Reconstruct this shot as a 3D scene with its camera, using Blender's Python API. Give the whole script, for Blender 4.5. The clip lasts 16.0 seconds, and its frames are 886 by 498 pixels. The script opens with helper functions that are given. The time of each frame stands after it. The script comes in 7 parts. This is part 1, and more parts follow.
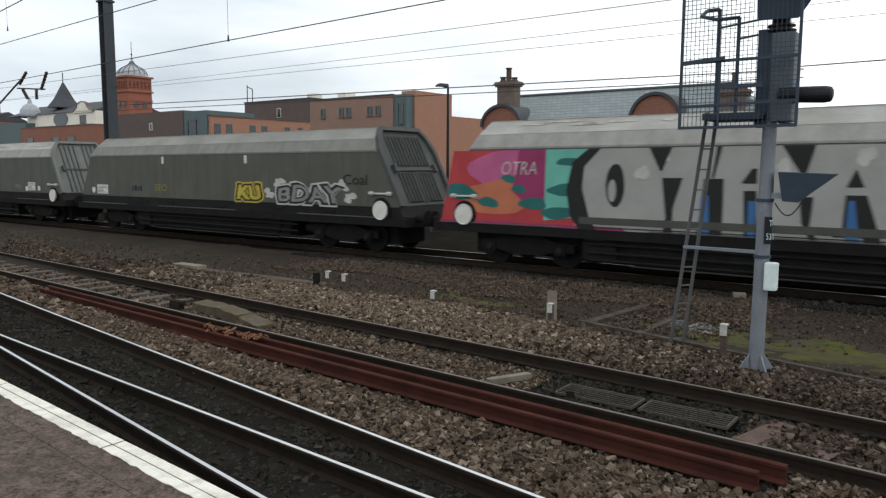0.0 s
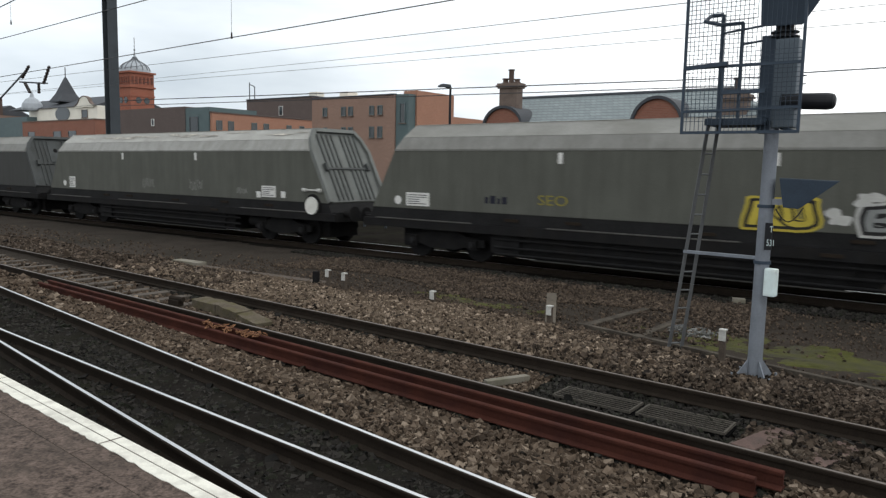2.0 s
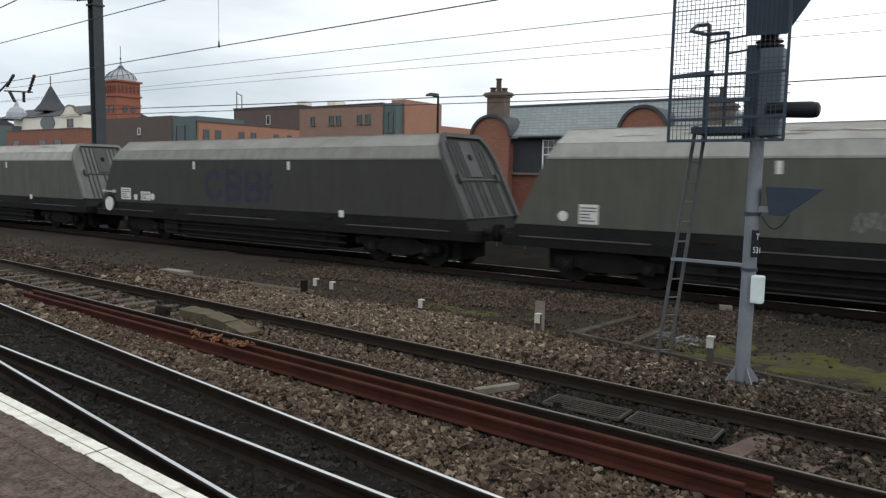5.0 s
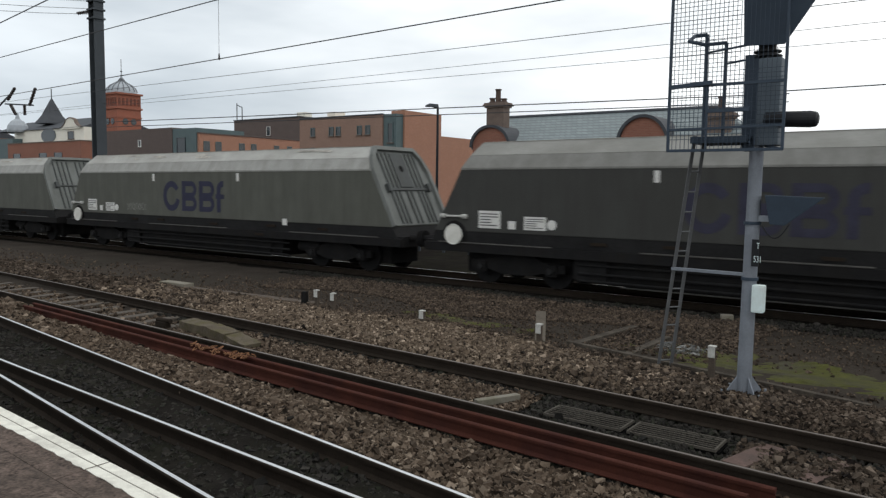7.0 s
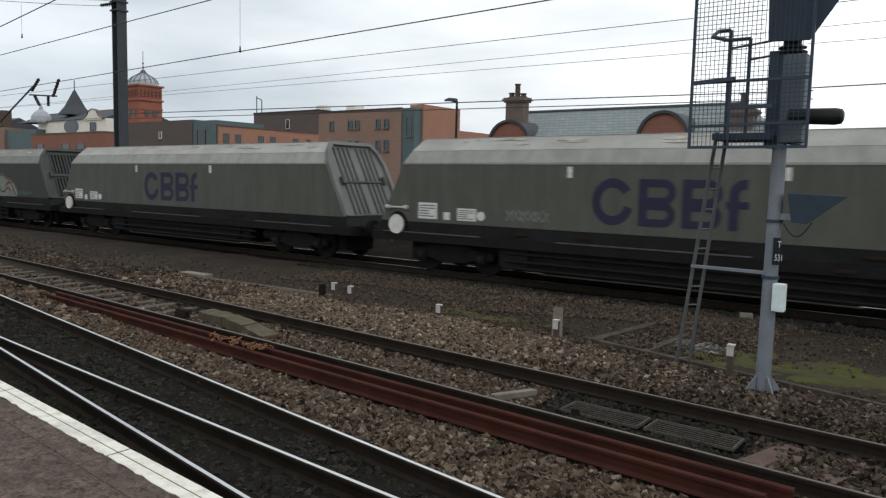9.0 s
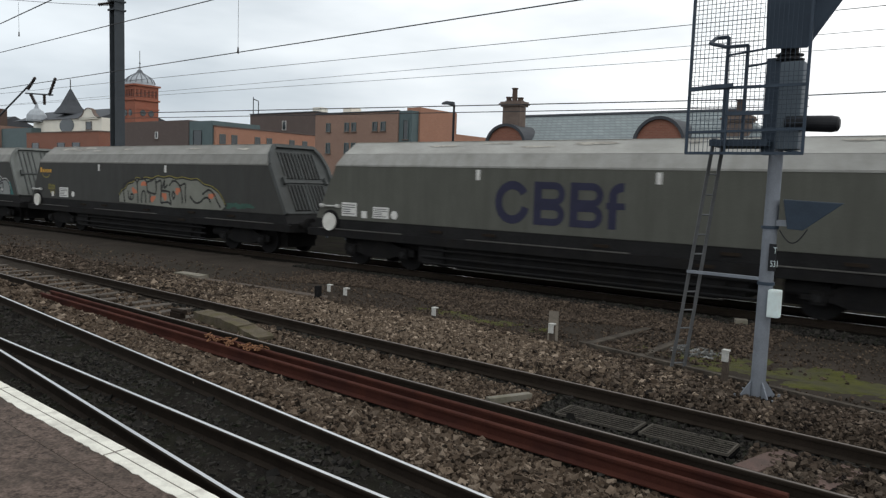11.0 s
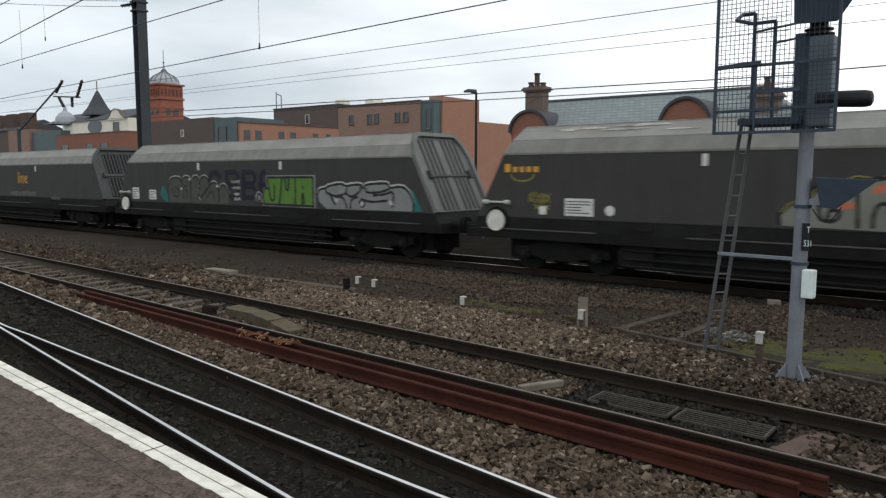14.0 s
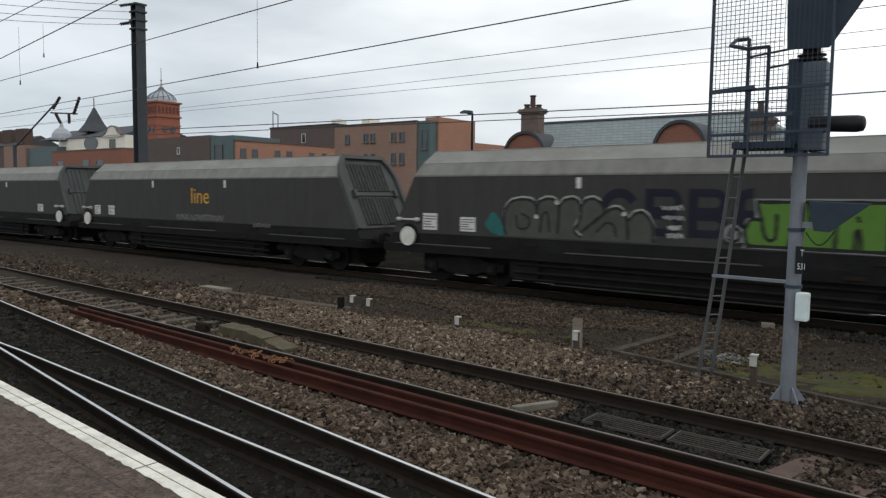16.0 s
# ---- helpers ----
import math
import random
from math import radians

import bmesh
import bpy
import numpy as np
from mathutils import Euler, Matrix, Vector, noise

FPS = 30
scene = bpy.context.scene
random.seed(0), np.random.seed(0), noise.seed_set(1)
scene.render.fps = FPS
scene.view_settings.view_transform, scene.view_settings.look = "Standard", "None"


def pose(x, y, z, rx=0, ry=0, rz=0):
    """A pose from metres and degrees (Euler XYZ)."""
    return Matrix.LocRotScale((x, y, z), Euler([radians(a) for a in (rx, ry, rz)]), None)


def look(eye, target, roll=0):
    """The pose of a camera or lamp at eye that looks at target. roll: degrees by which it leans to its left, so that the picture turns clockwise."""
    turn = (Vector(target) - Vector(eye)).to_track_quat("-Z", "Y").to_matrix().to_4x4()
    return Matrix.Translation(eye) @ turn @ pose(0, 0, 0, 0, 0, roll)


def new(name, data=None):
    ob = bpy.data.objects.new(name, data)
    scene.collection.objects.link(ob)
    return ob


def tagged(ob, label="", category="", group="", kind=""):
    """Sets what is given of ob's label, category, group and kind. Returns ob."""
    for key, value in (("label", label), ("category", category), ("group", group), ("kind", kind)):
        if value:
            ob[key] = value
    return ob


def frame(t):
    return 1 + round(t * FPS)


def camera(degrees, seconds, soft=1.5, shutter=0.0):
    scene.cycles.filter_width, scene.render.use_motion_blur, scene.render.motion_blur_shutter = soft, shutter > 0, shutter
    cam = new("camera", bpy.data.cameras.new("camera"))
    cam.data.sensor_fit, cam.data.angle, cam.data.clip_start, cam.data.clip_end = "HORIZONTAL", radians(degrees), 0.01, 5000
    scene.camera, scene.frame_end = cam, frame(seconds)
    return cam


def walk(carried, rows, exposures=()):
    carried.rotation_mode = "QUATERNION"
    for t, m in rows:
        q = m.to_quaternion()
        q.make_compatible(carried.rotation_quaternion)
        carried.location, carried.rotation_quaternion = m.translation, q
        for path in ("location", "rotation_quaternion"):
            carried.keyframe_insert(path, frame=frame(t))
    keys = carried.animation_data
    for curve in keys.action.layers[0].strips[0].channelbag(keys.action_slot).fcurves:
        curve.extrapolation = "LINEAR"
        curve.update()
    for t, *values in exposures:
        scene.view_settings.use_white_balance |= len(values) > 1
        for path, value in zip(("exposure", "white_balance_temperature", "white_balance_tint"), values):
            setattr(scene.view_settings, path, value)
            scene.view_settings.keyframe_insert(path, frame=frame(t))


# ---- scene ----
cam = camera(62.0, 16.0, soft=1.3, shutter=0.35)

PATH = [
    (0.0, pose(0.004, 0.005, 2.543, 83.54, -0.20, 36.97)),
    (0.5, pose(0.008, 0.006, 2.547, 83.27, -0.44, 36.82)),
    (1.0, pose(0.005, 0.009, 2.546, 83.21, -0.64, 37.12)),
    (1.5, pose(0.003, 0.004, 2.549, 83.01, -0.39, 37.14)),
    (2.0, pose(-0.001, -0.001, 2.548, 83.57, -1.11, 37.05)),
    (2.5, pose(0.005, 0.000, 2.545, 84.28, -1.20, 37.43)),
    (3.0, pose(0.001, 0.002, 2.549, 84.11, -0.76, 37.16)),
    (3.5, pose(0.000, 0.003, 2.549, 83.87, -0.58, 36.32)),
    (4.0, pose(-0.007, -0.005, 2.545, 83.65, 0.27, 36.72)),
    (4.5, pose(-0.009, -0.004, 2.539, 83.79, -0.94, 36.14)),
    (7.0, pose(-0.008, -0.004, 2.552, 85.05, -0.72, 36.11)),
    (7.5, pose(-0.009, -0.004, 2.547, 84.67, -0.94, 36.92)),
    (8.0, pose(-0.026, -0.026, 2.556, 84.38, -0.76, 37.98)),
    (8.5, pose(-0.017, -0.013, 2.550, 84.50, -1.01, 37.75)),
    (11.0, pose(-0.030, -0.038, 2.543, 84.86, -1.95, 37.17)),
    (11.5, pose(-0.013, -0.015, 2.555, 85.38, -0.41, 38.27)),
    (12.0, pose(-0.025, -0.023, 2.549, 85.38, 0.04, 38.05)),
    (12.5, pose(-0.021, -0.012, 2.555, 85.00, 0.72, 38.02)),
    (13.0, pose(-0.016, -0.020, 2.542, 84.91, 0.51, 38.43)),
    (13.5, pose(-0.029, -0.031, 2.551, 84.39, 0.30, 37.96)),
    (14.0, pose(-0.048, -0.032, 2.554, 83.95, -0.07, 39.03)),
    (14.5, pose(-0.033, -0.037, 2.553, 85.22, 0.23, 39.32)),
    (15.0, pose(-0.028, -0.033, 2.554, 85.57, 0.04, 38.72)),
    (15.5, pose(-0.032, -0.035, 2.550, 85.60, -0.39, 38.15)),
    (16.0, pose(-0.046, -0.051, 2.546, 85.52, -0.69, 38.67)),
]
walk(cam, PATH, [(0.0, 0.0), (1.5, 0.05), (2.5, 0.03), (4.5, 0.0), (7.0, -0.17), (8.0, -0.19), (8.5, -0.17), (12.0, -0.18), (14.0, -0.14), (15.0, -0.19), (16.0, -0.28)])

# ---- world: bright overcast sky with soft cloud, wide weak sun ----
SUN_ELEV, SUN_AZ = radians(48), radians(40)
world = bpy.data.worlds.new("overcast_sky")
scene.world = world
world.use_nodes = True
wn, wl = world.node_tree.nodes, world.node_tree.links
wn.clear()
w_out = wn.new("ShaderNodeOutputWorld")
w_bg = wn.new("ShaderNodeBackground")
w_sky = wn.new("ShaderNodeTexSky")
w_sky.sky_type, w_sky.sun_disc = "NISHITA", False
w_sky.sun_elevation, w_sky.sun_rotation = SUN_ELEV, SUN_AZ
w_scale = wn.new("ShaderNodeVectorMath")
w_scale.operation = "SCALE"
w_scale.inputs["Scale"].default_value = 0.09
w_tc = wn.new("ShaderNodeTexCoord")
w_map = wn.new("ShaderNodeMapping")
w_map.inputs["Scale"].default_value = (1.0, 1.0, 3.6)
w_noise = wn.new("ShaderNodeTexNoise")
w_noise.inputs["Scale"].default_value = 2.3
w_noise.inputs["Detail"].default_value = 5.0
w_noise.inputs["Roughness"].default_value = 0.5
w_ramp = wn.new("ShaderNodeValToRGB")
w_ramp.color_ramp.elements[0].position, w_ramp.color_ramp.elements[0].color = 0.30, (0.80, 0.85, 0.89, 1)
w_ramp.color_ramp.elements[1].position, w_ramp.color_ramp.elements[1].color = 0.62, (1.30, 1.32, 1.33, 1)
w_mix = wn.new("ShaderNodeMix")
w_mix.data_type = "RGBA"
w_mix.inputs["Factor"].default_value = 0.90
wl.new(w_tc.outputs["Generated"], w_map.inputs["Vector"])
wl.new(w_map.outputs["Vector"], w_noise.inputs["Vector"])
wl.new(w_noise.outputs["Fac"], w_ramp.inputs["Fac"])
wl.new(w_sky.outputs["Color"], w_scale.inputs[0])
wl.new(w_scale.outputs["Vector"], w_mix.inputs["A"])
wl.new(w_ramp.outputs["Color"], w_mix.inputs["B"])
w_sep = wn.new("ShaderNodeSeparateXYZ")
w_side = wn.new("ShaderNodeMapRange")
w_side.inputs["From Min"].default_value, w_side.inputs["From Max"].default_value = -0.95, -0.25
w_side.inputs["To Min"].default_value, w_side.inputs["To Max"].default_value = 0.0, 1.0
w_veil = wn.new("ShaderNodeMix")
w_veil.data_type = "RGBA"
w_veil.inputs["A"].default_value = (0.80, 0.85, 0.89, 1)
w_veil.inputs["B"].default_value = (1.24, 1.23, 1.21, 1)
w_mul = wn.new("ShaderNodeMix")
w_mul.data_type, w_mul.blend_type = "RGBA", "MULTIPLY"
w_mul.inputs["Factor"].default_value = 1.0
wl.new(w_tc.outputs["Generated"], w_sep.inputs[0])
wl.new(w_sep.outputs["X"], w_side.inputs["Value"])
wl.new(w_side.outputs["Result"], w_veil.inputs["Factor"])
wl.new(w_mix.outputs["Result"], w_mul.inputs["A"])
wl.new(w_veil.outputs["Result"], w_mul.inputs["B"])
w_low = wn.new("ShaderNodeMapRange")
w_low.inputs["From Min"].default_value, w_low.inputs["From Max"].default_value = 0.0, 0.17
w_low.inputs["To Min"].default_value, w_low.inputs["To Max"].default_value = 0.0, 1.0
w_dim = wn.new("ShaderNodeMix")
w_dim.data_type = "RGBA"
w_dim.inputs["A"].default_value = (0.86, 0.875, 0.90, 1)
w_dim.inputs["B"].default_value = (1.0, 1.0, 1.0, 1)
w_haze = wn.new("ShaderNodeMix")
w_haze.data_type, w_haze.blend_type = "RGBA", "MULTIPLY"
w_haze.inputs["Factor"].default_value = 1.0
wl.new(w_sep.outputs["Z"], w_low.inputs["Value"])
wl.new(w_low.outputs["Result"], w_dim.inputs["Factor"])
wl.new(w_mul.outputs["Result"], w_haze.inputs["A"])
wl.new(w_dim.outputs["Result"], w_haze.inputs["B"])
wl.new(w_haze.outputs["Result"], w_bg.inputs["Color"])
w_bg.inputs["Strength"].default_value = 1.0
wl.new(w_bg.outputs["Background"], w_out.inputs["Surface"])

sun = new("sun", bpy.data.lights.new("sun", "SUN"))
sun.data.energy, sun.data.angle, sun.data.color = 0.5, radians(25), (1.0, 0.96, 0.9)
sun.matrix_world = look((0, 0, 0), (-math.sin(SUN_AZ) * math.cos(SUN_ELEV), -math.cos(SUN_AZ) * math.cos(SUN_ELEV), -math.sin(SUN_ELEV)))


# ---- materials ----
def mat(name, col, rough=0.8, metal=0.0, var=0.25, scale=6.0, fine=60.0, bump=0.3, dist=0.004, stain=None, stain_scale=1.2, stain_amt=0.5, spec=0.22):
    """Painted, stony or metal surface: two scales of colour noise, optional stains, fine relief."""
    m = bpy.data.materials.new(name)
    m.use_nodes = True
    n, l = m.node_tree.nodes, m.node_tree.links
    b = n["Principled BSDF"]
    b.inputs["Roughness"].default_value = rough
    b.inputs["Metallic"].default_value = metal
    b.inputs["Specular IOR Level"].default_value = spec
    tc = n.new("ShaderNodeTexCoord")
    n1 = n.new("ShaderNodeTexNoise")
    n1.inputs["Scale"].default_value, n1.inputs["Detail"].default_value = scale, 6.0
    n2 = n.new("ShaderNodeTexNoise")
    n2.inputs["Scale"].default_value, n2.inputs["Detail"].default_value = fine, 3.0
    l.new(tc.outputs["Object"], n1.inputs["Vector"])
    l.new(tc.outputs["Object"], n2.inputs["Vector"])
    add = n.new("ShaderNodeMath")
    add.operation = "ADD"
    l.new(n1.outputs["Fac"], add.inputs[0])
    l.new(n2.outputs["Fac"], add.inputs[1])
    mr = n.new("ShaderNodeMapRange")
    mr.inputs["From Min"].default_value, mr.inputs["From Max"].default_value = 0.6, 1.4
    mr.inputs["To Min"].default_value, mr.inputs["To Max"].default_value = 1.0 - var, 1.0 + var
    l.new(add.outputs[0], mr.inputs["Value"])
    sc = n.new("ShaderNodeVectorMath")
    sc.operation = "SCALE"
    sc.inputs[0].default_value = col
    l.new(mr.outputs["Result"], sc.inputs["Scale"])
    out = sc.outputs["Vector"]
    if stain:
        n3 = n.new("ShaderNodeTexNoise")
        n3.inputs["Scale"].default_value, n3.inputs["Detail"].default_value, n3.inputs["Roughness"].default_value = stain_scale, 8.0, 0.65
        l.new(tc.outputs["Object"], n3.inputs["Vector"])
        r3 = n.new("ShaderNodeMapRange")
        r3.inputs["From Min"].default_value, r3.inputs["From Max"].default_value = 0.45, 0.68
        r3.inputs["To Max"].default_value = stain_amt
        l.new(n3.outputs["Fac"], r3.inputs["Value"])
        mx = n.new("ShaderNodeMix")
        mx.data_type = "RGBA"
        mx.inputs["B"].default_value = (*stain, 1)
        l.new(r3.outputs["Result"], mx.inputs["Factor"])
        l.new(out, mx.inputs["A"])
        out = mx.outputs["Result"]
    l.new(out, b.inputs["Base Color"])
    if bump:
        bp = n.new("ShaderNodeBump")
        bp.inputs["Strength"].default_value, bp.inputs["Distance"].default_value = bump, dist
        l.new(add.outputs[0], bp.inputs["Height"])
        l.new(bp.outputs["Normal"], b.inputs["Normal"])
    return m


def streaked(name, col, streak, rough=0.6, amt=0.6, sx=1.4, sz=0.18):
    """Weathered wagon plate: base colour with vertical dirt streaks and patches, faint panel waviness."""
    m = mat(name, col, rough=rough, var=0.14, scale=1.6, fine=25.0, bump=0.15, dist=0.004, spec=0.12)
    n, l = m.node_tree.nodes, m.node_tree.links
    b = n["Principled BSDF"]
    src = b.inputs["Base Color"].links[0].from_socket
    tc = n.new("ShaderNodeTexCoord")
    mp = n.new("ShaderNodeMapping")
    mp.inputs["Scale"].default_value = (sx, sx, sz)
    ns = n.new("ShaderNodeTexNoise")
    ns.inputs["Scale"].default_value, ns.inputs["Detail"].default_value, ns.inputs["Roughness"].default_value = 2.2, 8.0, 0.6
    oi = n.new("ShaderNodeObjectInfo")
    ad = n.new("ShaderNodeVectorMath")
    l.new(tc.outputs["Object"], mp.inputs["Vector"])
    l.new(mp.outputs["Vector"], ad.inputs[0])
    cb = n.new("ShaderNodeCombineXYZ")
    ml = n.new("ShaderNodeMath")
    ml.operation = "MULTIPLY"
    ml.inputs[1].default_value = 37.0
    l.new(oi.outputs["Random"], ml.inputs[0])
    l.new(ml.outputs[0], cb.inputs["X"])
    l.new(cb.outputs["Vector"], ad.inputs[1])
    l.new(ad.outputs["Vector"], ns.inputs["Vector"])
    mr = n.new("ShaderNodeMapRange")
    mr.inputs["From Min"].default_value, mr.inputs["From Max"].default_value, mr.inputs["To Max"].default_value = 0.40, 0.70, amt
    l.new(ns.outputs["Fac"], mr.inputs["Value"])
    mx = n.new("ShaderNodeMix")
    mx.data_type = "RGBA"
    mx.inputs["B"].default_value = (*streak, 1)
    l.new(mr.outputs["Result"], mx.inputs["Factor"])
    l.new(src, mx.inputs["A"])
    l.new(mx.outputs["Result"], b.inputs["Base Color"])
    return m


def brick_mat(name, c1, c2, mortar, bw=0.225, bh=0.075, rough=0.9):
    """Far brickwork: staggered courses at true size with colour drift."""
    m = mat(name, c1, rough=rough, var=0.2, scale=0.7, fine=30.0, bump=0.0)
    n, l = m.node_tree.nodes, m.node_tree.links
    b = n["Principled BSDF"]
    src = b.inputs["Base Color"].links[0].from_socket
    tc = n.new("ShaderNodeTexCoord")
    sep = n.new("ShaderNodeSeparateXYZ")
    l.new(tc.outputs["Object"], sep.inputs[0])
    ad = n.new("ShaderNodeMath")
    l.new(sep.outputs["X"], ad.inputs[0])
    l.new(sep.outputs["Y"], ad.inputs[1])
    cb = n.new("ShaderNodeCombineXYZ")
    l.new(ad.outputs[0], cb.inputs["X"])
    l.new(sep.outputs["Z"], cb.inputs["Y"])
    bt = n.new("ShaderNodeTexBrick")
    bt.inputs["Scale"].default_value = 1.0
    bt.inputs["Brick Width"].default_value, bt.inputs["Row Height"].default_value = bw, bh
    bt.inputs["Mortar Size"].default_value = bh * 0.1
    bt.inputs["Color2"].default_value = (*c2, 1)
    bt.inputs["Mortar"].default_value = (*mortar, 1)
    l.new(cb.outputs["Vector"], bt.inputs["Vector"])
    l.new(src, bt.inputs["Color1"])
    l.new(bt.outputs["Color"], b.inputs["Base Color"])
    bp = n.new("ShaderNodeBump")
    bp.inputs["Strength"].default_value, bp.inputs["Distance"].default_value = 0.4, 0.01
    bp.invert = True
    l.new(bt.outputs["Fac"], bp.inputs["Height"])
    l.new(bp.outputs["Normal"], b.inputs["Normal"])
    return m


def island_mat(name, cols, rough=0.9, fine=40.0):
    """Loose stones: every stone takes its own tone from a ramp."""
    m = mat(name, (1, 1, 1), rough=rough, var=0.25, scale=25.0, fine=fine * 2, bump=0.5, dist=0.006, spec=0.12)
    n, l = m.node_tree.nodes, m.node_tree.links
    b = n["Principled BSDF"]
    src = b.inputs["Base Color"].links[0].from_socket
    g = n.new("ShaderNodeNewGeometry")
    r = n.new("ShaderNodeValToRGB")
    e = r.color_ramp.elements
    while len(e) < len(cols):
        e.new(0.5)
    for i, c in enumerate(cols):
        e[i].position, e[i].color = i / (len(cols) - 1), (*c, 1)
    l.new(g.outputs["Random Per Island"], r.inputs["Fac"])
    mx = n.new("ShaderNodeMix")
    mx.data_type, mx.blend_type = "RGBA", "MULTIPLY"
    mx.inputs["Factor"].default_value = 1.0
    l.new(src, mx.inputs["A"])
    l.new(r.outputs["Color"], mx.inputs["B"])
    l.new(mx.outputs["Result"], b.inputs["Base Color"])
    return m


M_BALLAST = island_mat("ballast_stone", [(0.008, 0.006, 0.004), (0.038, 0.027, 0.019), (0.092, 0.067, 0.048), (0.052, 0.039, 0.029), (0.125, 0.094, 0.069), (0.070, 0.053, 0.039), (0.24, 0.19, 0.145)])
M_BALLAST_BANK = island_mat("dusty_ballast", [(0.010, 0.008, 0.006), (0.055, 0.040, 0.029), (0.125, 0.094, 0.068), (0.075, 0.057, 0.042), (0.175, 0.134, 0.098), (0.10, 0.078, 0.058), (0.32, 0.255, 0.195)])
M_BALLAST_DIM = island_mat("grimy_ballast", [(0.008, 0.006, 0.005), (0.028, 0.021, 0.015), (0.070, 0.052, 0.039), (0.042, 0.033, 0.025), (0.14, 0.11, 0.086)])
M_PALE_STONE = island_mat("pale_pebbles", [(0.04, 0.04, 0.036), (0.10, 0.10, 0.095), (0.22, 0.22, 0.21), (0.07, 0.07, 0.065)])
M_BALLAST_FAR = island_mat("ballast_stone_grey", [(0.022, 0.017, 0.013), (0.060, 0.045, 0.034), (0.110, 0.083, 0.062), (0.040, 0.032, 0.026)])
M_BALLAST_DARK = island_mat("oily_ballast", [(0.010, 0.010, 0.009), (0.022, 0.020, 0.018), (0.034, 0.031, 0.027), (0.016, 0.018, 0.012)])
M_GROUND = mat("cinder_ground", (0.042, 0.035, 0.029), rough=0.95, var=0.5, scale=1.4, fine=28.0, bump=0.9, dist=0.03, stain=(0.027, 0.025, 0.020), stain_scale=0.35, stain_amt=0.7, spec=0.05)
M_MUD = mat("oily_track_bed", (0.017, 0.0155, 0.014), rough=1.0, var=0.5, scale=3.0, fine=45.0, bump=0.8, dist=0.02, stain=(0.024, 0.026, 0.017), stain_scale=1.0, spec=0.0)
M_MOSS = mat("moss", (0.058, 0.060, 0.014), rough=1.0, var=0.5, scale=5.0, fine=90.0, bump=0.8, dist=0.015, stain=(0.05, 0.045, 0.035), stain_scale=2.0, stain_amt=0.9)
M_RAILTOP = mat("polished_rail", (0.66, 0.66, 0.66), rough=0.30, metal=1.0, var=0.1, scale=4, fine=80, bump=0.05)
M_RAILTOP_DULL = mat("dull_rail_top", (0.16, 0.14, 0.125), rough=0.5, metal=0.6, var=0.25, scale=4, fine=60, bump=0.1)
M_RAILSIDE = mat("rail_web", (0.022, 0.017, 0.013), rough=0.95, var=0.35, scale=5, fine=60, bump=0.3, spec=0.1)
M_RUST = mat("rusty_rail", (0.058, 0.021, 0.015), spec=0.08, rough=0.9, var=0.3, scale=4, fine=70, bump=0.3, stain=(0.030, 0.013, 0.012), stain_scale=1.5, stain_amt=0.8)
M_RUSTCLIP = mat("orange_rust", (0.19, 0.095, 0.05), rough=0.9, var=0.4, scale=20, fine=90, bump=0.4)
M_SLEEPER = mat("concrete_sleeper", (0.080, 0.068, 0.056), rough=0.9, var=0.3, scale=5, fine=60, bump=0.4, stain=(0.06, 0.05, 0.042), stain_scale=2.0, stain_amt=0.8)
M_WOOD = mat("weathered_timber", (0.075, 0.060, 0.048), rough=0.9, var=0.35, scale=7, fine=50, bump=0.5)
M_CONC = mat("weathered_concrete", (0.19, 0.175, 0.145), rough=0.9, var=0.25, scale=4, fine=50, bump=0.4, stain=(0.09, 0.085, 0.05), stain_scale=3, stain_amt=0.7)
M_CONC_DIRTY = mat("dirty_board", (0.085, 0.073, 0.058), rough=0.95, var=0.35, scale=6, fine=50, bump=0.4)
M_TROUGH = mat("mossy_trough", (0.095, 0.080, 0.060), rough=0.95, var=0.45, scale=6, fine=50, bump=0.6, dist=0.01, stain=(0.075, 0.068, 0.028), stain_scale=4, stain_amt=0.9, spec=0.1)
M_TARMAC = mat("platform_tarmac", (0.090, 0.068, 0.057), rough=0.95, var=0.95, scale=16.0, fine=48.0, bump=1.0, dist=0.008, stain=(0.052, 0.042, 0.035), stain_scale=2.6, stain_amt=0.85, spec=0.15)
M_WHITEPAINT = mat("worn_white_paint", (0.66, 0.65, 0.58), rough=0.7, var=0.12, scale=6, fine=90, bump=0.3, stain=(0.27, 0.25, 0.22), stain_scale=7, stain_amt=0.55)
M_GALV = mat("galvanised_steel", (0.20, 0.22, 0.25), rough=0.6, metal=0.25, var=0.15, scale=4, fine=60, bump=0.1, stain=(0.12, 0.13, 0.15), stain_scale=3)
M_DARKSTEEL = mat("dark_painted_steel", (0.036, 0.052, 0.074), rough=0.55, var=0.15, scale=5, fine=60, bump=0.08)
M_BLACK = mat("black_plastic", (0.012, 0.013, 0.016), rough=0.5, var=0.15, scale=6, fine=60, bump=0.05)
M_WHITEBOX = mat("white_enamel", (0.62, 0.73, 0.73), rough=0.5, var=0.06, scale=5, fine=50, bump=0.05, stain=(0.5, 0.52, 0.5), stain_scale=4)
M_MAST = mat("mast_steel", (0.050, 0.058, 0.066), rough=0.7, var=0.2, scale=2, fine=40, bump=0.1)
M_WIRE = mat("copper_wire", (0.045, 0.045, 0.048), rough=0.6, var=0.1, bump=0)
M_INSUL = mat("insulator", (0.03, 0.022, 0.02), rough=0.4, var=0.1, bump=0)
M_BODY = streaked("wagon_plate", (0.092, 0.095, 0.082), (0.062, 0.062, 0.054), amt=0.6)
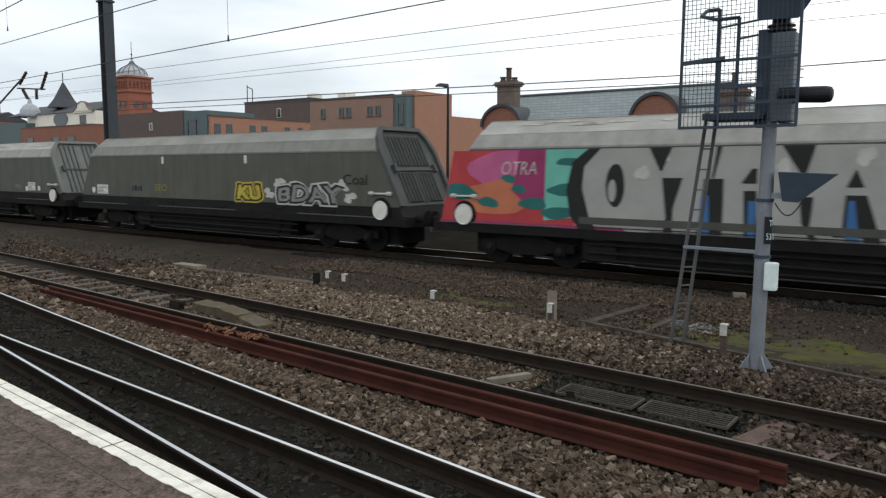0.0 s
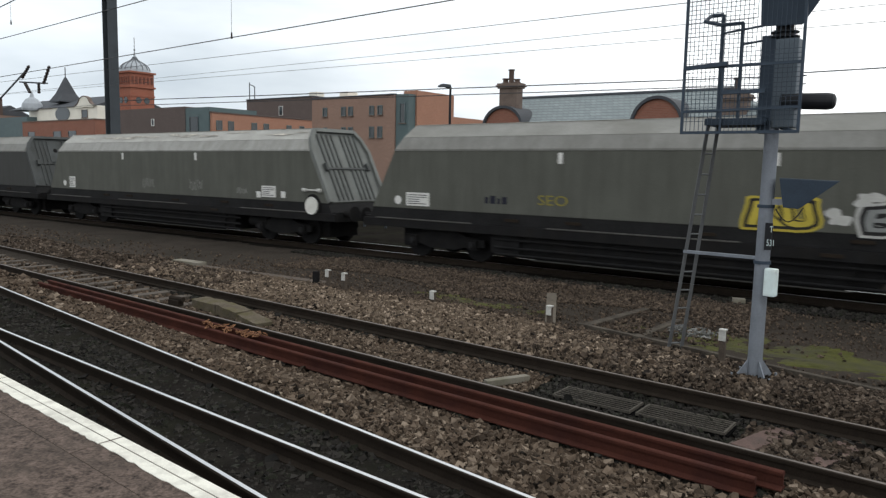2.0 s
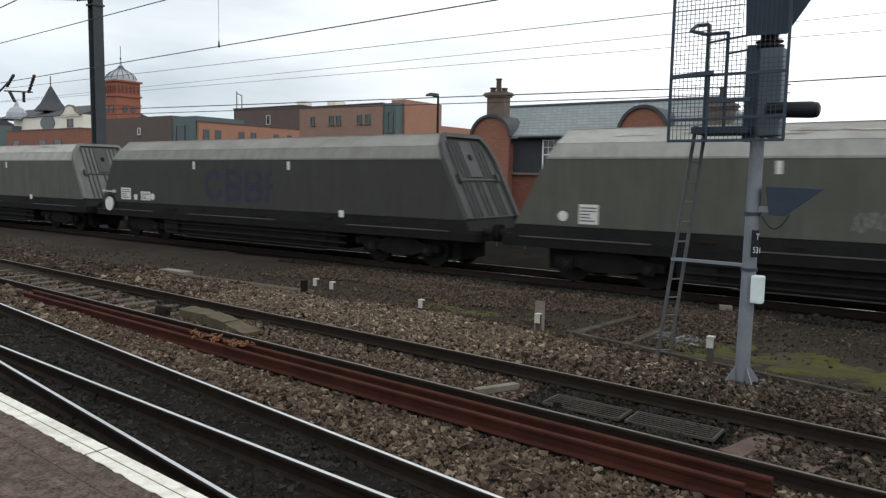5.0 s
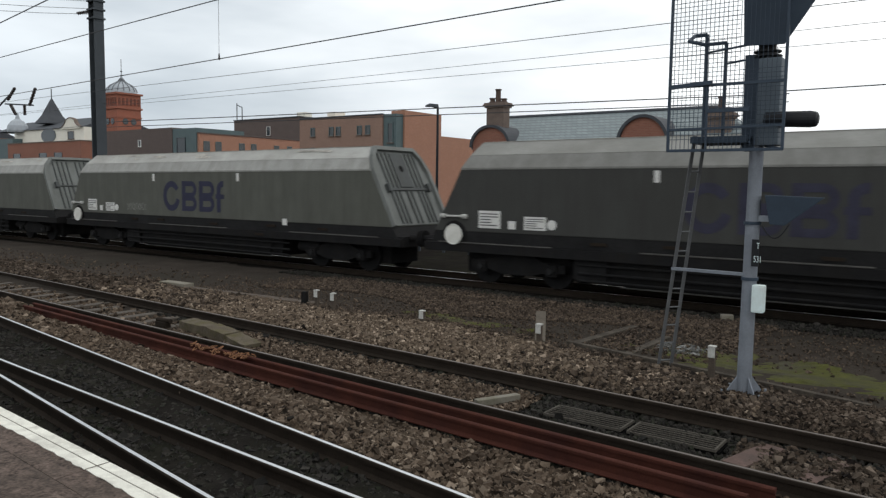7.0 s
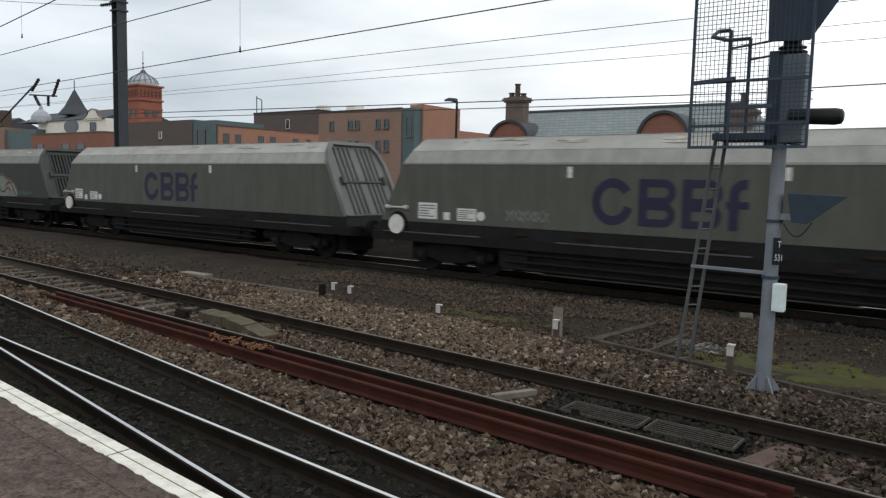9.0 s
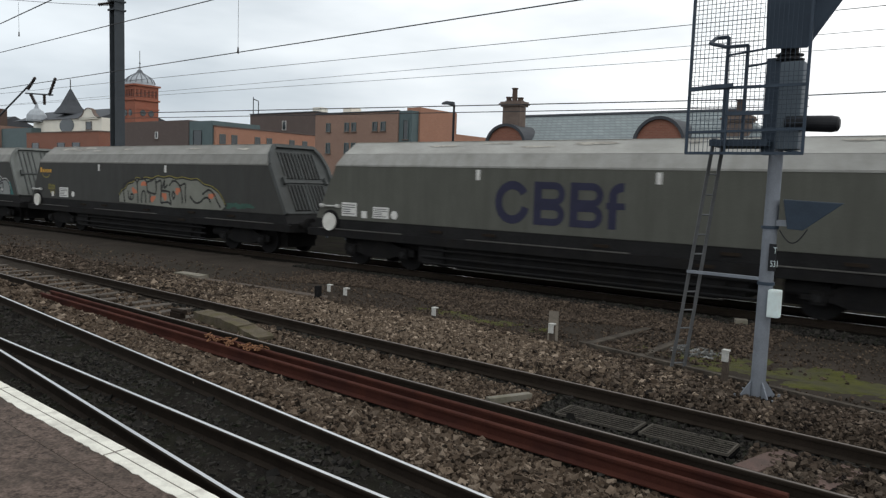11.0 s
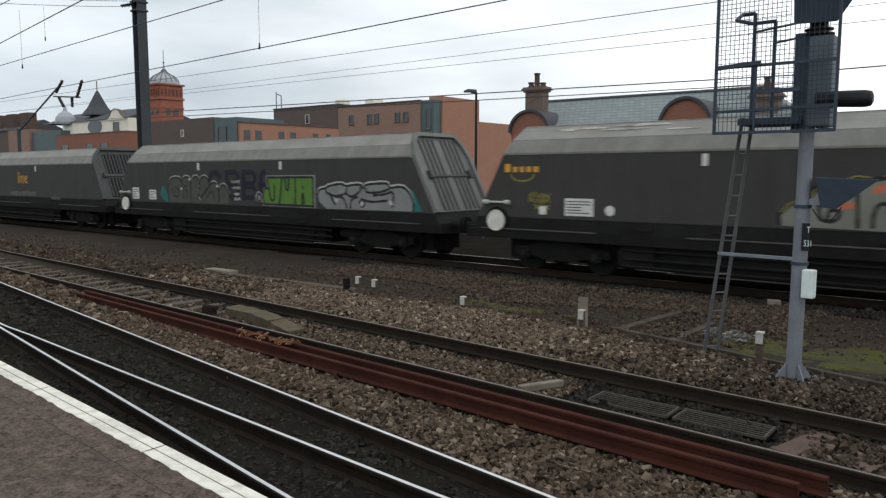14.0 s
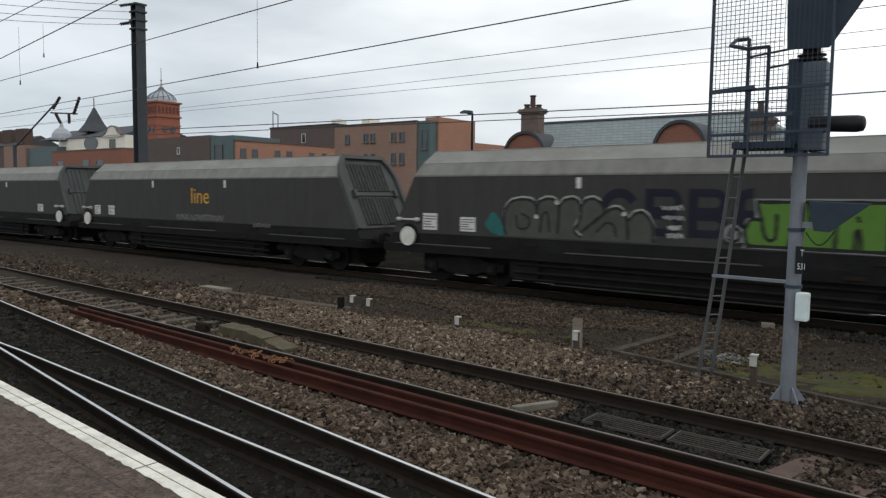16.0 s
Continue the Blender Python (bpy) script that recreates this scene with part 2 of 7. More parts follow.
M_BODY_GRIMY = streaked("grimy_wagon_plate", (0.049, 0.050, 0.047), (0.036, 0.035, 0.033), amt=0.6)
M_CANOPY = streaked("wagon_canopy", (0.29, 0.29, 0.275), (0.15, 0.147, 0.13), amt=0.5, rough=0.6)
M_END = streaked("wagon_end", (0.072, 0.078, 0.078), (0.046, 0.046, 0.043), amt=0.6)
M_END_PALE = streaked("pale_wagon_end", (0.155, 0.165, 0.158), (0.095, 0.098, 0.09), amt=0.55)
# grimy near-black that also takes in the shade beneath the wagons
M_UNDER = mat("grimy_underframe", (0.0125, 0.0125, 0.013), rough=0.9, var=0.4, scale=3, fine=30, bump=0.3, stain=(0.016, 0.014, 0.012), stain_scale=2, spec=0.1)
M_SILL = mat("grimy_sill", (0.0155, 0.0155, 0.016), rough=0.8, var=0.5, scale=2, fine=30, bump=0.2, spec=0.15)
M_DISC = mat("white_disc", (0.62, 0.62, 0.58), rough=0.6, var=0.1, scale=5, fine=40, bump=0.1, stain=(0.38, 0.36, 0.32), stain_scale=4)
M_CAPPLATE = mat("weathered_white_plate", (0.46, 0.46, 0.44), rough=0.7, var=0.15, scale=8, fine=60, bump=0.1, stain=(0.2, 0.19, 0.16), stain_scale=9)
M_LABEL = mat("white_label", (0.62, 0.62, 0.60), rough=0.6, var=0.08, bump=0, stain=(0.40, 0.39, 0.36), stain_scale=4)
M_PRINT = mat("label_print", (0.10, 0.10, 0.10), rough=0.7, var=0.1, bump=0)
M_BLUE = mat("faded_blue_paint", (0.021, 0.022, 0.047), rough=0.6, var=0.25, scale=3, bump=0)
M_BLUE_FADE = mat("washed_blue_paint", (0.010, 0.011, 0.022), rough=0.6, var=0.2, scale=3, bump=0)
M_YELLOW = mat("yellow_paint", (0.55, 0.30, 0.04), rough=0.6, var=0.2, scale=5, bump=0)
M_G_YELLOW = mat("yellow_spray", (0.42, 0.34, 0.05), rough=0.6, var=0.2, scale=3, bump=0)
M_G_WHITE = mat("white_spray", (0.42, 0.42, 0.40), rough=0.6, var=0.3, scale=3, bump=0)
M_G_GREY = mat("silver_spray", (0.20, 0.21, 0.205), rough=0.5, var=0.2, scale=2, bump=0, stain=(0.17, 0.175, 0.17), stain_scale=1.5)
M_G_SILVER = mat("pale_silver_spray", (0.30, 0.305, 0.29), rough=0.5, var=0.15, scale=2, bump=0)
M_G_BLACK = mat("black_spray", (0.016, 0.016, 0.016), rough=0.6, var=0.2, bump=0)
M_G_GREEN = mat("green_spray", (0.085, 0.185, 0.031), rough=0.6, var=0.2, scale=3, bump=0)
M_G_TEAL = mat("teal_spray", (0.13, 0.40, 0.33), rough=0.6, var=0.2, scale=2, bump=0)
M_G_DTEAL = mat("dark_teal_spray", (0.02, 0.12, 0.115), rough=0.6, var=0.2, scale=2, bump=0)
M_G_RED = mat("red_spray", (0.36, 0.045, 0.05), rough=0.6, var=0.2, scale=2, bump=0)
M_G_PINK = mat("pink_spray", (0.42, 0.10, 0.22), rough=0.6, var=0.2, scale=2, bump=0)
M_G_MAGENTA = mat("magenta_spray", (0.25, 0.035, 0.11), rough=0.6, var=0.2, scale=2, bump=0)
M_G_ORANGE = mat("orange_spray", (0.42, 0.14, 0.075), rough=0.6, var=0.2, scale=2, bump=0)
M_G_BLUE = mat("blue_spray", (0.04, 0.12, 0.28), rough=0.6, var=0.2, scale=2, bump=0)
M_G_PALE = mat("pale_green_spray", (0.17, 0.175, 0.15), rough=0.6, var=0.25, scale=2, bump=0)
M_BRICK_RED = brick_mat("red_brick", (0.17, 0.060, 0.042), (0.135, 0.046, 0.033), (0.15, 0.10, 0.08))
M_BRICK_GABLE = brick_mat("gable_brick", (0.26, 0.112, 0.078), (0.215, 0.092, 0.064), (0.23, 0.14, 0.11))
M_BRICK_ORANGE = brick_mat("orange_brick", (0.36, 0.185, 0.125), (0.31, 0.158, 0.107), (0.33, 0.2, 0.15))
M_BRICK_BROWN = brick_mat("brown_brick", (0.27, 0.175, 0.135), (0.235, 0.15, 0.115), (0.26, 0.18, 0.15))
M_BRICK_DARK = brick_mat("dark_brick", (0.12, 0.095, 0.088), (0.10, 0.08, 0.074), (0.11, 0.085, 0.078))
M_BRICK_TOWER = brick_mat("tower_brick", (0.31, 0.108, 0.07), (0.26, 0.09, 0.058), (0.28, 0.15, 0.11))
M_SLATE = brick_mat("slate_roof", (0.20, 0.235, 0.24), (0.165, 0.195, 0.205), (0.11, 0.13, 0.135), bw=0.30, bh=0.16, rough=0.6)
M_SLATEWALL = mat("dark_slate_hanging", (0.035, 0.040, 0.045), rough=0.7, var=0.25, scale=3, fine=30, bump=0.3)
M_STONE = mat("chimney_stone", (0.14, 0.108, 0.092), rough=0.9, var=0.3, scale=3, fine=20, bump=0.3)
M_POT = mat("chimney_pot", (0.085, 0.06, 0.05), rough=0.9, var=0.2, bump=0.1)
M_TEAL = mat("teal_cladding", (0.085, 0.12, 0.125), rough=0.5, var=0.15, scale=1, bump=0)
M_WINFRAME = mat("white_window_frame", (0.72, 0.72, 0.70), rough=0.5, var=0.05, bump=0)
M_GLASS = mat("dark_window_glass", (0.02, 0.026, 0.03), rough=0.08, var=0.2, scale=0.5, bump=0, spec=0.6)
M_WHITEWALL = mat("white_render", (0.72, 0.70, 0.62), rough=0.8, var=0.1, scale=0.5, fine=10, bump=0.1)
M_LEAD = mat("lead_dome", (0.34, 0.37, 0.40), rough=0.5, var=0.15, scale=1, bump=0)
M_DOMERIB = mat("dome_rib_lead", (0.14, 0.15, 0.165), rough=0.6, var=0.2, scale=1, bump=0)
M_ROOFDARK = mat("dark_roof", (0.055, 0.06, 0.068), rough=0.7, var=0.2, scale=0.8, bump=0)
M_TREE = island_mat("far_tree_foliage", [(0.03, 0.035, 0.025), (0.06, 0.065, 0.045), (0.045, 0.045, 0.035)])
M_SHED = mat("pale_shed_roof", (0.55, 0.57, 0.58), rough=0.6, var=0.1, scale=0.5, bump=0)
M_HILL = mat("far_rooftops", (0.08, 0.085, 0.085), rough=0.9, var=0.4, scale=0.05, fine=0.4, bump=0)


# ---- mesh helpers ----
def box(bm, x0, x1, y0, y1, z0, z1):
    v = [bm.verts.new(p) for p in ((x0, y0, z0), (x1, y0, z0), (x1, y1, z0), (x0, y1, z0), (x0, y0, z1), (x1, y0, z1), (x1, y1, z1), (x0, y1, z1))]
    for f in ((3, 2, 1, 0), (4, 5, 6, 7), (0, 1, 5, 4), (1, 2, 6, 5), (2, 3, 7, 6), (3, 0, 4, 7)):
        bm.faces.new([v[i] for i in f])
    return v


def loft(bm, rings, caps=True):
    """Skin through closed rings of equal length."""
    vs = [[bm.verts.new(p) for p in r] for r in rings]
    k = len(vs[0])
    for a, b in zip(vs, vs[1:]):
        for i in range(k):
            bm.faces.new((a[i], a[(i + 1) % k], b[(i + 1) % k], b[i]))
    if caps:
        bm.faces.new(vs[0][::-1])
        bm.faces.new(vs[-1])
    return vs


def ring(c, axis, r, n, squash=1.0):
    axis = Vector(axis).normalized()
    a = axis.orthogonal().normalized()
    b = axis.cross(a)
    return [Vector(c) + r * (math.cos(2 * math.pi * i / n) * a + squash * math.sin(2 * math.pi * i / n) * b) for i in range(n)]


def cyl(bm, p0, p1, r0, r1=None, n=12):
    d = Vector(p1) - Vector(p0)
    loft(bm, [ring(p0, d, r0, n), ring(p1, d, r0 if r1 is None else r1, n)])


def turned(bm, profile, c=(0, 0, 0), n=24):
    """Lathe about z: profile of (radius, height)."""
    loft(bm, [[Vector(c) + Vector((max(r, 0.001) * math.cos(2 * math.pi * i / n), max(r, 0.001) * math.sin(2 * math.pi * i / n), h)) for i in range(n)] for r, h in profile])


def prism(bm, poly, y0, y1):
    """Polygon in (x, z) pulled from y0 to y1."""
    loft(bm, [[(x, y0, z) for x, z in poly], [(x, y1, z) for x, z in poly]])


def beam(bm, p0, p1, w, h=None):
    """Square bar between two points."""
    h = h or w
    d = (Vector(p1) - Vector(p0)).normalized()
    s = d.cross(Vector((0, 0, 1)))
    s = s.normalized() if s.length > 1e-4 else Vector((1, 0, 0))
    u = s.cross(d)
    rings = [[Vector(p) + a * s * w / 2 + b * u * h / 2 for a, b in ((-1, -1), (1, -1), (1, 1), (-1, 1))] for p in (p0, p1)]
    loft(bm, rings)


def mesh_of(name, bm, material, bevel=0.0):
    if bevel:
        bmesh.ops.bevel(bm, geom=list(bm.edges), offset=bevel, segments=2, affect="EDGES", profile=0.7)
    bmesh.ops.recalc_face_normals(bm, faces=bm.faces)
    me = bpy.data.meshes.new(name)
    bm.to_mesh(me)
    bm.free()
    me.materials.append(material)
    return me


def part(name, bm, material, parent=None, label="", bevel=0.0):
    ob = new(name, mesh_of(name, bm, material, bevel))
    ob.parent = parent
    if label:
        ob["label"] = label
    return ob


def same_mesh(name, me, parent, m=None):
    ob = new(name, me)
    ob.parent = parent
    if m is not None:
        ob.matrix_basis = m
    return ob


def thing(name, label, category, group="", at=(0, 0, 0), kind=""):
    e = new(name)
    e.location = at
    return tagged(e, label, category, group, kind)


def from_arrays(name, verts, faces, material, parent=None):
    me = bpy.data.meshes.new(name)
    me.from_pydata(verts.tolist(), [], faces.tolist())
    me.materials.append(material)
    ob = new(name, me)
    ob.parent = parent
    return ob


# ---- ground ----
TRACK_Y = 16.99          # centre line of the freight track
GRADE, GRADE_X = 0.005, -14.8


def grade(x):
    return GRADE * (min(max(x, -260.0), 160.0) - GRADE_X)


def smooth(a, b, x):
    t = min(max((x - a) / (b - a), 0.0), 1.0)
    return t * t * (3 - 2 * t)


def ground_z(x, y):
    far = smooth(11.0, 14.5, y)
    z = -0.25 + far * (grade(x) + 0.02)
    bank = smooth(8.75, 9.3, y) * (1 - smooth(10.4, 12.2, y) * 0.55)
    z += 0.19 * bank * (1 - smooth(14.8, 17.5, y))
    if -40 < x < 12 and -8 < y < 24:
        z += 0.03 * noise.noise((x * 0.9, y * 0.9, 0.3)) + 0.015 * noise.noise((x * 3, y * 3, 1.7))
    return z


def ticks(breaks):
    out = []
    for a, b, s in breaks:
        k = max(1, round((b - a) / s))
        out += [a + (b - a) * i / k for i in range(k)]
    return out + [breaks[-1][1]]


gx = ticks([(-2500, -400, 350), (-400, -60, 20), (-60, -24, 2), (-24, 6, 0.3), (6, 60, 6), (60, 2500, 400)])
gy = ticks([(-2500, -60, 400), (-60, -4, 8), (-4, 18, 0.3), (18, 60, 3), (60, 400, 30), (400, 2500, 350)])
gv = np.array([(x, y, ground_z(x, y)) for y in gy for x in gx])
nx = len(gx)
gf = np.array([(j * nx + i, j * nx + i + 1, (j + 1) * nx + i + 1, (j + 1) * nx + i) for j in range(len(gy) - 1) for i in range(nx - 1)])
ground = tagged(from_arrays("ground", gv, gf, M_GROUND), "dark cinder and dirt ground of the railway yard", "ground", kind="structure")
for p in ground.data.polygons:
    p.use_smooth = True


# ---- rails: curves in plan as y(x) ----
def quad_fit(pts):
    xs, ys = zip(*pts)
    c = np.polyfit(xs, ys, 2 if len(pts) > 2 else 1)
    return lambda x: float(np.polyval(c, x))


A_Y = quad_fit([(-17.86, 6.50), (-15.84, 6.30), (-8.64, 5.46), (-5.1, 5.08), (-2.64, 4.81)])
C_Y = quad_fit([(-12.19, 4.50), (-11.0, 4.36), (-7.16, 3.86), (-4.33, 3.51)])
B_Y = quad_fit([(-11.63, 4.67), (-8.21, 4.51), (-5.92, 4.40), (-5.07, 4.36), (-3.74, 4.31)])
D_Y = quad_fit([(-22.93, 9.26), (-19.36, 9.13), (-13.88, 8.87), (-10.28, 8.82), (-6.47, 8.68), (-4.4, 8.58), (-2.84, 8.48), (-0.73, 8.38)])


def E_Y(x):
    """The siding's near rail, one gauge from the far one."""
    return D_Y(x) - 1.48


RAIL_SIDE = [(-0.070, -0.159), (-0.070, -0.148), (-0.012, -0.128), (-0.010, -0.046), (-0.034, -0.036), (-0.035, -0.008), (-0.026, -0.001), (0.026, -0.001), (0.035, -0.008), (0.034, -0.036), (0.010, -0.046), (0.012, -0.128), (0.070, -0.148), (0.070, -0.159)]
RAIL_TOP = [(-0.020, -0.003), (-0.017, 0.0008), (0.017, 0.0008), (0.020, -0.003)]


def sweep(bm, profile, pts):
    rings = []
    for i, p in enumerate(pts):
        d = (Vector(pts[min(i + 1, len(pts) - 1)]) - Vector(pts[max(i - 1, 0)])).normalized()
        s = Vector((d.y, -d.x, 0)).normalized()
        rings.append([Vector(p) + s * u + Vector((0, 0, w)) for u, w in profile])
    loft(bm, rings)


def rail(name, pts, label, top=None, group="running rails", web=None):
    r = thing(name, label, "rail", group, pts[0])
    local = [tuple(Vector(p) - Vector(pts[0])) for p in pts]
    b = bmesh.new()
    sweep(b, RAIL_SIDE, local)
    part("rail_web", b, web or M_RAILSIDE, r)
    b = bmesh.new()
    sweep(b, RAIL_TOP, local)
    part("rail_head", b, top or M_RAILTOP, r)
    return r


def plan(fy, x0, x1, step=1.0, z=0.0):
    return [(x, fy(x), z) for x in ticks([(x0, x1, step)])]


rail("running_rail", plan(A_Y, -60, 6), "steel rail with a bright polished running top")
rail("running_rail", plan(lambda x: C_Y(x) if x > -12 else C_Y(-12) + (x + 12) * -0.125, -60, 6), "steel rail with a polished top beside the platform")
def switch_y(x):
    """The blade lies against the platform rail at its toe and leaves it to the right."""
    f = smooth(-14.2, -12.2, x)
    return (C_Y(max(x, -13)) + 0.07 + (x + 13 if x < -13 else 0) * -0.125) * (1 - f) + B_Y(x) * f


rail("switch_rail", plan(switch_y, -14.2, 4, 0.4), "tapered switch rail leaving the platform rail, bright top")
rail("siding_rail", plan(D_Y, -60, 8), "dark steel rail with a dull worn top", M_RAILTOP_DULL)
rail("siding_rail", plan(E_Y, -60, 8), "dark steel rail with a dull worn top", M_RAILTOP_DULL)
for yy in (16.30, 17.68):
    rail("freight_rail", [(x, yy, grade(x)) for x in ticks([(-260, 160, 10)])], "steel rail under the coal wagons, thin bright top")

# two loose rusty rails lying beside the siding
for (xa, ya), (xb, yb), zz in (((-15.6, 7.17), (-1.26, 6.52), 0.045), ((-15.5, 6.94), (-1.42, 6.26), 0.035)):
    pts_ = [(xa + (xb - xa) * i / 14, ya + (yb - ya) * i / 14, zz) for i in range(15)]
    rail("spare_rail", pts_, "rusty red-brown spare rail lying loose on the ballast", M_RUST, "spare rails", M_RUST)

# heap of rusty clips on the spare rails
clips = thing("rail_clips", "small heap of orange rusty rail clips on the spare rails", "rail clips", at=(-8.9, 6.74, 0.045))
rng = random.Random(4)
clip_b = bmesh.new()
pts = [(0.0, 0, 0), (0.05, 0.02, 0.01), (0.08, 0.0, 0.02), (0.05, -0.025, 0.025), (0.0, -0.01, 0.03)]
for p, q in zip(pts, pts[1:]):
    cyl(clip_b, p, q, 0.0075, n=6)
clip_me = mesh_of("clip", clip_b, M_RUSTCLIP)
for i in range(46):
    same_mesh("clip", clip_me, clips, pose(rng.uniform(-0.75, 0.55), rng.uniform(-0.10, 0.09), rng.uniform(0.0, 0.03), rng.uniform(-40, 40), rng.uniform(-30, 30), rng.uniform(0, 360)))


# ---- platform ----
P_SLOPE = -0.057


def edge_y(x):
    return 2.20 + (x + 2.89) * P_SLOPE


platform = tagged(new("platform"), "station platform with brown tarmac and white painted edge", "platform", kind="structure")
b = bmesh.new()
prof = [(-8.0, -0.3), (-8.0, 0.872), (-0.33, 0.872), (-0.33, -0.3)]
loft(b, [[(x, edge_y(x) + u, z) for u, z in prof] for x in (-60, 12)])
part("platform_body", b, M_BRICK_DARK, platform)
b = bmesh.new()
loft(b, [[(x, edge_y(x) + u, z) for u, z in ((-7.98, 0.874), (-7.98, 0.897), (-0.327, 0.897), (-0.327, 0.874))] for x in ticks([(-60, 12, 1.5)])])
part("tarmac", b, M_TARMAC, platform, "brown worn tarmac")
# front wall set back below the coping
b = bmesh.new()
loft(b, [[(x, edge_y(x) + u, z) for u, z in ((-0.325, -0.3), (-0.325, 0.80), (-0.16, 0.80), (-0.16, -0.3))] for x in (-60, 12)])
part("platform_wall", b, M_BRICK_DARK, platform)
slab_b = bmesh.new()
L_SLAB = 1.80
prof = [(-0.322, 0.803), (-0.322, 0.896), (-0.02, 0.900), (0.0, 0.880), (0.0, 0.803)]
loft(slab_b, [[(x, u + x * P_SLOPE, z) for u, z in prof] for x in (0.003, L_SLAB - 0.003)])
slab_me = mesh_of("coping_slab", slab_b, M_TARMAC)
line_b = bmesh.new()
rag = random.Random(8)
xs = ticks([(0.008, L_SLAB - 0.008, 0.045)])
for u0, u1, r0, r1 in ((-0.078, -0.006, 0.0, 0.002), (-0.148, -0.086, 0.014, 0.001)):
    rows_ = []
    for x in xs:
        a0, a1 = u0 - rag.uniform(0, r0), u1 - rag.uniform(0, r1)
        rows_.append([(x, a0 + x * P_SLOPE, 0.8985), (x, a0 + x * P_SLOPE, 0.9022), (x, a1 + x * P_SLOPE, 0.9022), (x, a1 + x * P_SLOPE, 0.8985)])
    loft(line_b, rows_)
line_me = mesh_of("white_line", line_b, M_WHITEPAINT)
for i in range(-12, 6):
    x = -4.07 + i * L_SLAB
    s = same_mesh("coping_slab", slab_me, platform, pose(x, edge_y(x), 0))
    same_mesh("white_line", line_me, s)


# ---- sleepers, grating and track clutter ----
sl_b = bmesh.new()
box(sl_b, -0.125, 0.125, -1.25, 1.25, -0.33, -0.155)
sl_me = mesh_of("sleeper", sl_b, M_SLEEPER, 0.02)
siding = thing("siding_sleepers", "half-buried pale concrete sleepers between the dark siding rails", "sleepers", at=(0, 0, 0), kind="structure")
rng = random.Random(11)
for i in range(46):
    x = 3.0 - 0.70 * i
    same_mesh("sleeper", sl_me, siding, pose(x, (D_Y(x) + E_Y(x)) / 2 + rng.uniform(-0.04, 0.04), rng.uniform(-0.045, 0.0) - (0.055 if x > -11.3 else 0.0), 0, 0, rng.uniform(-5, 1)))
main = thing("platform_track_sleepers", "oil-darkened sleepers of the platform track", "sleepers", kind="structure")
sl_b = bmesh.new()
box(sl_b, -0.125, 0.125, -1.25, 1.25, -0.33, -0.165)
sl2_me = mesh_of("sleeper", sl_b, M_UNDER, 0.02)
for i in range(44):
    x = 3.0 - 0.68 * i
    same_mesh("sleeper", sl2_me, main, pose(x, (A_Y(x) + (C_Y(x) if x > -12 else A_Y(x) - 1.435)) / 2, 0, 0, 0, -6))

M_PINKSL = mat("rust_washed_sleeper", (0.105, 0.070, 0.060), rough=0.9, var=0.4, scale=7, fine=60, bump=0.4, stain=(0.05, 0.04, 0.035), stain_scale=4, stain_amt=0.9)
for x in (-1.74, -1.10):
    b = bmesh.new()
    box(b, -0.12, 0.12, -0.42, 0.42, -0.08, 0.0)
    o = part("worn_sleeper_end", b, M_PINKSL, siding, "rust-washed sleeper top", bevel=0.02)
    o.matrix_basis = pose(x, 7.86, -0.165, 0, 0, -15)

grate = thing("drain_grating", "dark steel bar grating set between the siding rails", "grating", at=(-3.10, 7.95, -0.165))
# shallow block whose black colour stands for the shade below the bars
b = bmesh.new()
box(b, -1.02, 1.04, -0.20, 0.20, -0.10, -0.032)
part("pit", b, mat("sooty_pit", (0.005, 0.005, 0.005), rough=1.0, spec=0.0, bump=0), grate)
M_GRATE = mat("worn_grating_steel", (0.075, 0.068, 0.058), spec=0.08, rough=0.8, metal=0.0, var=0.3, scale=6, fine=50, bump=0.1)
for k in range(2):
    x0 = -1.02 + k * 1.05
    for u in (-0.20, 0.20):
        b = bmesh.new()
        box(b, x0, x0 + 0.98, u - 0.010, u + 0.010, -0.03, 0.0)
        part("side_bar", b, M_GRATE, grate)
    for u in (0, 0.96):
        b = bmesh.new()
        box(b, x0 + u, x0 + u + 0.02, -0.186, 0.186, -0.03, 0.003)
        part("end_bar", b, M_GRATE, grate)
    bar_b = bmesh.new()
    box(bar_b, x0 + 0.026, x0 + 0.959, -0.006, 0.006, -0.009, 0.0)
    bar_me = mesh_of("grating_bar", bar_b, M_GRATE)
    for j in range(5):
        same_mesh("grating_bar", bar_me, grate, pose(0, -0.133 + j * 0.0665, 0))

b = bmesh.new()
rt = random.Random(12)
for x0, x1, h0, h1 in ((-1.1, -0.35, 0.02, 0.05), (-0.34, 0.28, 0.055, 0.02), (0.30, 0.82, -0.01, -0.12)):
    cuts = 6
    loft(b, [[(x0 + (x1 - x0) * i / cuts, sy * (0.15 + rt.uniform(-0.012, 0.012)), zz) for sy, zz in ((-1, -0.22), (-1, h0 + (h1 - h0) * i / cuts + rt.uniform(-0.03, 0.0)), (1, h0 + (h1 - h0) * i / cuts + rt.uniform(-0.015, 0.015)), (1, -0.22))] for i in range(cuts + 1)])
slab = part("broken_concrete_trough", b, M_TROUGH, bevel=0.012)
slab.matrix_basis = pose(-10.65, 8.06, -0.03, 0, 0, -8) @ Matrix.Diagonal((1.2, 1.05, 0.72, 1))
tagged(slab, "broken mossy concrete trough blocks between the siding rails", "concrete block")
b = bmesh.new()
cyl(b, (-0.22, 0, -0.06), (0.18, 0.02, -0.05), 0.045, n=10)
box(b, -0.22, 0.12, -0.06, 0.06, -0.18, -0.08)
fix = part("cable_joint", b, M_RAILSIDE)
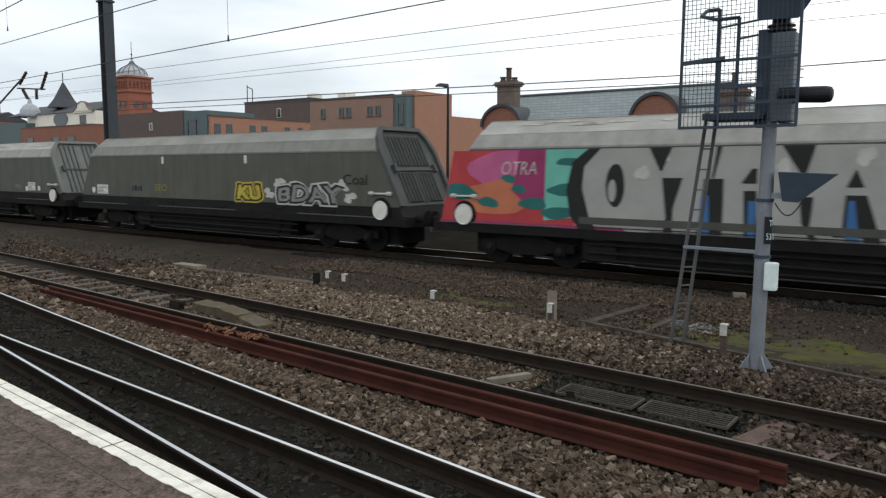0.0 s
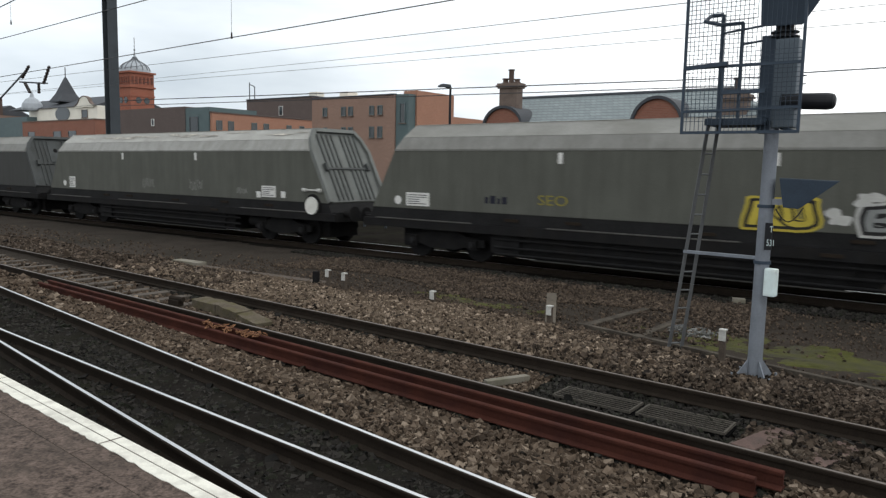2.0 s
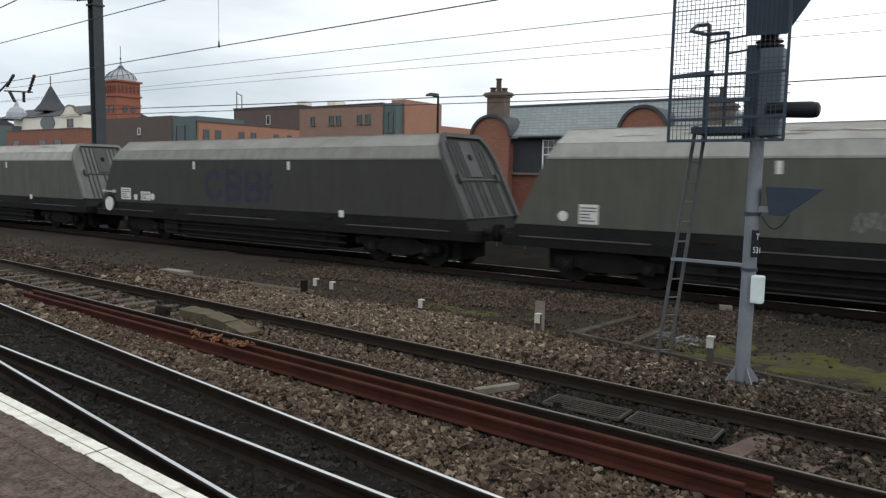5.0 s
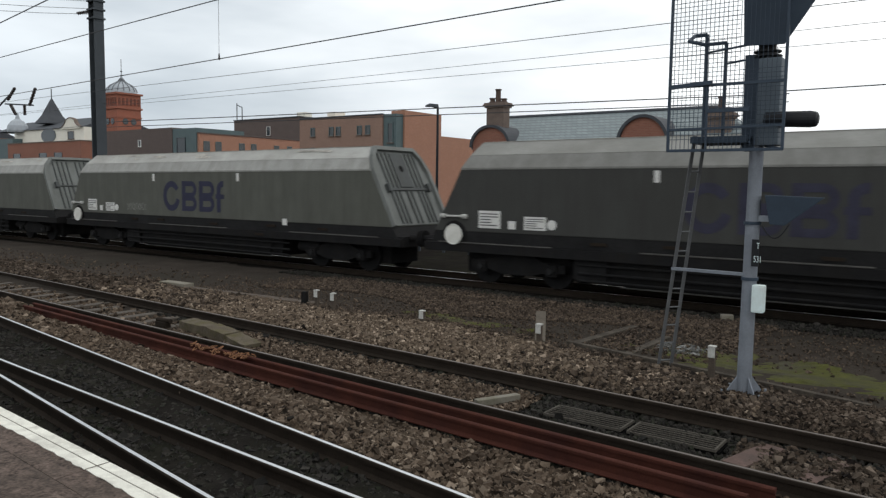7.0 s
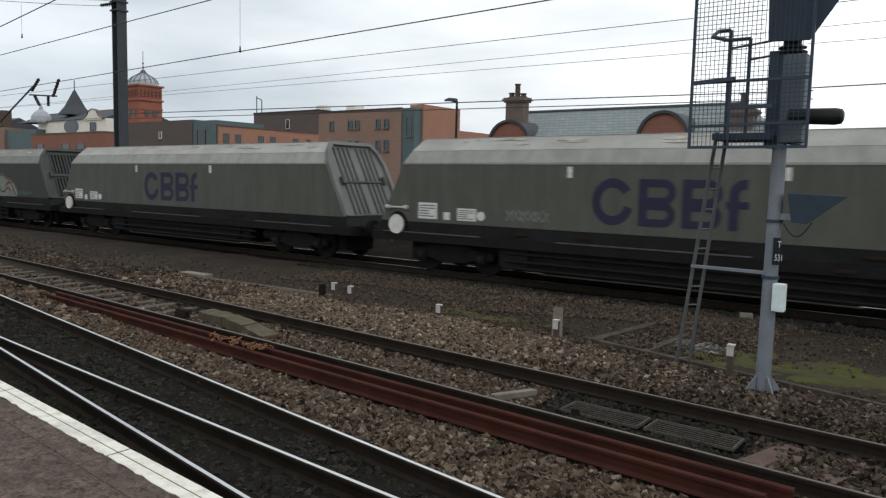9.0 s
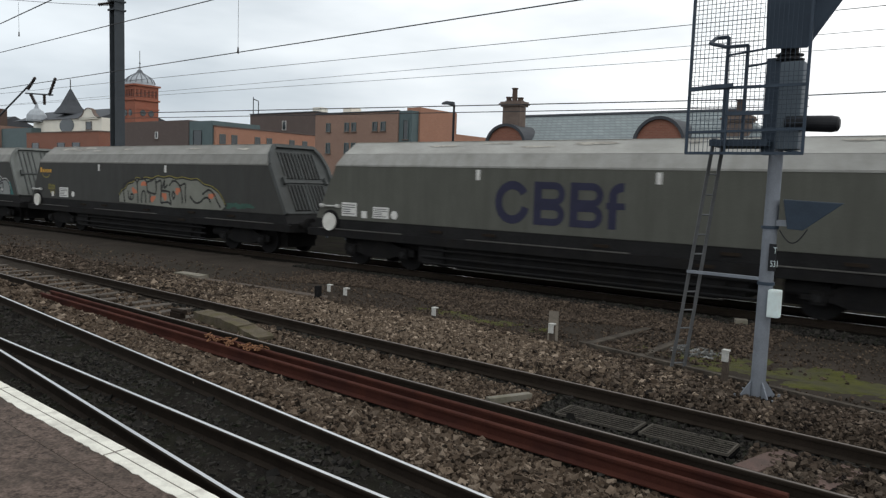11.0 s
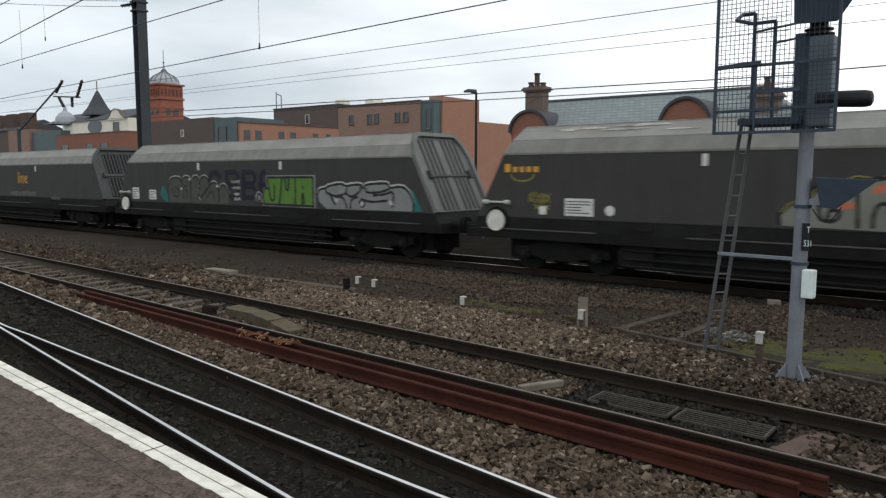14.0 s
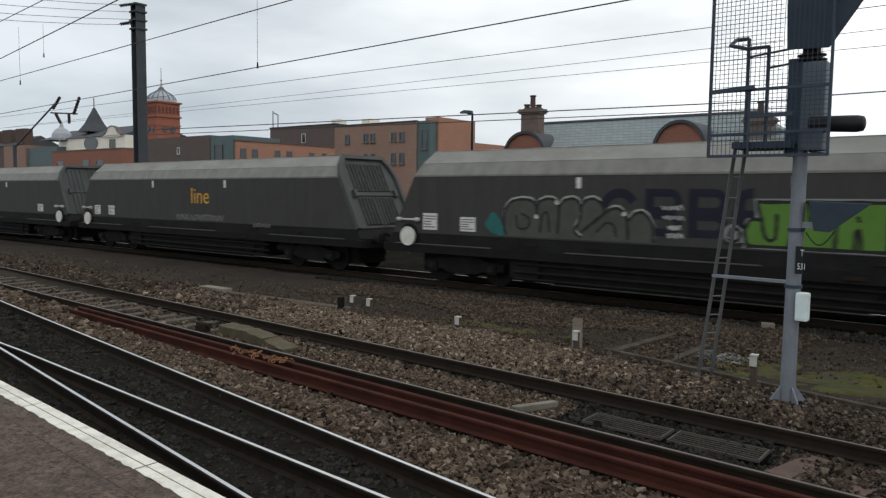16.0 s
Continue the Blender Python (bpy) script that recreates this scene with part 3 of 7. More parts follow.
fix.matrix_basis = pose(-12.3, 8.0, 0.0, 0, 0, -2)
tagged(fix, "dark metal cable joint beside the broken trough", "cable joint")
b = bmesh.new()
box(b, -0.05, 0.05, -0.33, 0.30, -0.06, 0.02)
plank = part("pale_sleeper_board", b, M_CONC, bevel=0.01)
plank.matrix_basis = pose(-4.79, 7.80, -0.12, 0, 0, -26)
tagged(plank, "pale worn timber board between the siding rails", "board")

# small marker posts with white caps
def marker_post(x, y, h, board=False):
    t = thing("cable_marker_post", "short dark post with a white cap in the ballast", "marker post", "marker posts", (x, y, -0.12))
    b = bmesh.new()
    box(b, -0.04, 0.04, -0.035, 0.035, -0.1, h)
    part("post", b, M_WOOD, t, bevel=0.006)
    b = bmesh.new()
    box(b, -0.045, 0.045, -0.062, -0.037, h - 0.13, h + 0.003)
    box(b, -0.048, 0.048, -0.066, 0.04, h + 0.004, h + 0.028)
    part("cap", b, M_CAPPLATE, t, "white cap plate", bevel=0.005)
    return t


for x, y, h in ((-11.44, 11.12, 0.37), (-10.80, 10.97, 0.38), (-8.44, 10.95, 0.28), (-5.82, 10.74, 0.37), (-2.84, 10.14, 0.52)):
    marker_post(x, y, h)
b = bmesh.new()
box(b, -0.06, 0.06, -0.05, 0.05, -0.1, 0.31)
stub = part("dark_stub_post", b, M_UNDER, bevel=0.01)
stub.matrix_basis = pose(-11.78, 11.08, -0.1)
tagged(stub, "short dark timber stub in the ballast", "stub post")
b = bmesh.new()
box(b, -0.09, 0.09, -0.75, 0.75, -0.03, 0.05)
o = part("leaning_board", b, M_CONC_DIRTY, bevel=0.008)
o.matrix_basis = pose(-6.17, 11.42, 0.06, 10, 0, 28)
tagged(o, "weathered timber board lying behind a marker post", "board")
b = bmesh.new()
box(b, -0.12, 0.12, -0.1, 0.1, -0.1, 0.12)
o = part("pale_stone_block", b, M_CONC, bevel=0.02)
o.matrix_basis = pose(-4.0, 15.2, grade(-4.0) - 0.14, 0, 0, 20)
tagged(o, "small pale concrete block near the freight track", "concrete block")


M_EDGE = mat("dirty_edging_timber", (0.048, 0.040, 0.032), rough=0.95, var=0.45, scale=5, fine=40, bump=0.5, stain=(0.10, 0.088, 0.07), stain_scale=2.5, stain_amt=0.6)


def edging(name, p0, p1, w, h, label, material=M_CONC):
    b = bmesh.new()
    z = ground_z((p0[0] + p1[0]) / 2, (p0[1] + p1[1]) / 2)
    beam(b, (p0[0], p0[1], z + h / 2 - 0.04), (p1[0], p1[1], z + h / 2 - 0.04), w, h + 0.08)
    o = part(name, b, material, bevel=0.012)
    return tagged(o, label, "edging")


edging("trough_route", (-16.9, 10.95), (-11.6, 11.35), 0.28, 0.05, "low dark cable trough half sunk in the dirt", M_WOOD)
edging("concrete_slab", (-16.9, 11.0), (-15.9, 11.06), 0.30, 0.09, "pale concrete slab on the cable trough")
edging("timber_edging", (-5.45, 11.06), (-0.9, 10.05), 0.09, 0.06, "long low timber edging round a dirt patch", M_EDGE)
edging("timber_edging", (-5.44, 11.13), (-5.2, 13.6), 0.16, 0.07, "low timber edging crossing the dirt patch", M_EDGE)
edging("timber_edging", (-4.44, 10.92), (-4.4, 12.9), 0.14, 0.06, "low timber edging crossing the dirt patch", M_EDGE)

# moss on the dirt round the signal post
def moss(x0, x1, y0, y1, xc, yc, xr, yr, tilt, thick, label):
    """A ragged sheet of moss that thins out into the dirt."""
    mx_, my_ = ticks([(x0, x1, 0.09)]), ticks([(y0, y1, 0.09)])
    mv = []
    for y in my_:
        for x in mx_:
            f = thick - ((x - xc) / xr) ** 2 - ((y - yc - tilt * (x - xc)) / yr) ** 2 + 1.3 * noise.noise((x * 1.3, y * 1.9, 5.0)) + 0.9 * noise.noise((x * 4.5, y * 5.5, 3.0)) + 0.7 * noise.noise((x * 11, y * 12, 8.0))
            mv.append((x, y, ground_z(x, y) + min(0.022, max(-0.05, 0.05 * f))))
    k = len(mx_)
    mf = np.array([(j * k + i, j * k + i + 1, (j + 1) * k + i + 1, (j + 1) * k + i) for j in range(len(my_) - 1) for i in range(k - 1)])
    tagged(from_arrays("moss_patch", np.array(mv), mf, M_MOSS), label, "moss", kind="stuff")


moss(-5.2, 3.0, 9.9, 13.6, -0.6, 11.45, 3.7, 0.75, -0.14, 1.1, "yellow-green moss growing on the dirt near the signal")
moss(-11.5, -6.0, 10.9, 13.4, -8.4, 12.0, 1.9, 0.6, 0.0, 0.35, "thin olive moss on the dirt behind the ballast bank")


# ---- loose ballast, stone by stone ----
def stones(name, material, regions, label, seed):
    """Angular stones strewn over strips: (x0, x1, ylow(x), yhigh(x), per square metre, size, zfun)."""
    g = np.random.default_rng(seed)
    base_v = np.array([(-1, -1, -1), (1, -1, -1), (1, 1, -1), (-1, 1, -1), (-1, -1, 1), (1, -1, 1), (1, 1, 1), (-1, 1, 1)], float) * 0.5
    base_f = np.array([(0, 2, 1), (0, 3, 2), (4, 5, 6), (4, 6, 7), (0, 1, 5), (0, 5, 4), (1, 2, 6), (1, 6, 5), (2, 3, 7), (2, 7, 6), (3, 0, 4), (3, 4, 7)])
    vs, fs, off = [], [], 0
    for x0, x1, yl, yh, dens, size, zf in regions:
        mid = (x0 + x1) / 2
        cnt = int((x1 - x0) * abs(yh(mid) - yl(mid)) * dens)
        X = g.uniform(x0, x1, cnt)
        lo, hi = np.array([yl(x) for x in X]), np.array([yh(x) for x in X])
        Y = lo + (hi - lo) * g.uniform(0, 1, cnt)
        Z = np.array([zf(x, y) for x, y in zip(X, Y)])
        v = base_v[None] + g.uniform(-0.28, 0.28, (cnt, 8, 3))
        s = size * g.lognormal(0, 0.28, (cnt, 1, 1)) * g.uniform(0.65, 1.25, (cnt, 1, 3))
        v = v * s
        q = g.normal(size=(cnt, 4))
        q /= np.linalg.norm(q, axis=1, keepdims=True)
        w, a, b_, c = q.T
        R = np.stack([1 - 2 * (b_ * b_ + c * c), 2 * (a * b_ - c * w), 2 * (a * c + b_ * w), 2 * (a * b_ + c * w), 1 - 2 * (a * a + c * c), 2 * (b_ * c - a * w), 2 * (a * c - b_ * w), 2 * (b_ * c + a * w), 1 - 2 * (a * a + b_ * b_)], 1).reshape(cnt, 3, 3)
        v = np.einsum("nij,nkj->nki", R, v) + np.stack([X, Y, Z + g.uniform(-0.3, 0.45, cnt) * size], 1)[:, None, :]
        vs.append(v.reshape(-1, 3))
        fs.append((base_f[None] + off + 8 * np.arange(cnt)[:, None, None]).reshape(-1, 3))
        off += 8 * cnt
    return tagged(from_arrays(name, np.concatenate(vs), np.concatenate(fs), material), label, "ballast", kind="stuff")


def zb(h):
    return lambda x, y: h + 0.035 * noise.noise((x * 1.3, y * 1.3, 9.0)) + 0.02 * noise.noise((x * 4, y * 4, 2.0))


def crown(x, y):
    """Ballast between platform track and siding: a low heap by the near rail, level under the spare rails."""
    ya = A_Y(x)
    u = min(max((y - ya) / 1.0, 0.0), 1.0)
    h = -0.17 + 0.13 * math.sin(math.pi * u) ** 0.8 * (1 - 0.5 * u)
    return h + 0.03 * noise.noise((x * 2, y * 2, 4.0)) * math.sin(math.pi * u)


def bank_z(x, y):
    return ground_z(x, y) + 0.02


def spare_y(x):
    """Near edge of the spare rails, or the siding rail beyond their ends."""
    return 6.85 - (x + 15.5) * 0.0480 if -15.4 < x < -1.4 else E_Y(x) - 0.08


stones("ballast_near", M_BALLAST, [
    (-12, 1.5, lambda x: A_Y(x) + 0.06, spare_y, 1500, 0.037, crown),
    (-30, -12, lambda x: A_Y(x) + 0.06, spare_y, 500, 0.055, crown),
    (-12, -4.45, lambda x: E_Y(x) + 0.10, lambda x: D_Y(x) - 0.12, 1200, 0.031, zb(-0.20)),
    (-30, -12, lambda x: E_Y(x) + 0.10, lambda x: D_Y(x) - 0.12, 130, 0.045, zb(-0.225)),
], "loose angular brown and grey granite track ballast", 3)


def bank_edge(x):
    """Back edge of the ballast bank: wide towards the mast, drawn in by the signal post."""
    return 10.15 + 0.75 * (1 - smooth(-6.5, -4.0, x)) + 0.18 * math.sin(x * 1.3)


# paler stones on the bank, thinning out to the right
stones("ballast_bank", M_BALLAST_BANK, [
    (-13, -5.6, lambda x: D_Y(x) + 0.10, bank_edge, 1500, 0.034, bank_z),
    (-5.6, -4.4, lambda x: D_Y(x) + 0.10, bank_edge, 1050, 0.036, bank_z),
    (-4.4, -3.2, lambda x: D_Y(x) + 0.10, bank_edge, 600, 0.036, bank_z),
    (-3.2, -2.0, lambda x: D_Y(x) + 0.10, bank_edge, 250, 0.036, bank_z),
    (-17, -13, lambda x: D_Y(x) + 0.10, bank_edge, 300, 0.045, bank_z),
], "bank of pale tan ballast behind the siding", 13)
# darker stones towards both sides: the lens's corner dimming put into their colour
stones("grimy_ballast", M_BALLAST_DIM, [
    (-32, -17, lambda x: D_Y(x) + 0.10, lambda x: 10.9 + 0.3 * math.sin(x), 420, 0.05, bank_z),
    (-17, -13, lambda x: D_Y(x) + 0.10, bank_edge, 300, 0.045, bank_z),
    (-1.95, 2.5, lambda x: E_Y(x) + 0.10, lambda x: D_Y(x) - 0.12, 900, 0.036, zb(-0.20)),
    (-5.6, -4.4, lambda x: D_Y(x) + 0.10, bank_edge, 450, 0.036, bank_z),
    (-4.4, -3.2, lambda x: D_Y(x) + 0.10, bank_edge, 900, 0.036, bank_z),
    (-3.2, -2.0, lambda x: D_Y(x) + 0.10, bank_edge, 1250, 0.036, bank_z),
    (-2.0, 3.5, lambda x: D_Y(x) + 0.10, bank_edge, 1800, 0.031, bank_z),
], "darker ballast round the signal, the grating and the far siding, with lens dimming in its colour", 17)
stones("pebble_heap", M_PALE_STONE, [
    (-4.3, -3.5, lambda x: 11.75 + 0.5 * abs(x + 3.9), lambda x: 12.55 - 0.5 * abs(x + 3.9), 160, 0.045, bank_z),
], "small heap of pale pebbles on the dirt", 19)
stones("dirt_stones", M_BALLAST_FAR, [
    (-14, -4, lambda x: bank_edge(x) - 0.1, lambda x: bank_edge(x) + 0.5, 300, 0.030, bank_z),
    (-4, 3, lambda x: 9.9, lambda x: 10.6, 90, 0.026, bank_z),
    (-11, -4, lambda x: 11.4, lambda x: 12.7, 50, 0.026, bank_z),
    (-4, 3, lambda x: 11.7, lambda x: 13.9, 22, 0.028, bank_z),
    (-15, -3.0, lambda x: 12.9 + 0.5 * math.sin(x * 0.9), lambda x: 15.2, 480, 0.034, bank_z),
    (-5.3, -3.2, lambda x: 11.2, lambda x: 13.2, 170, 0.030, bank_z),
    (-35, -11, lambda x: 11.0, lambda x: 13.5, 16, 0.032, bank_z),
    (-16, -4.6, lambda x: 11.0, lambda x: 14.9, 130, 0.017, bank_z),
    (-4.6, 3, lambda x: 12.4, lambda x: 15.0, 130, 0.018, bank_z),
], "small brown and grey stones trodden into the dirt", 5)
# oily stones; strips by siding rails and train also carry their shade as colour
stones("oily_ballast", M_BALLAST_DARK, [
    (-14, 3, lambda x: edge_y(x) - 0.1, lambda x: A_Y(x) - 0.06, 700, 0.036, zb(-0.185)),
    (-30, -14, lambda x: A_Y(x) - 2.4, lambda x: A_Y(x) - 0.06, 150, 0.06, zb(-0.18)),
    (-4.45, -1.95, lambda x: E_Y(x) + 0.10, lambda x: D_Y(x) - 0.12, 900, 0.032, zb(-0.225)),
    (-17, 3, lambda x: 14.9, lambda x: 15.75, 420, 0.036, lambda x, y: max(ground_z(x, y), grade(x) - 0.26) + 0.02),
    (-15.4, -1.4, spare_y, lambda x: E_Y(x) - 0.04, 700, 0.036, zb(-0.19)),
    (-14, 3, lambda x: D_Y(x) - 0.22, lambda x: D_Y(x) + 0.12, 700, 0.034, zb(-0.20)),
    (-14, 3, lambda x: E_Y(x) - 0.1, lambda x: E_Y(x) + 0.16, 700, 0.034, zb(-0.20)),
], "oil-blackened ballast, with the shade beside rails and train in its colour", 7)
bx = ticks([(-60, 8, 1.0)])
bv = np.array([(x, y, -0.160) for x in bx for y in (A_Y(x) - 3.4, A_Y(x) + 0.05)])
bf = np.array([(2 * i, 2 * i + 2, 2 * i + 3, 2 * i + 1) for i in range(len(bx) - 1)])
tagged(from_arrays("track_bed", bv, bf, M_MUD), "oil-blackened bed of the platform track", "track bed", kind="structure")

# near-black bed: the train's shade on the ground is put into its colour
bx = ticks([(-260, 160, 4.0)])
prof_ = [(15.25, -0.30), (15.75, -0.17), (18.6, -0.17), (31.5, -0.15)]
bv = np.array([(x, y, grade(x) + z) for x in bx for y, z in prof_])
bf = np.array([(4 * i + j, 4 * i + 4 + j, 4 * i + 5 + j, 4 * i + 1 + j) for i in range(len(bx) - 1) for j in range(3)])
tagged(from_arrays("freight_track_bed", bv, bf, M_MUD), "black grimy bed of the freight track with the train's shade in its colour", "track bed", kind="structure")
freight_sl = thing("freight_sleepers", "sleepers of the freight track, as dark as its bed", "sleepers", kind="structure")
sl_b = bmesh.new()
box(sl_b, -0.125, 0.125, -1.25, 1.25, -0.30, -0.158)
sl3_me = mesh_of("sleeper", sl_b, M_MUD, 0.02)
for i in range(70):
    x = 4.0 - 0.68 * i
    same_mesh("sleeper", sl3_me, freight_sl, pose(x, TRACK_Y, grade(x)))


# ---- coal hopper wagons ----
PITCH = 18.86            # length over couplings
SIDE_Y, CREST_Y = 1.32, 0.86
Z_SILL, Z_WAIST, Z_CREST = 1.36, 2.93, 3.60
KNEE_Y, Z_KNEE = 1.15, 3.30        # bend in the canopy's slope


def end_x(z):
    """Slope of the wagon's ends."""
    return 0.62 + (z - 1.1) * 0.51


def section(z, y):
    return [(end_x(z), -y, z), (PITCH - end_x(z), -y, z), (PITCH - end_x(z), y, z), (end_x(z), y, z)]


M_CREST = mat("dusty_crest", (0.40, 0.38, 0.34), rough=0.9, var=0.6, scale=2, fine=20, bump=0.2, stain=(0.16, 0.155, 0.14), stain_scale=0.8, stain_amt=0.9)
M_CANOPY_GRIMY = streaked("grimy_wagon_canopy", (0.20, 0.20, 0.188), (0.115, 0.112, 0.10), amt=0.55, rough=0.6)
# ridge plates a step paler than the canopy below them
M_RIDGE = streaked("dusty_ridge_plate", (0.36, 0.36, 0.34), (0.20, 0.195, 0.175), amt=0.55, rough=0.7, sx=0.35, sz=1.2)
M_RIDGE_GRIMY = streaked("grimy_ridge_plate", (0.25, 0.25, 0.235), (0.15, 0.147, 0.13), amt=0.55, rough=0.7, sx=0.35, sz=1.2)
M_RAILHEAD_DULL = mat("scuffed_steel_edge", (0.085, 0.082, 0.075), rough=0.6, var=0.5, scale=3, fine=30, bump=0.2)


def wagon_body_meshes():
    out = {}
    b = bmesh.new()
    loft(b, [section(Z_SILL, SIDE_Y), section(Z_WAIST, SIDE_Y)])
    out["hopper_body"] = mesh_of("hopper_body", b, M_BODY, 0.012)
    b = bmesh.new()
    loft(b, [section(Z_SILL, SIDE_Y), section(Z_WAIST, SIDE_Y)])
    out["hopper_body_grimy"] = mesh_of("hopper_body", b, M_BODY_GRIMY, 0.012)
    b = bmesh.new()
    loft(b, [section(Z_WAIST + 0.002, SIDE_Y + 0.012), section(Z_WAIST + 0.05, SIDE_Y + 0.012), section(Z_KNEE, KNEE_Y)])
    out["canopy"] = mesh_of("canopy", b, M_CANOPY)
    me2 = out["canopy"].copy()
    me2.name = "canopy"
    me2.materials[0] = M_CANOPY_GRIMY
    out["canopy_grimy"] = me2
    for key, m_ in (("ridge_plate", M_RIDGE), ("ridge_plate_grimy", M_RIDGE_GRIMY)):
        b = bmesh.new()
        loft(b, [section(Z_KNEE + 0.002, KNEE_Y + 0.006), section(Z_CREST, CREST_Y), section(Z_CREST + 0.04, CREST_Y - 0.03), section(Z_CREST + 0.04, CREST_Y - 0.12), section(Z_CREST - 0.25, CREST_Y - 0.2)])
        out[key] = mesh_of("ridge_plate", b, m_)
    b = bmesh.new()
    box(b, 1.95, PITCH - 1.95, -CREST_Y + 0.02, -CREST_Y + 0.10, Z_CREST + 0.042, Z_CREST + 0.052)
    out["crest_strip"] = mesh_of("crest_strip", b, M_CREST)
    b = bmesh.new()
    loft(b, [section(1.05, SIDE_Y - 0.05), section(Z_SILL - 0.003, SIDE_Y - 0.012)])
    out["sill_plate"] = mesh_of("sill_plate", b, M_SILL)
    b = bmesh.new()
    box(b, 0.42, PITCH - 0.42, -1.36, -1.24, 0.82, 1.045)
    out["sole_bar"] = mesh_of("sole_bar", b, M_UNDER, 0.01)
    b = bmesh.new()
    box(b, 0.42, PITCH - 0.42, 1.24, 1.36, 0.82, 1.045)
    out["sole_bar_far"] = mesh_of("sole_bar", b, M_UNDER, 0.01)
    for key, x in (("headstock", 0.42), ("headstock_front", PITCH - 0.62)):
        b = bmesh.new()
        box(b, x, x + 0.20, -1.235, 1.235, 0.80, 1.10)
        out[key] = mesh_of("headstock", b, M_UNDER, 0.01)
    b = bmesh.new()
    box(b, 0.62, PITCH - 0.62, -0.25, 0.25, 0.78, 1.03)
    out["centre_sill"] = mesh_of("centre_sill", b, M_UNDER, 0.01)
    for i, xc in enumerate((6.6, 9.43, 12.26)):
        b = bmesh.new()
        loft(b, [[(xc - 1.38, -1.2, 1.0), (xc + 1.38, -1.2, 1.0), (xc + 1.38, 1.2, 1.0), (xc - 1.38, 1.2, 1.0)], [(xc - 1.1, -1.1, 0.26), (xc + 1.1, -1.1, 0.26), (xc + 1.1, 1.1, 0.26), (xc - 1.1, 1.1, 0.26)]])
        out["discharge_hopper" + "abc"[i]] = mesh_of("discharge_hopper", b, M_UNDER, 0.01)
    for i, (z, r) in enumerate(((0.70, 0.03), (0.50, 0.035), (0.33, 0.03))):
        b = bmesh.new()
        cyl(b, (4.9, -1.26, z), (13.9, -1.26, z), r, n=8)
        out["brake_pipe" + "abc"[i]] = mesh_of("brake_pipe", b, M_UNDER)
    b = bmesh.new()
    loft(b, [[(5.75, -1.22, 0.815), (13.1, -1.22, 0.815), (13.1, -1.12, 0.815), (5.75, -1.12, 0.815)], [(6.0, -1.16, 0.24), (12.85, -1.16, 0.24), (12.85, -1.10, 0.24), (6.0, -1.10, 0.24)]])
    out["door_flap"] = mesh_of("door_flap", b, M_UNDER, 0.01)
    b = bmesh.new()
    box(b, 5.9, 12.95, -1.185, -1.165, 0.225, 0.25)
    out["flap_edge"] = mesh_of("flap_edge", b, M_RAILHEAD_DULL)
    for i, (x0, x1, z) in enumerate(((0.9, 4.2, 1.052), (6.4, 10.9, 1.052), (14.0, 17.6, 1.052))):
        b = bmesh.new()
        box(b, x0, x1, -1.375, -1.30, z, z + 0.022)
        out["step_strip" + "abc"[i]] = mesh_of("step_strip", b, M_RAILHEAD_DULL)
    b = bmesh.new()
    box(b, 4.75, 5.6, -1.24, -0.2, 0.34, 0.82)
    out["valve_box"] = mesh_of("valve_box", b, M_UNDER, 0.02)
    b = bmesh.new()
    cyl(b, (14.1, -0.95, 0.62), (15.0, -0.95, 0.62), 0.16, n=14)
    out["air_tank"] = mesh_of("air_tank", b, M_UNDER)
    return out


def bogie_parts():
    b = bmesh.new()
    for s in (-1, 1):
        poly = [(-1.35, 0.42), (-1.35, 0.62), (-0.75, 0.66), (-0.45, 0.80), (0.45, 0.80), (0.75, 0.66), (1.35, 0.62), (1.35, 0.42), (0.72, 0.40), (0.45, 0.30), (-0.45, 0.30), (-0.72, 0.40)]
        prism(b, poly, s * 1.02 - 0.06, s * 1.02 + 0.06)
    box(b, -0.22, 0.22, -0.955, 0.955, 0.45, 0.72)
    # two solid blocks added between the wheels to keep the underside dark
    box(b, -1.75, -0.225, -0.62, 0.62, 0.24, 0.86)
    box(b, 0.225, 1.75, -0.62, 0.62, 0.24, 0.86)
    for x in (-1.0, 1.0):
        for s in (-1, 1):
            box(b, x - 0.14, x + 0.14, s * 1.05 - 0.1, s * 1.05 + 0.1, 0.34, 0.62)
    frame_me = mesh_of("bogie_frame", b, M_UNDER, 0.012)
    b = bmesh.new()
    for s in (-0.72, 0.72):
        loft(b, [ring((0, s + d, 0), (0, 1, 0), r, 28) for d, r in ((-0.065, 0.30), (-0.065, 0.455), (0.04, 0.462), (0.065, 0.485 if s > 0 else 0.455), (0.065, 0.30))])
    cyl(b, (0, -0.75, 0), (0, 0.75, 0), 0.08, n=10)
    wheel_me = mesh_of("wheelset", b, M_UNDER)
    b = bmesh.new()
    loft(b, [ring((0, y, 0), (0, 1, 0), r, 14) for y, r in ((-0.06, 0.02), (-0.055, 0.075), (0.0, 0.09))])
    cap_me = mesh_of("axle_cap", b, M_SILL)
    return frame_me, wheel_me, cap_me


WAGON_ME = wagon_body_meshes()
BOGIE_ME = bogie_parts()


def end_point(u, z, lift=0.0):
    """A point on the front end's sloping face: u across, z up, lift off the face."""
    nrm = Vector((1, 0, 0.51)).normalized()
    return Vector((PITCH - end_x(z), u, z)) + nrm * lift


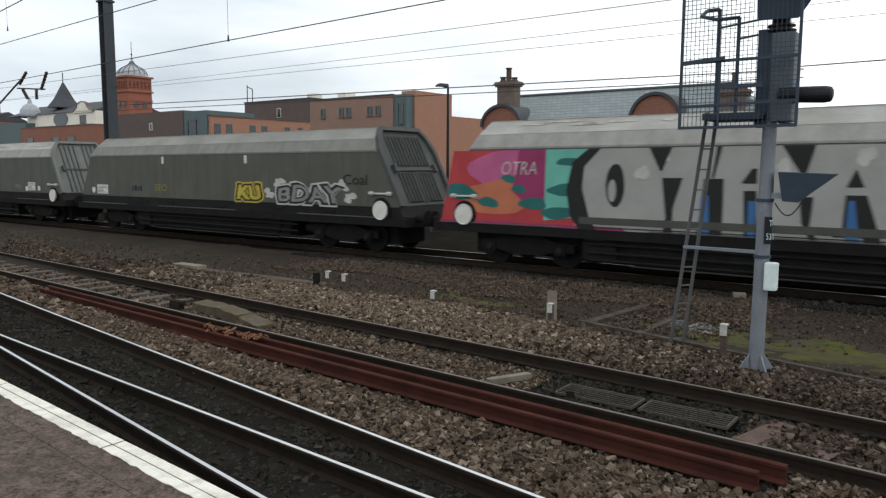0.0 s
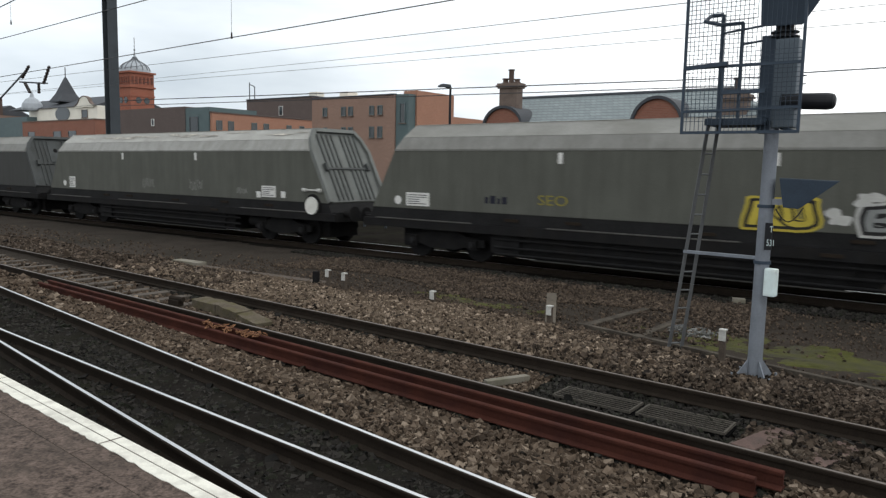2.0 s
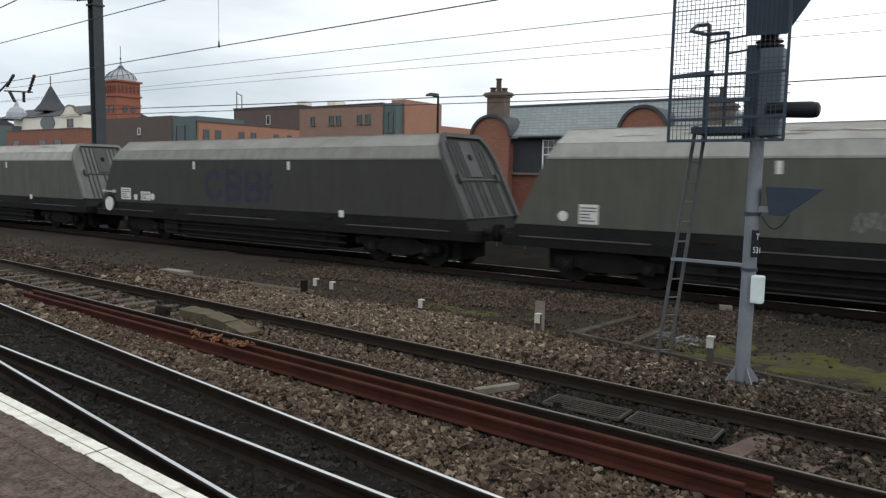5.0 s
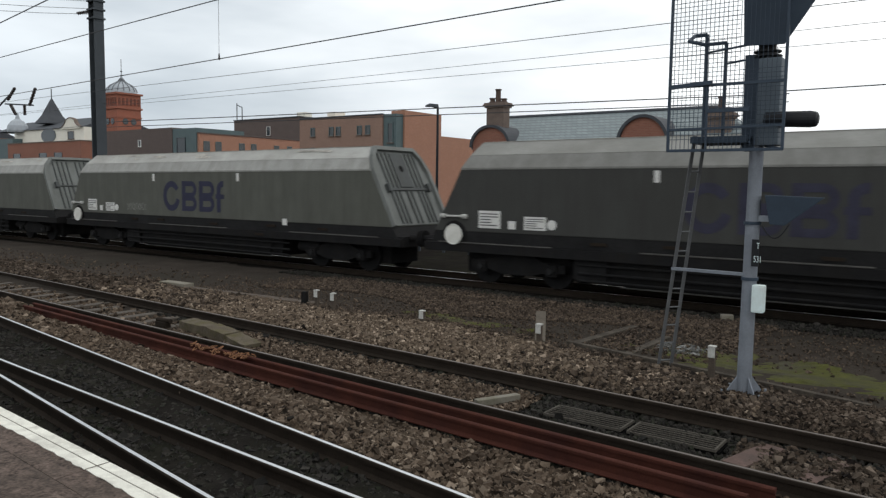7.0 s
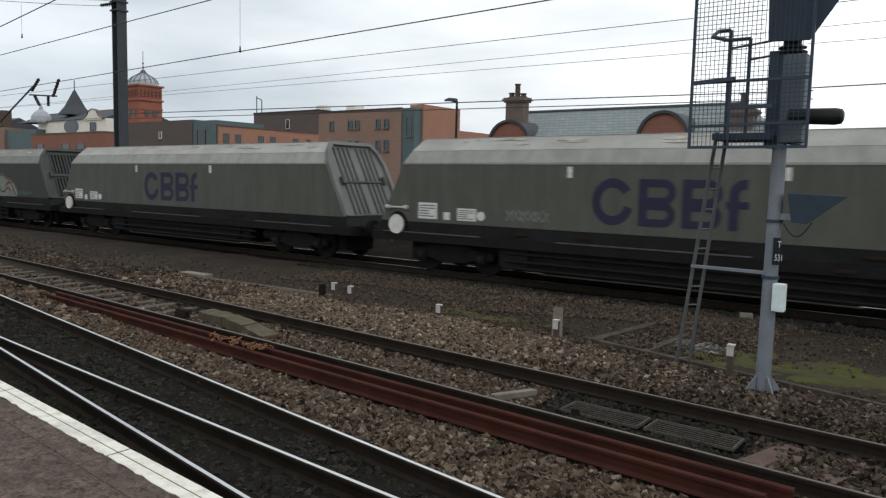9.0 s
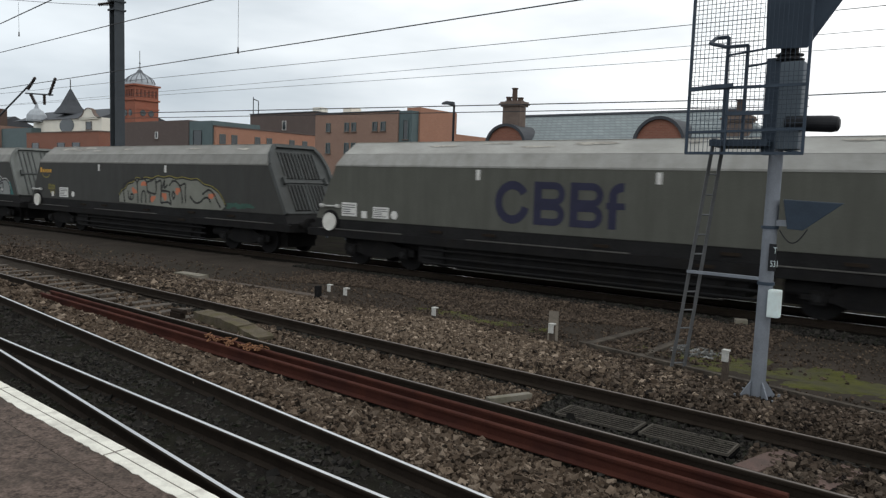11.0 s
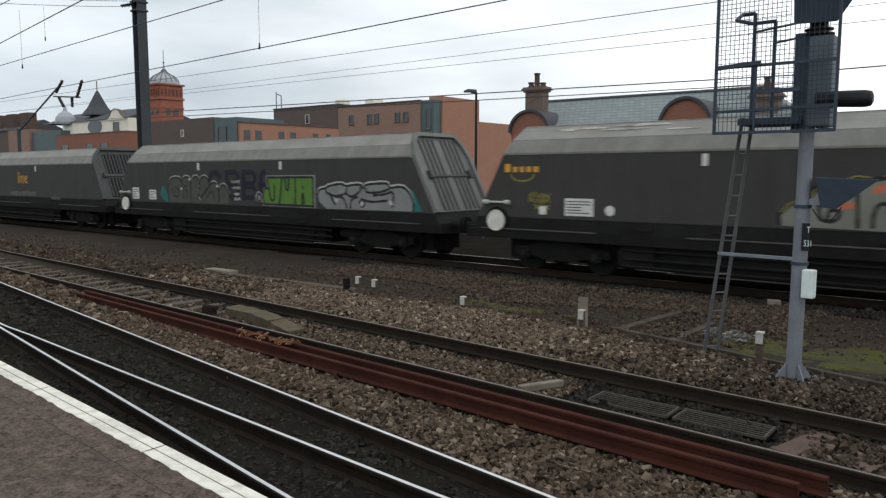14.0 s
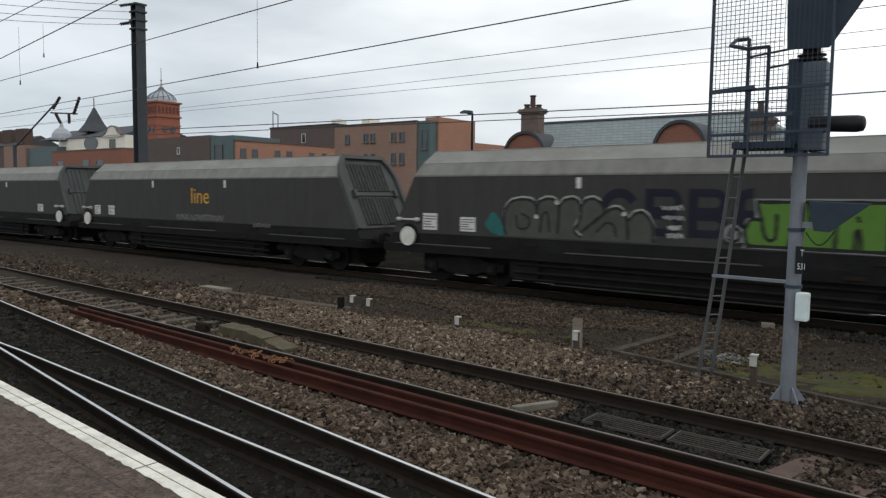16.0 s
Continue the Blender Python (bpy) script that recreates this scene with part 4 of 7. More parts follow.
def end_strip(bm, u0, z0, u1, z1, w, t):
    """Raised bar on the sloping end."""
    p0, p1 = end_point(u0, z0, t / 2), end_point(u1, z1, t / 2)
    d = (p1 - p0).normalized()
    nrm = Vector((1, 0, 0.51)).normalized()
    s = d.cross(nrm).normalized()
    loft(bm, [[p + a * s * w / 2 + c * nrm * t / 2 for a, c in ((-1, -1), (1, -1), (1, 1), (-1, 1))] for p in (p0, p1)])


def end_half(z):
    return SIDE_Y if z <= Z_WAIST else SIDE_Y + (KNEE_Y - SIDE_Y) * min(1.0, (z - Z_WAIST) / (Z_KNEE - Z_WAIST)) + (CREST_Y - KNEE_Y) * max(0.0, (z - Z_KNEE) / (Z_CREST - Z_KNEE))


def end_meshes():
    out = {}
    b = bmesh.new()
    ins = 0.03
    nrm = Vector((1, 0, 0.51)).normalized()
    outline = [(-SIDE_Y + ins, 1.38), (SIDE_Y - ins, 1.38), (SIDE_Y - ins, Z_WAIST), (KNEE_Y - ins, Z_KNEE), (CREST_Y - ins, Z_CREST), (-CREST_Y + ins, Z_CREST), (-KNEE_Y + ins, Z_KNEE), (-SIDE_Y + ins, Z_WAIST)]
    loft(b, [[end_point(u, z, t) for u, z in outline] for t in (0.002, 0.028)])
    out["end_plate"] = mesh_of("end_plate", b, M_END)
    out["end_plate_pale"] = out["end_plate"].copy()
    out["end_plate_pale"].materials[0] = M_END_PALE
    b = bmesh.new()
    for s in (-1, 1):
        end_strip(b, s * (SIDE_Y - 0.08), 1.36, s * (SIDE_Y - 0.08), Z_WAIST, 0.13, 0.13)
        end_strip(b, s * (SIDE_Y - 0.09), Z_WAIST, s * (KNEE_Y - 0.06), Z_KNEE, 0.13, 0.13)
        end_strip(b, s * (KNEE_Y - 0.06), Z_KNEE, s * (CREST_Y - 0.02), Z_CREST - 0.02, 0.13, 0.13)
    end_strip(b, -CREST_Y + 0.02, Z_CREST - 0.05, CREST_Y - 0.02, Z_CREST - 0.05, 0.12, 0.14)
    out["end_frame"] = mesh_of("end_frame", b, M_END)
    out["end_frame_pale"] = out["end_frame"].copy()
    out["end_frame_pale"].materials[0] = M_END_PALE
    b = bmesh.new()
    end_strip(b, -0.95, 2.38, 0.95, 2.38, 0.06, 0.08)
    for s in (-1, 1):
        end_strip(b, s * 0.92, 2.30, s * 0.92, 2.52, 0.10, 0.16)
    out["end_crossbar"] = mesh_of("end_crossbar", b, M_END)
    # ribs darker than the pale plate: their shadow lines are in the colour
    b = bmesh.new()
    end_strip(b, 0, 1.42, 0, 2.345, 0.045, 0.07)
    out["rib_low"] = mesh_of("end_rib", b, M_END)
    b = bmesh.new()
    end_strip(b, 0, 2.415, 0, 3.44, 0.045, 0.07)
    out["rib_high"] = mesh_of("end_rib", b, M_END)
    b = bmesh.new()
    for s in (-0.42, 0.42):
        outl = [(s - 0.36, 2.50), (s + 0.36, 2.50), (s + 0.36, 3.36), (s - 0.36, 3.36)]
        loft(b, [[end_point(u, z, t) for u, z in outl] for t in (0.02, 0.04)])
    out["end_hatch"] = mesh_of("end_hatch", b, M_UNDER)
    b = bmesh.new()
    for s in (-0.45, 0.45):
        outl = [(s - 0.34, 1.46), (s + 0.34, 1.46), (s + 0.34, 2.30), (s - 0.34, 2.30)]
        loft(b, [[end_point(u, z, t) for u, z in outl] for t in (0.02, 0.04)])
    out["end_hatch_low"] = mesh_of("end_hatch", b, M_UNDER)
    b = bmesh.new()
    end_strip(b, 0, 2.50, 0, 3.36, 0.055, 0.07)
    out["slat"] = mesh_of("hatch_slat", b, M_END)
    b = bmesh.new()
    end_strip(b, 0, 1.48, 0, 2.30, 0.055, 0.07)
    out["slat_low"] = mesh_of("hatch_slat", b, M_END)
    b = bmesh.new()
    outl = [(-0.30, 2.45), (0.30, 2.45), (0.30, 3.42), (-0.30, 3.42)]
    loft(b, [[end_point(u, z, t) for u, z in outl] for t in (0.02, 0.07)])
    out["end_door"] = mesh_of("end_door", b, M_END, 0.006)
    b = bmesh.new()
    loft(b, [[end_point(0.09 * math.cos(a), 2.98 + 0.09 * math.sin(a), t) for a in [math.pi * i / 6 for i in range(12)]] for t in (0.072, 0.085)])
    out["door_hole"] = mesh_of("door_hole", b, M_UNDER)
    return out


END_ME = end_meshes()
bb = bmesh.new()
loft(bb, [ring((0, 0, 0), (1, 0, 0), r, 18) if i < 2 else ring((x, 0, 0), (1, 0, 0), r, 18) for i, (x, r) in enumerate(((0.0, 0.09), (0.0, 0.10), (0.34, 0.10), (0.34, 0.23), (0.38, 0.23)))])
BUFFER_ME = mesh_of("buffer", bb, M_UNDER)
bb = bmesh.new()
cyl(bb, (-0.43, 0, 0.95), (0.43, 0, 0.95), 0.07, n=10)
box(bb, -0.12, 0.12, -0.16, 0.16, 0.83, 1.07)
COUPLER_ME = mesh_of("coupler", bb, M_UNDER, 0.01)
bb = bmesh.new()
loft(bb, [ring((0, y, 0), (0, 1, 0), r, 32) for y, r in ((-0.075, 0.015), (-0.078, 0.035), (-0.07, 0.04), (-0.06, 0.235), (-0.075, 0.262), (-0.05, 0.272), (0.0, 0.25))])
DISC_ME = mesh_of("brake_disc", bb, M_DISC)
bb = bmesh.new()
loft(bb, [ring((0, y, 0), (0, 1, 0), r, 32) for y, r in ((-0.02, 0.35), (0.0, 0.36))])
DISC_BACK_ME = mesh_of("disc_backing", bb, M_UNDER)
bb = bmesh.new()
cyl(bb, (-0.42, -0.05, 0), (0.42, -0.05, 0), 0.028, n=8)
for s in (-1, 1):
    cyl(bb, (s * 0.26, -0.05, 0), (s * 0.40, -0.05, 0), 0.06, n=10)
HANDLE_ME = mesh_of("brake_lever", bb, M_G_WHITE)
bb = bmesh.new()
box(bb, -0.06, 0.06, -0.012, 0.0, -0.13, 0.13)
MARK_ME = mesh_of("lifting_mark", bb, M_LABEL)
bb = bmesh.new()
box(bb, -0.40, 0.40, -0.012, 0.0, -0.19, 0.19)
LABEL_ME = mesh_of("data_panel", bb, M_LABEL)
bb = bmesh.new()
rgl = random.Random(2)
for i in range(5):
    x_end = rgl.uniform(0.05, 0.34)
    box(bb, -0.35, x_end, -0.016, -0.011, 0.11 - i * 0.062, 0.135 - i * 0.062)
PRINT_ME = mesh_of("panel_print", bb, M_PRINT)
bb = bmesh.new()
loft(bb, [ring((0, y, 0), (0, 1, 0), 0.12, 20) for y in (-0.012, 0.0)])
ROUND_ME = mesh_of("round_sign", bb, M_LABEL)
bb = bmesh.new()
box(bb, -0.10, 0.10, -0.012, 0.0, -0.10, 0.10)
SMALL_ME = mesh_of("small_label", bb, M_LABEL)
bb = bmesh.new()
box(bb, -0.2, 0.2, -0.03, 0.0, -0.035, 0.035)
BRACKET_ME = mesh_of("sill_bracket", bb, M_RAILSIDE)
NEAR = -SIDE_Y
SHIFT = {"x": 0.0}     # moves painted marks along the wagon


def hopper_wagon(label, end_kind, grimy=False, dull_roof=False, pale_end=True):
    w = thing("hopper_wagon", label, "coal wagon", "coal train wagons")
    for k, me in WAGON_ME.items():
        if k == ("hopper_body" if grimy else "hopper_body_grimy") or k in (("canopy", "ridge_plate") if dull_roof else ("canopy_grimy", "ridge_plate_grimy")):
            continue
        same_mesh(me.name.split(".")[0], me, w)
    tone = "_pale" if pale_end else ""
    plate = same_mesh("end_plate", END_ME["end_plate" + tone], w)
    same_mesh("end_frame", END_ME["end_frame" + tone], w)
    same_mesh("end_crossbar", END_ME["end_crossbar"], w)
    lows = {"ribs": (-0.80, -0.60, -0.40, -0.20, 0.20, 0.40, 0.60, 0.80), "door": (-0.80, -0.62, -0.44, 0.44, 0.62, 0.80, -0.1, 0.1), "hatch": (0.0,)}[end_kind]
    for u in lows:
        same_mesh("end_rib", END_ME["rib_low"], plate, pose(0, u, 0))
    if end_kind == "ribs":
        for u in lows:
            same_mesh("end_rib", END_ME["rib_high"], plate, pose(0, u, 0))
    elif end_kind == "door":
        for u in lows[:6]:
            same_mesh("end_rib", END_ME["rib_high"], plate, pose(0, u, 0))
        door_ = same_mesh("end_door", END_ME["end_door"], plate)
        same_mesh("door_hole", END_ME["door_hole"], plate)
    else:
        hatch_ = same_mesh("end_hatch", END_ME["end_hatch"], plate)
        same_mesh("end_hatch", END_ME["end_hatch_low"], plate)
        for i in range(11):
            same_mesh("hatch_slat", END_ME["slat"], plate, pose(0, -0.75 + 0.15 * i, 0))
            same_mesh("hatch_slat", END_ME["slat_low"], plate, pose(0, -0.75 + 0.15 * i, 0))
    fme, wme, cme = BOGIE_ME
    for xc in (3.1, PITCH - 3.1):
        bo = same_mesh("bogie", fme, w, pose(xc, 0, 0))
        for dx in (-1.0, 1.0):
            same_mesh("wheelset", wme, bo, pose(dx, 0, 0.46))
            same_mesh("axle_cap", cme, bo, pose(dx, -1.15, 0.47))
    for u in (-0.87, 0.87):
        same_mesh("buffer", BUFFER_ME, w, pose(PITCH - 0.42, u, 1.06))
        same_mesh("buffer", BUFFER_ME, w, pose(0.42, u, 1.06, 0, 0, 180))
    same_mesh("coupler", COUPLER_ME, w, pose(0.43, 0, 0))
    for x in (6.72, 11.50):
        same_mesh("lifting_mark", MARK_ME, w, pose(x, NEAR, 2.75))
    for x, z in ((5.4, 1.20), (7.1, 1.22), (10.2, 1.18), (12.6, 0.93), (13.1, 1.22), (15.4, 1.2)):
        same_mesh("sill_bracket", BRACKET_ME, w, pose(x, NEAR + 0.02 if z > 1.1 else NEAR - 0.045, z))
    return w


def put(name, me, w, x, z, lift=0.0):
    return same_mesh(name, me, w, pose(x + SHIFT["x"], NEAR - lift, z))


def hand_brake(w, x):
    same_mesh("disc_backing", DISC_BACK_ME, w, pose(x, NEAR, 1.27))
    put("brake_disc", DISC_ME, w, x, 1.27, 0.015)
    put("brake_lever", HANDLE_ME, w, x, 1.74)


def panel(w, x, z, sx=1.0, sz=1.0):
    p = put("data_panel", LABEL_ME, w, x, z)
    p.scale = (sx, 1, sz)
    same_mesh("panel_print", PRINT_ME, p)


def side_shape(w, name, poly, material, lift, label=""):
    """Flat painted shape on the wagon's near side: polygon in (x along, z)."""
    b = bmesh.new()
    prism(b, [(x + SHIFT["x"], z) for x, z in poly], NEAR - lift - 0.003, NEAR - lift)
    return part(name, b, material, w, label)


def blob(x, z, rx, rz, n=22, wob=0.12, seed=0):
    r = random.Random(seed)
    ph = [r.uniform(0, 6.3) for _ in range(3)]
    out = []
    for i in range(n):
        a = 2 * math.pi * i / n
        k = 1 + wob * (math.sin(2 * a + ph[0]) + 0.7 * math.sin(3 * a + ph[1]) + 0.5 * math.sin(5 * a + ph[2]))
        out.append((x + rx * k * math.cos(a), z + rz * k * math.sin(a)))
    return out


def lettering(w, name, text, x0, x1, z0, z1, material, lift, fat=0.0, label="", shear=0.0, wob=0.0, arch=0.0):
    """Built-in font pressed to a rectangle on the wagon's side, with a sprayed wobble and an arched top."""
    cu = bpy.data.curves.new(name, "FONT")
    cu.body, cu.extrude, cu.offset, cu.resolution_u, cu.shear = text, 0.0, fat, 3, shear
    tmp = bpy.data.objects.new("tmp", cu)
    scene.collection.objects.link(tmp)
    dg = bpy.context.evaluated_depsgraph_get()
    dg.update()
    me = bpy.data.meshes.new_from_object(tmp.evaluated_get(dg))
    bpy.data.objects.remove(tmp)
    bpy.data.curves.remove(cu)
    if wob:
        bm_ = bmesh.new()
        bm_.from_mesh(me)
        bmesh.ops.subdivide_edges(bm_, edges=[e for e in bm_.edges if e.calc_length() > 0.12], cuts=4)
        bm_.to_mesh(me)
        bm_.free()
    co = np.array([v.co[:] for v in me.vertices])
    lo, hi = co.min(0), co.max(0)
    for v in me.vertices:
        fx, fz = (v.co.x - lo[0]) / (hi[0] - lo[0]), (v.co.y - lo[1]) / (hi[1] - lo[1])
        k_ = 1 - arch + arch * math.sin(math.pi * fx) ** 0.6
        px_, pz_ = x0 + fx * (x1 - x0), z0 + fz * (z1 - z0) * k_
        qx, qz = px_ + wob * math.sin(7.0 * pz_ + 2.3 * px_), pz_ + wob * 0.8 * math.sin(4.1 * px_ + 3.0 * pz_) * fz
        v.co = (qx + SHIFT["x"], NEAR - lift - 0.006, qz)
    bm_ = bmesh.new()
    bm_.from_mesh(me)
    left, n_isle = set(bm_.verts), 0
    while left:
        grp, todo = set(), [left.pop()]
        while todo:
            v = todo.pop()
            grp.add(v)
            for e in v.link_edges:
                o = e.other_vert(v)
                if o in left:
                    left.remove(o)
                    todo.append(o)
        for v in grp:
            v.co.y -= 0.0012 * (n_isle % 3)
        n_isle += 1
    bm_.to_mesh(me)
    bm_.free()
    me.materials.clear()
    me.materials.append(material)
    ob = new(name, me)
    ob.parent = w
    if label:
        ob["label"] = label
    return ob


def company_mark(w, x, mat_, s=1.0):
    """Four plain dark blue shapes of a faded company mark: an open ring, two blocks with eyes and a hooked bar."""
    def ribbon(b, pts, t, lift=0.007):
        """Band of width t along a line of points, all in one sheet."""
        lo, hi = [], []
        for i, p in enumerate(pts):
            a_, c_ = pts[max(i - 1, 0)], pts[min(i + 1, len(pts) - 1)]
            d = Vector((c_[0] - a_[0], c_[1] - a_[1])).normalized()
            lo.append((p[0] - d.y * t / 2, p[1] + d.x * t / 2))
            hi.append((p[0] + d.y * t / 2, p[1] - d.x * t / 2))
        vs = [[b.verts.new((q[0], NEAR - lift, q[1])) for q in row] for row in (lo, hi)]
        for i in range(len(pts) - 1):
            b.faces.new((vs[0][i], vs[0][i + 1], vs[1][i + 1], vs[1][i]))
    def arc(cx, cz, rx, rz, a0, a1, n=16):
        return [(cx + rx * math.cos(math.radians(a0 + (a1 - a0) * i / n)), cz + rz * math.sin(math.radians(a0 + (a1 - a0) * i / n))) for i in range(n + 1)]
    t = 0.21
    b = bmesh.new()
    ribbon(b, arc(x + 0.42, 2.09, 0.40, 0.43, 32, 345, 28), t)
    part("company_mark", b, mat_, w, "faded dark blue open ring of a company mark")
    for bx in (1.04, 2.02):
        b = bmesh.new()
        x0 = x + bx
        box(b, x0, x0 + t, NEAR - 0.007, NEAR - 0.003, 1.57, 2.62)
        for zc, rz, up in ((1.84, 0.185, 0.008), (2.33, 0.20, 0.010)):
            ribbon(b, [(x0 + t, zc - rz)] + arc(x0 + 0.56, zc, 0.20, rz, -90, 90, 10) + [(x0 + t, zc + rz)], 0.17, up)
        part("company_mark", b, mat_, w, "faded dark blue looped block of a company mark")
    b = bmesh.new()
    x0 = x + 3.10
    ribbon(b, [(x0, 1.57), (x0, 2.3)] + arc(x0 + 0.22, 2.33, 0.22, 0.20, 180, 80, 8), 0.2)
    ribbon(b, [(x0 - 0.16, 2.10), (x0 + 0.30, 2.10)], 0.15, 0.010)
    part("company_mark", b, mat_, w, "faded dark blue hooked bar of a company mark")


def bars(w, name, x, z, widths, hts, material, gap=0.06, label=""):
    b = bmesh.new()
    for wd, h in zip(widths, hts):
        box(b, x, x + wd, NEAR - 0.008, NEAR - 0.003, z, z + h)
        x += wd + gap
    return part(name, b, material, w, label)


def dub(w, text, x0, x1, z0, z1, fill, line, halo, label, arch=0.12, wob=0.05, fat=0.075, edge=0.045, rim=0.04):
    """Bubble graffiti: pale rim, black outline and fill, each layer of fat letters a little wider than the one above it."""
    layers = [("graffiti_fill", fill, fat, 0.0, 0.015, label), ("graffiti_outline", line, fat + edge, edge, 0.009, "sprayed graffiti outline")]
    if halo:
        layers.append(("graffiti_halo", halo, fat + edge + rim, edge + rim, 0.003, "pale sprayed rim round the graffiti"))
    for nm, m_, f_, grow, lift, lb in layers:
        lettering(w, nm, text, x0 - grow * 1.4, x1 + grow * 1.4, z0 - grow, z1 + grow, m_, lift, f_, lb, 0, wob, arch)


def sprayed(w, name, pts, width, material, lift, label=""):
    """A rounded sprayed line of even width through a few points."""
    p = [Vector(q) for q in pts]
    line = []
    for i in range(len(p) - 1):
        a, b_, c, d = p[max(i - 1, 0)], p[i], p[i + 1], p[min(i + 2, len(p) - 1)]
        for k in range(5):
            t = k / 5
            line.append(0.5 * (2 * b_ + (c - a) * t + (2 * a - 5 * b_ + 4 * c - d) * t * t + (3 * b_ - a - 3 * c + d) * t ** 3))
    line.append(p[-1])
    bm_ = bmesh.new()
    prev = None
    for i, q in enumerate(line):
        d = (line[min(i + 1, len(line) - 1)] - line[max(i - 1, 0)]).normalized()
        h = width / 2 * (0.85 + 0.15 * math.sin(i * 1.7))
        row = [bm_.verts.new((q.x + SHIFT["x"] + sx * d.y * h, NEAR - lift, q.y - sx * d.x * h)) for sx in (-1, 1)]
        if prev:
            bm_.faces.new((prev[0], prev[1], row[1], row[0]))
        prev = row
    return part(name, bm_, material, w, label)


def scribble(w, x, z, wd, h, seed, material, label="chalky sprayed scribble", n=7, width=0.035):
    """A few quick zigzag strokes."""
    r = random.Random(seed)
    for k in range(2):
        pts = [(x - wd / 2 + wd * (i + r.uniform(-0.3, 0.3)) / (n - 1), z + h / 2 * (1 if (i + k) % 2 else -1) * r.uniform(0.5, 1.0)) for i in range(n)]
        sprayed(w, "chalk_scribble", pts, width, material, 0.004 + 0.002 * k, label)


def ridge_scuffs(w, seed, cnt):
    """Pale scrapes and spilt dust along the top of the canopy."""
    r = random.Random(seed)
    bm_ = bmesh.new()
    for i in range(cnt):
        xc, tc = r.uniform(2.2, PITCH - 2.2), r.uniform(0.45, 0.92)
        rx, rt_ = r.uniform(0.12, 0.75), r.uniform(0.05, 0.14)
        lift = 0.010 + 0.0015 * (i % 5)
        ring_ = []
        for k in range(12):
            a = 2 * math.pi * k / 12
            q = r.uniform(0.6, 1.15)
            t = min(max(tc + rt_ * q * math.sin(a), 0.02), 0.98)
            ring_.append(bm_.verts.new((xc + rx * q * math.cos(a), -(KNEE_Y + (CREST_Y - KNEE_Y) * t) - lift, Z_KNEE + (Z_CREST - Z_KNEE) * t + lift)))
        bm_.faces.new(ring_)
    o = part("ridge_wear", bm_, M_CREST, w, "pale scrapes and dust on the canopy ridge")
    o["kind"] = "stuff"


def G_OFF(n):
    """Rear coupling of each wagon at the start; the first two run a little ahead on longer couplings."""
    return 1.65 - PITCH * n + (0.45, 0.35)[n] if n < 2 else 1.65 - PITCH * n


WAGONS = []
M_G_SMEAR = mat("thin_teal_spray", (0.03, 0.075, 0.058), rough=0.6, var=0.4, scale=4, bump=0)
M_BLUE_WORN = mat("worn_blue_paint", (0.030, 0.030, 0.050), rough=0.7, var=0.4, scale=3, bump=0)
M_G_DULL = mat("dull_grey_spray", (0.062, 0.066, 0.057), rough=0.6, var=0.3, scale=3, bump=0)
M_CHALK = mat("thin_chalk", (0.17, 0.17, 0.16), rough=0.9, var=0.5, scale=6, bump=0)
M_G_OLIVE = mat("thin_yellow_spray", (0.22, 0.19, 0.04), rough=0.6, var=0.3, scale=4, bump=0)
SPEC = [
    ("coal hopper wagon covered in red, teal and silver graffiti", "ribs"),
    ("grey coal hopper wagon with yellow and white graffiti", "hatch"),
    ("plain grey coal hopper wagon with faint chalky scribbles", "ribs"),
    ("grey coal hopper wagon with a faded dark blue mark", "door"),
    ("grey coal hopper wagon with a bold dark blue mark", "door"),
    ("olive-grey coal hopper wagon with a dark blue mark and flash", "ribs"),
    ("grey coal hopper wagon with pale bubble graffiti and yellow maker's mark", "hatch"),
    ("grey coal hopper wagon with green and silver graffiti", "ribs"),
    ("grey coal hopper wagon with a small yellow mark", "hatch"),
    ("dirty grey coal hopper wagon with a small yellow mark", "ribs"),
]
for label_, kind_ in SPEC:
    n_ = len(WAGONS)
    WAGONS.append(hopper_wagon(label_, kind_, n_ == 3 or n_ > 5, n_ in (1, 3) or n_ > 5, n_ in (0, 2, 4, 5, 7)))
W = WAGONS
for n_, cnt_ in ((0, 8), (2, 22), (4, 10), (5, 10), (6, 8)):
    ridge_scuffs(W[n_], 60 + n_, cnt_)
hand_brake(W[0], 1.42)
for n_, x_ in ((1, PITCH - 1.38), (2, PITCH - 1.38), (9, PITCH - 1.38)):
    hand_brake(W[n_], x_)
for n_ in (3, 4, 5, 6, 7, 8):
    hand_brake(W[n_], 1.38)

# first wagon: full-side piece
SHIFT["x"] = -0.45
w = W[0]
side_shape(w, "sprayed_panel", [(1.05, 0.84), (1.52, 2.9), (6.0, 2.9), (5.3, 1.9), (5.6, 0.84)], M_G_RED, 0.003, "red sprayed ground")
side_shape(w, "sprayed_panel", blob(2.9, 2.45, 0.8, 0.5, seed=1) , M_G_PINK, 0.006, "pink sprayed patch")
side_shape(w, "sprayed_panel", blob(2.9, 1.75, 1.2, 0.42, seed=2), M_G_ORANGE, 0.007, "orange sprayed patch")
side_shape(w, "sprayed_panel", [(3.3, 1.9), (3.5, 2.9), (4.5, 2.9), (4.3, 1.7), (3.8, 1.5)], M_G_MAGENTA, 0.008, "magenta sprayed patch")
side_shape(w, "sprayed_panel", [(4.2, 1.2), (4.25, 2.9), (5.5, 2.9), (5.0, 2.5), (4.85, 1.95), (4.95, 1.3)], M_G_TEAL, 0.009, "pale teal sprayed patch")
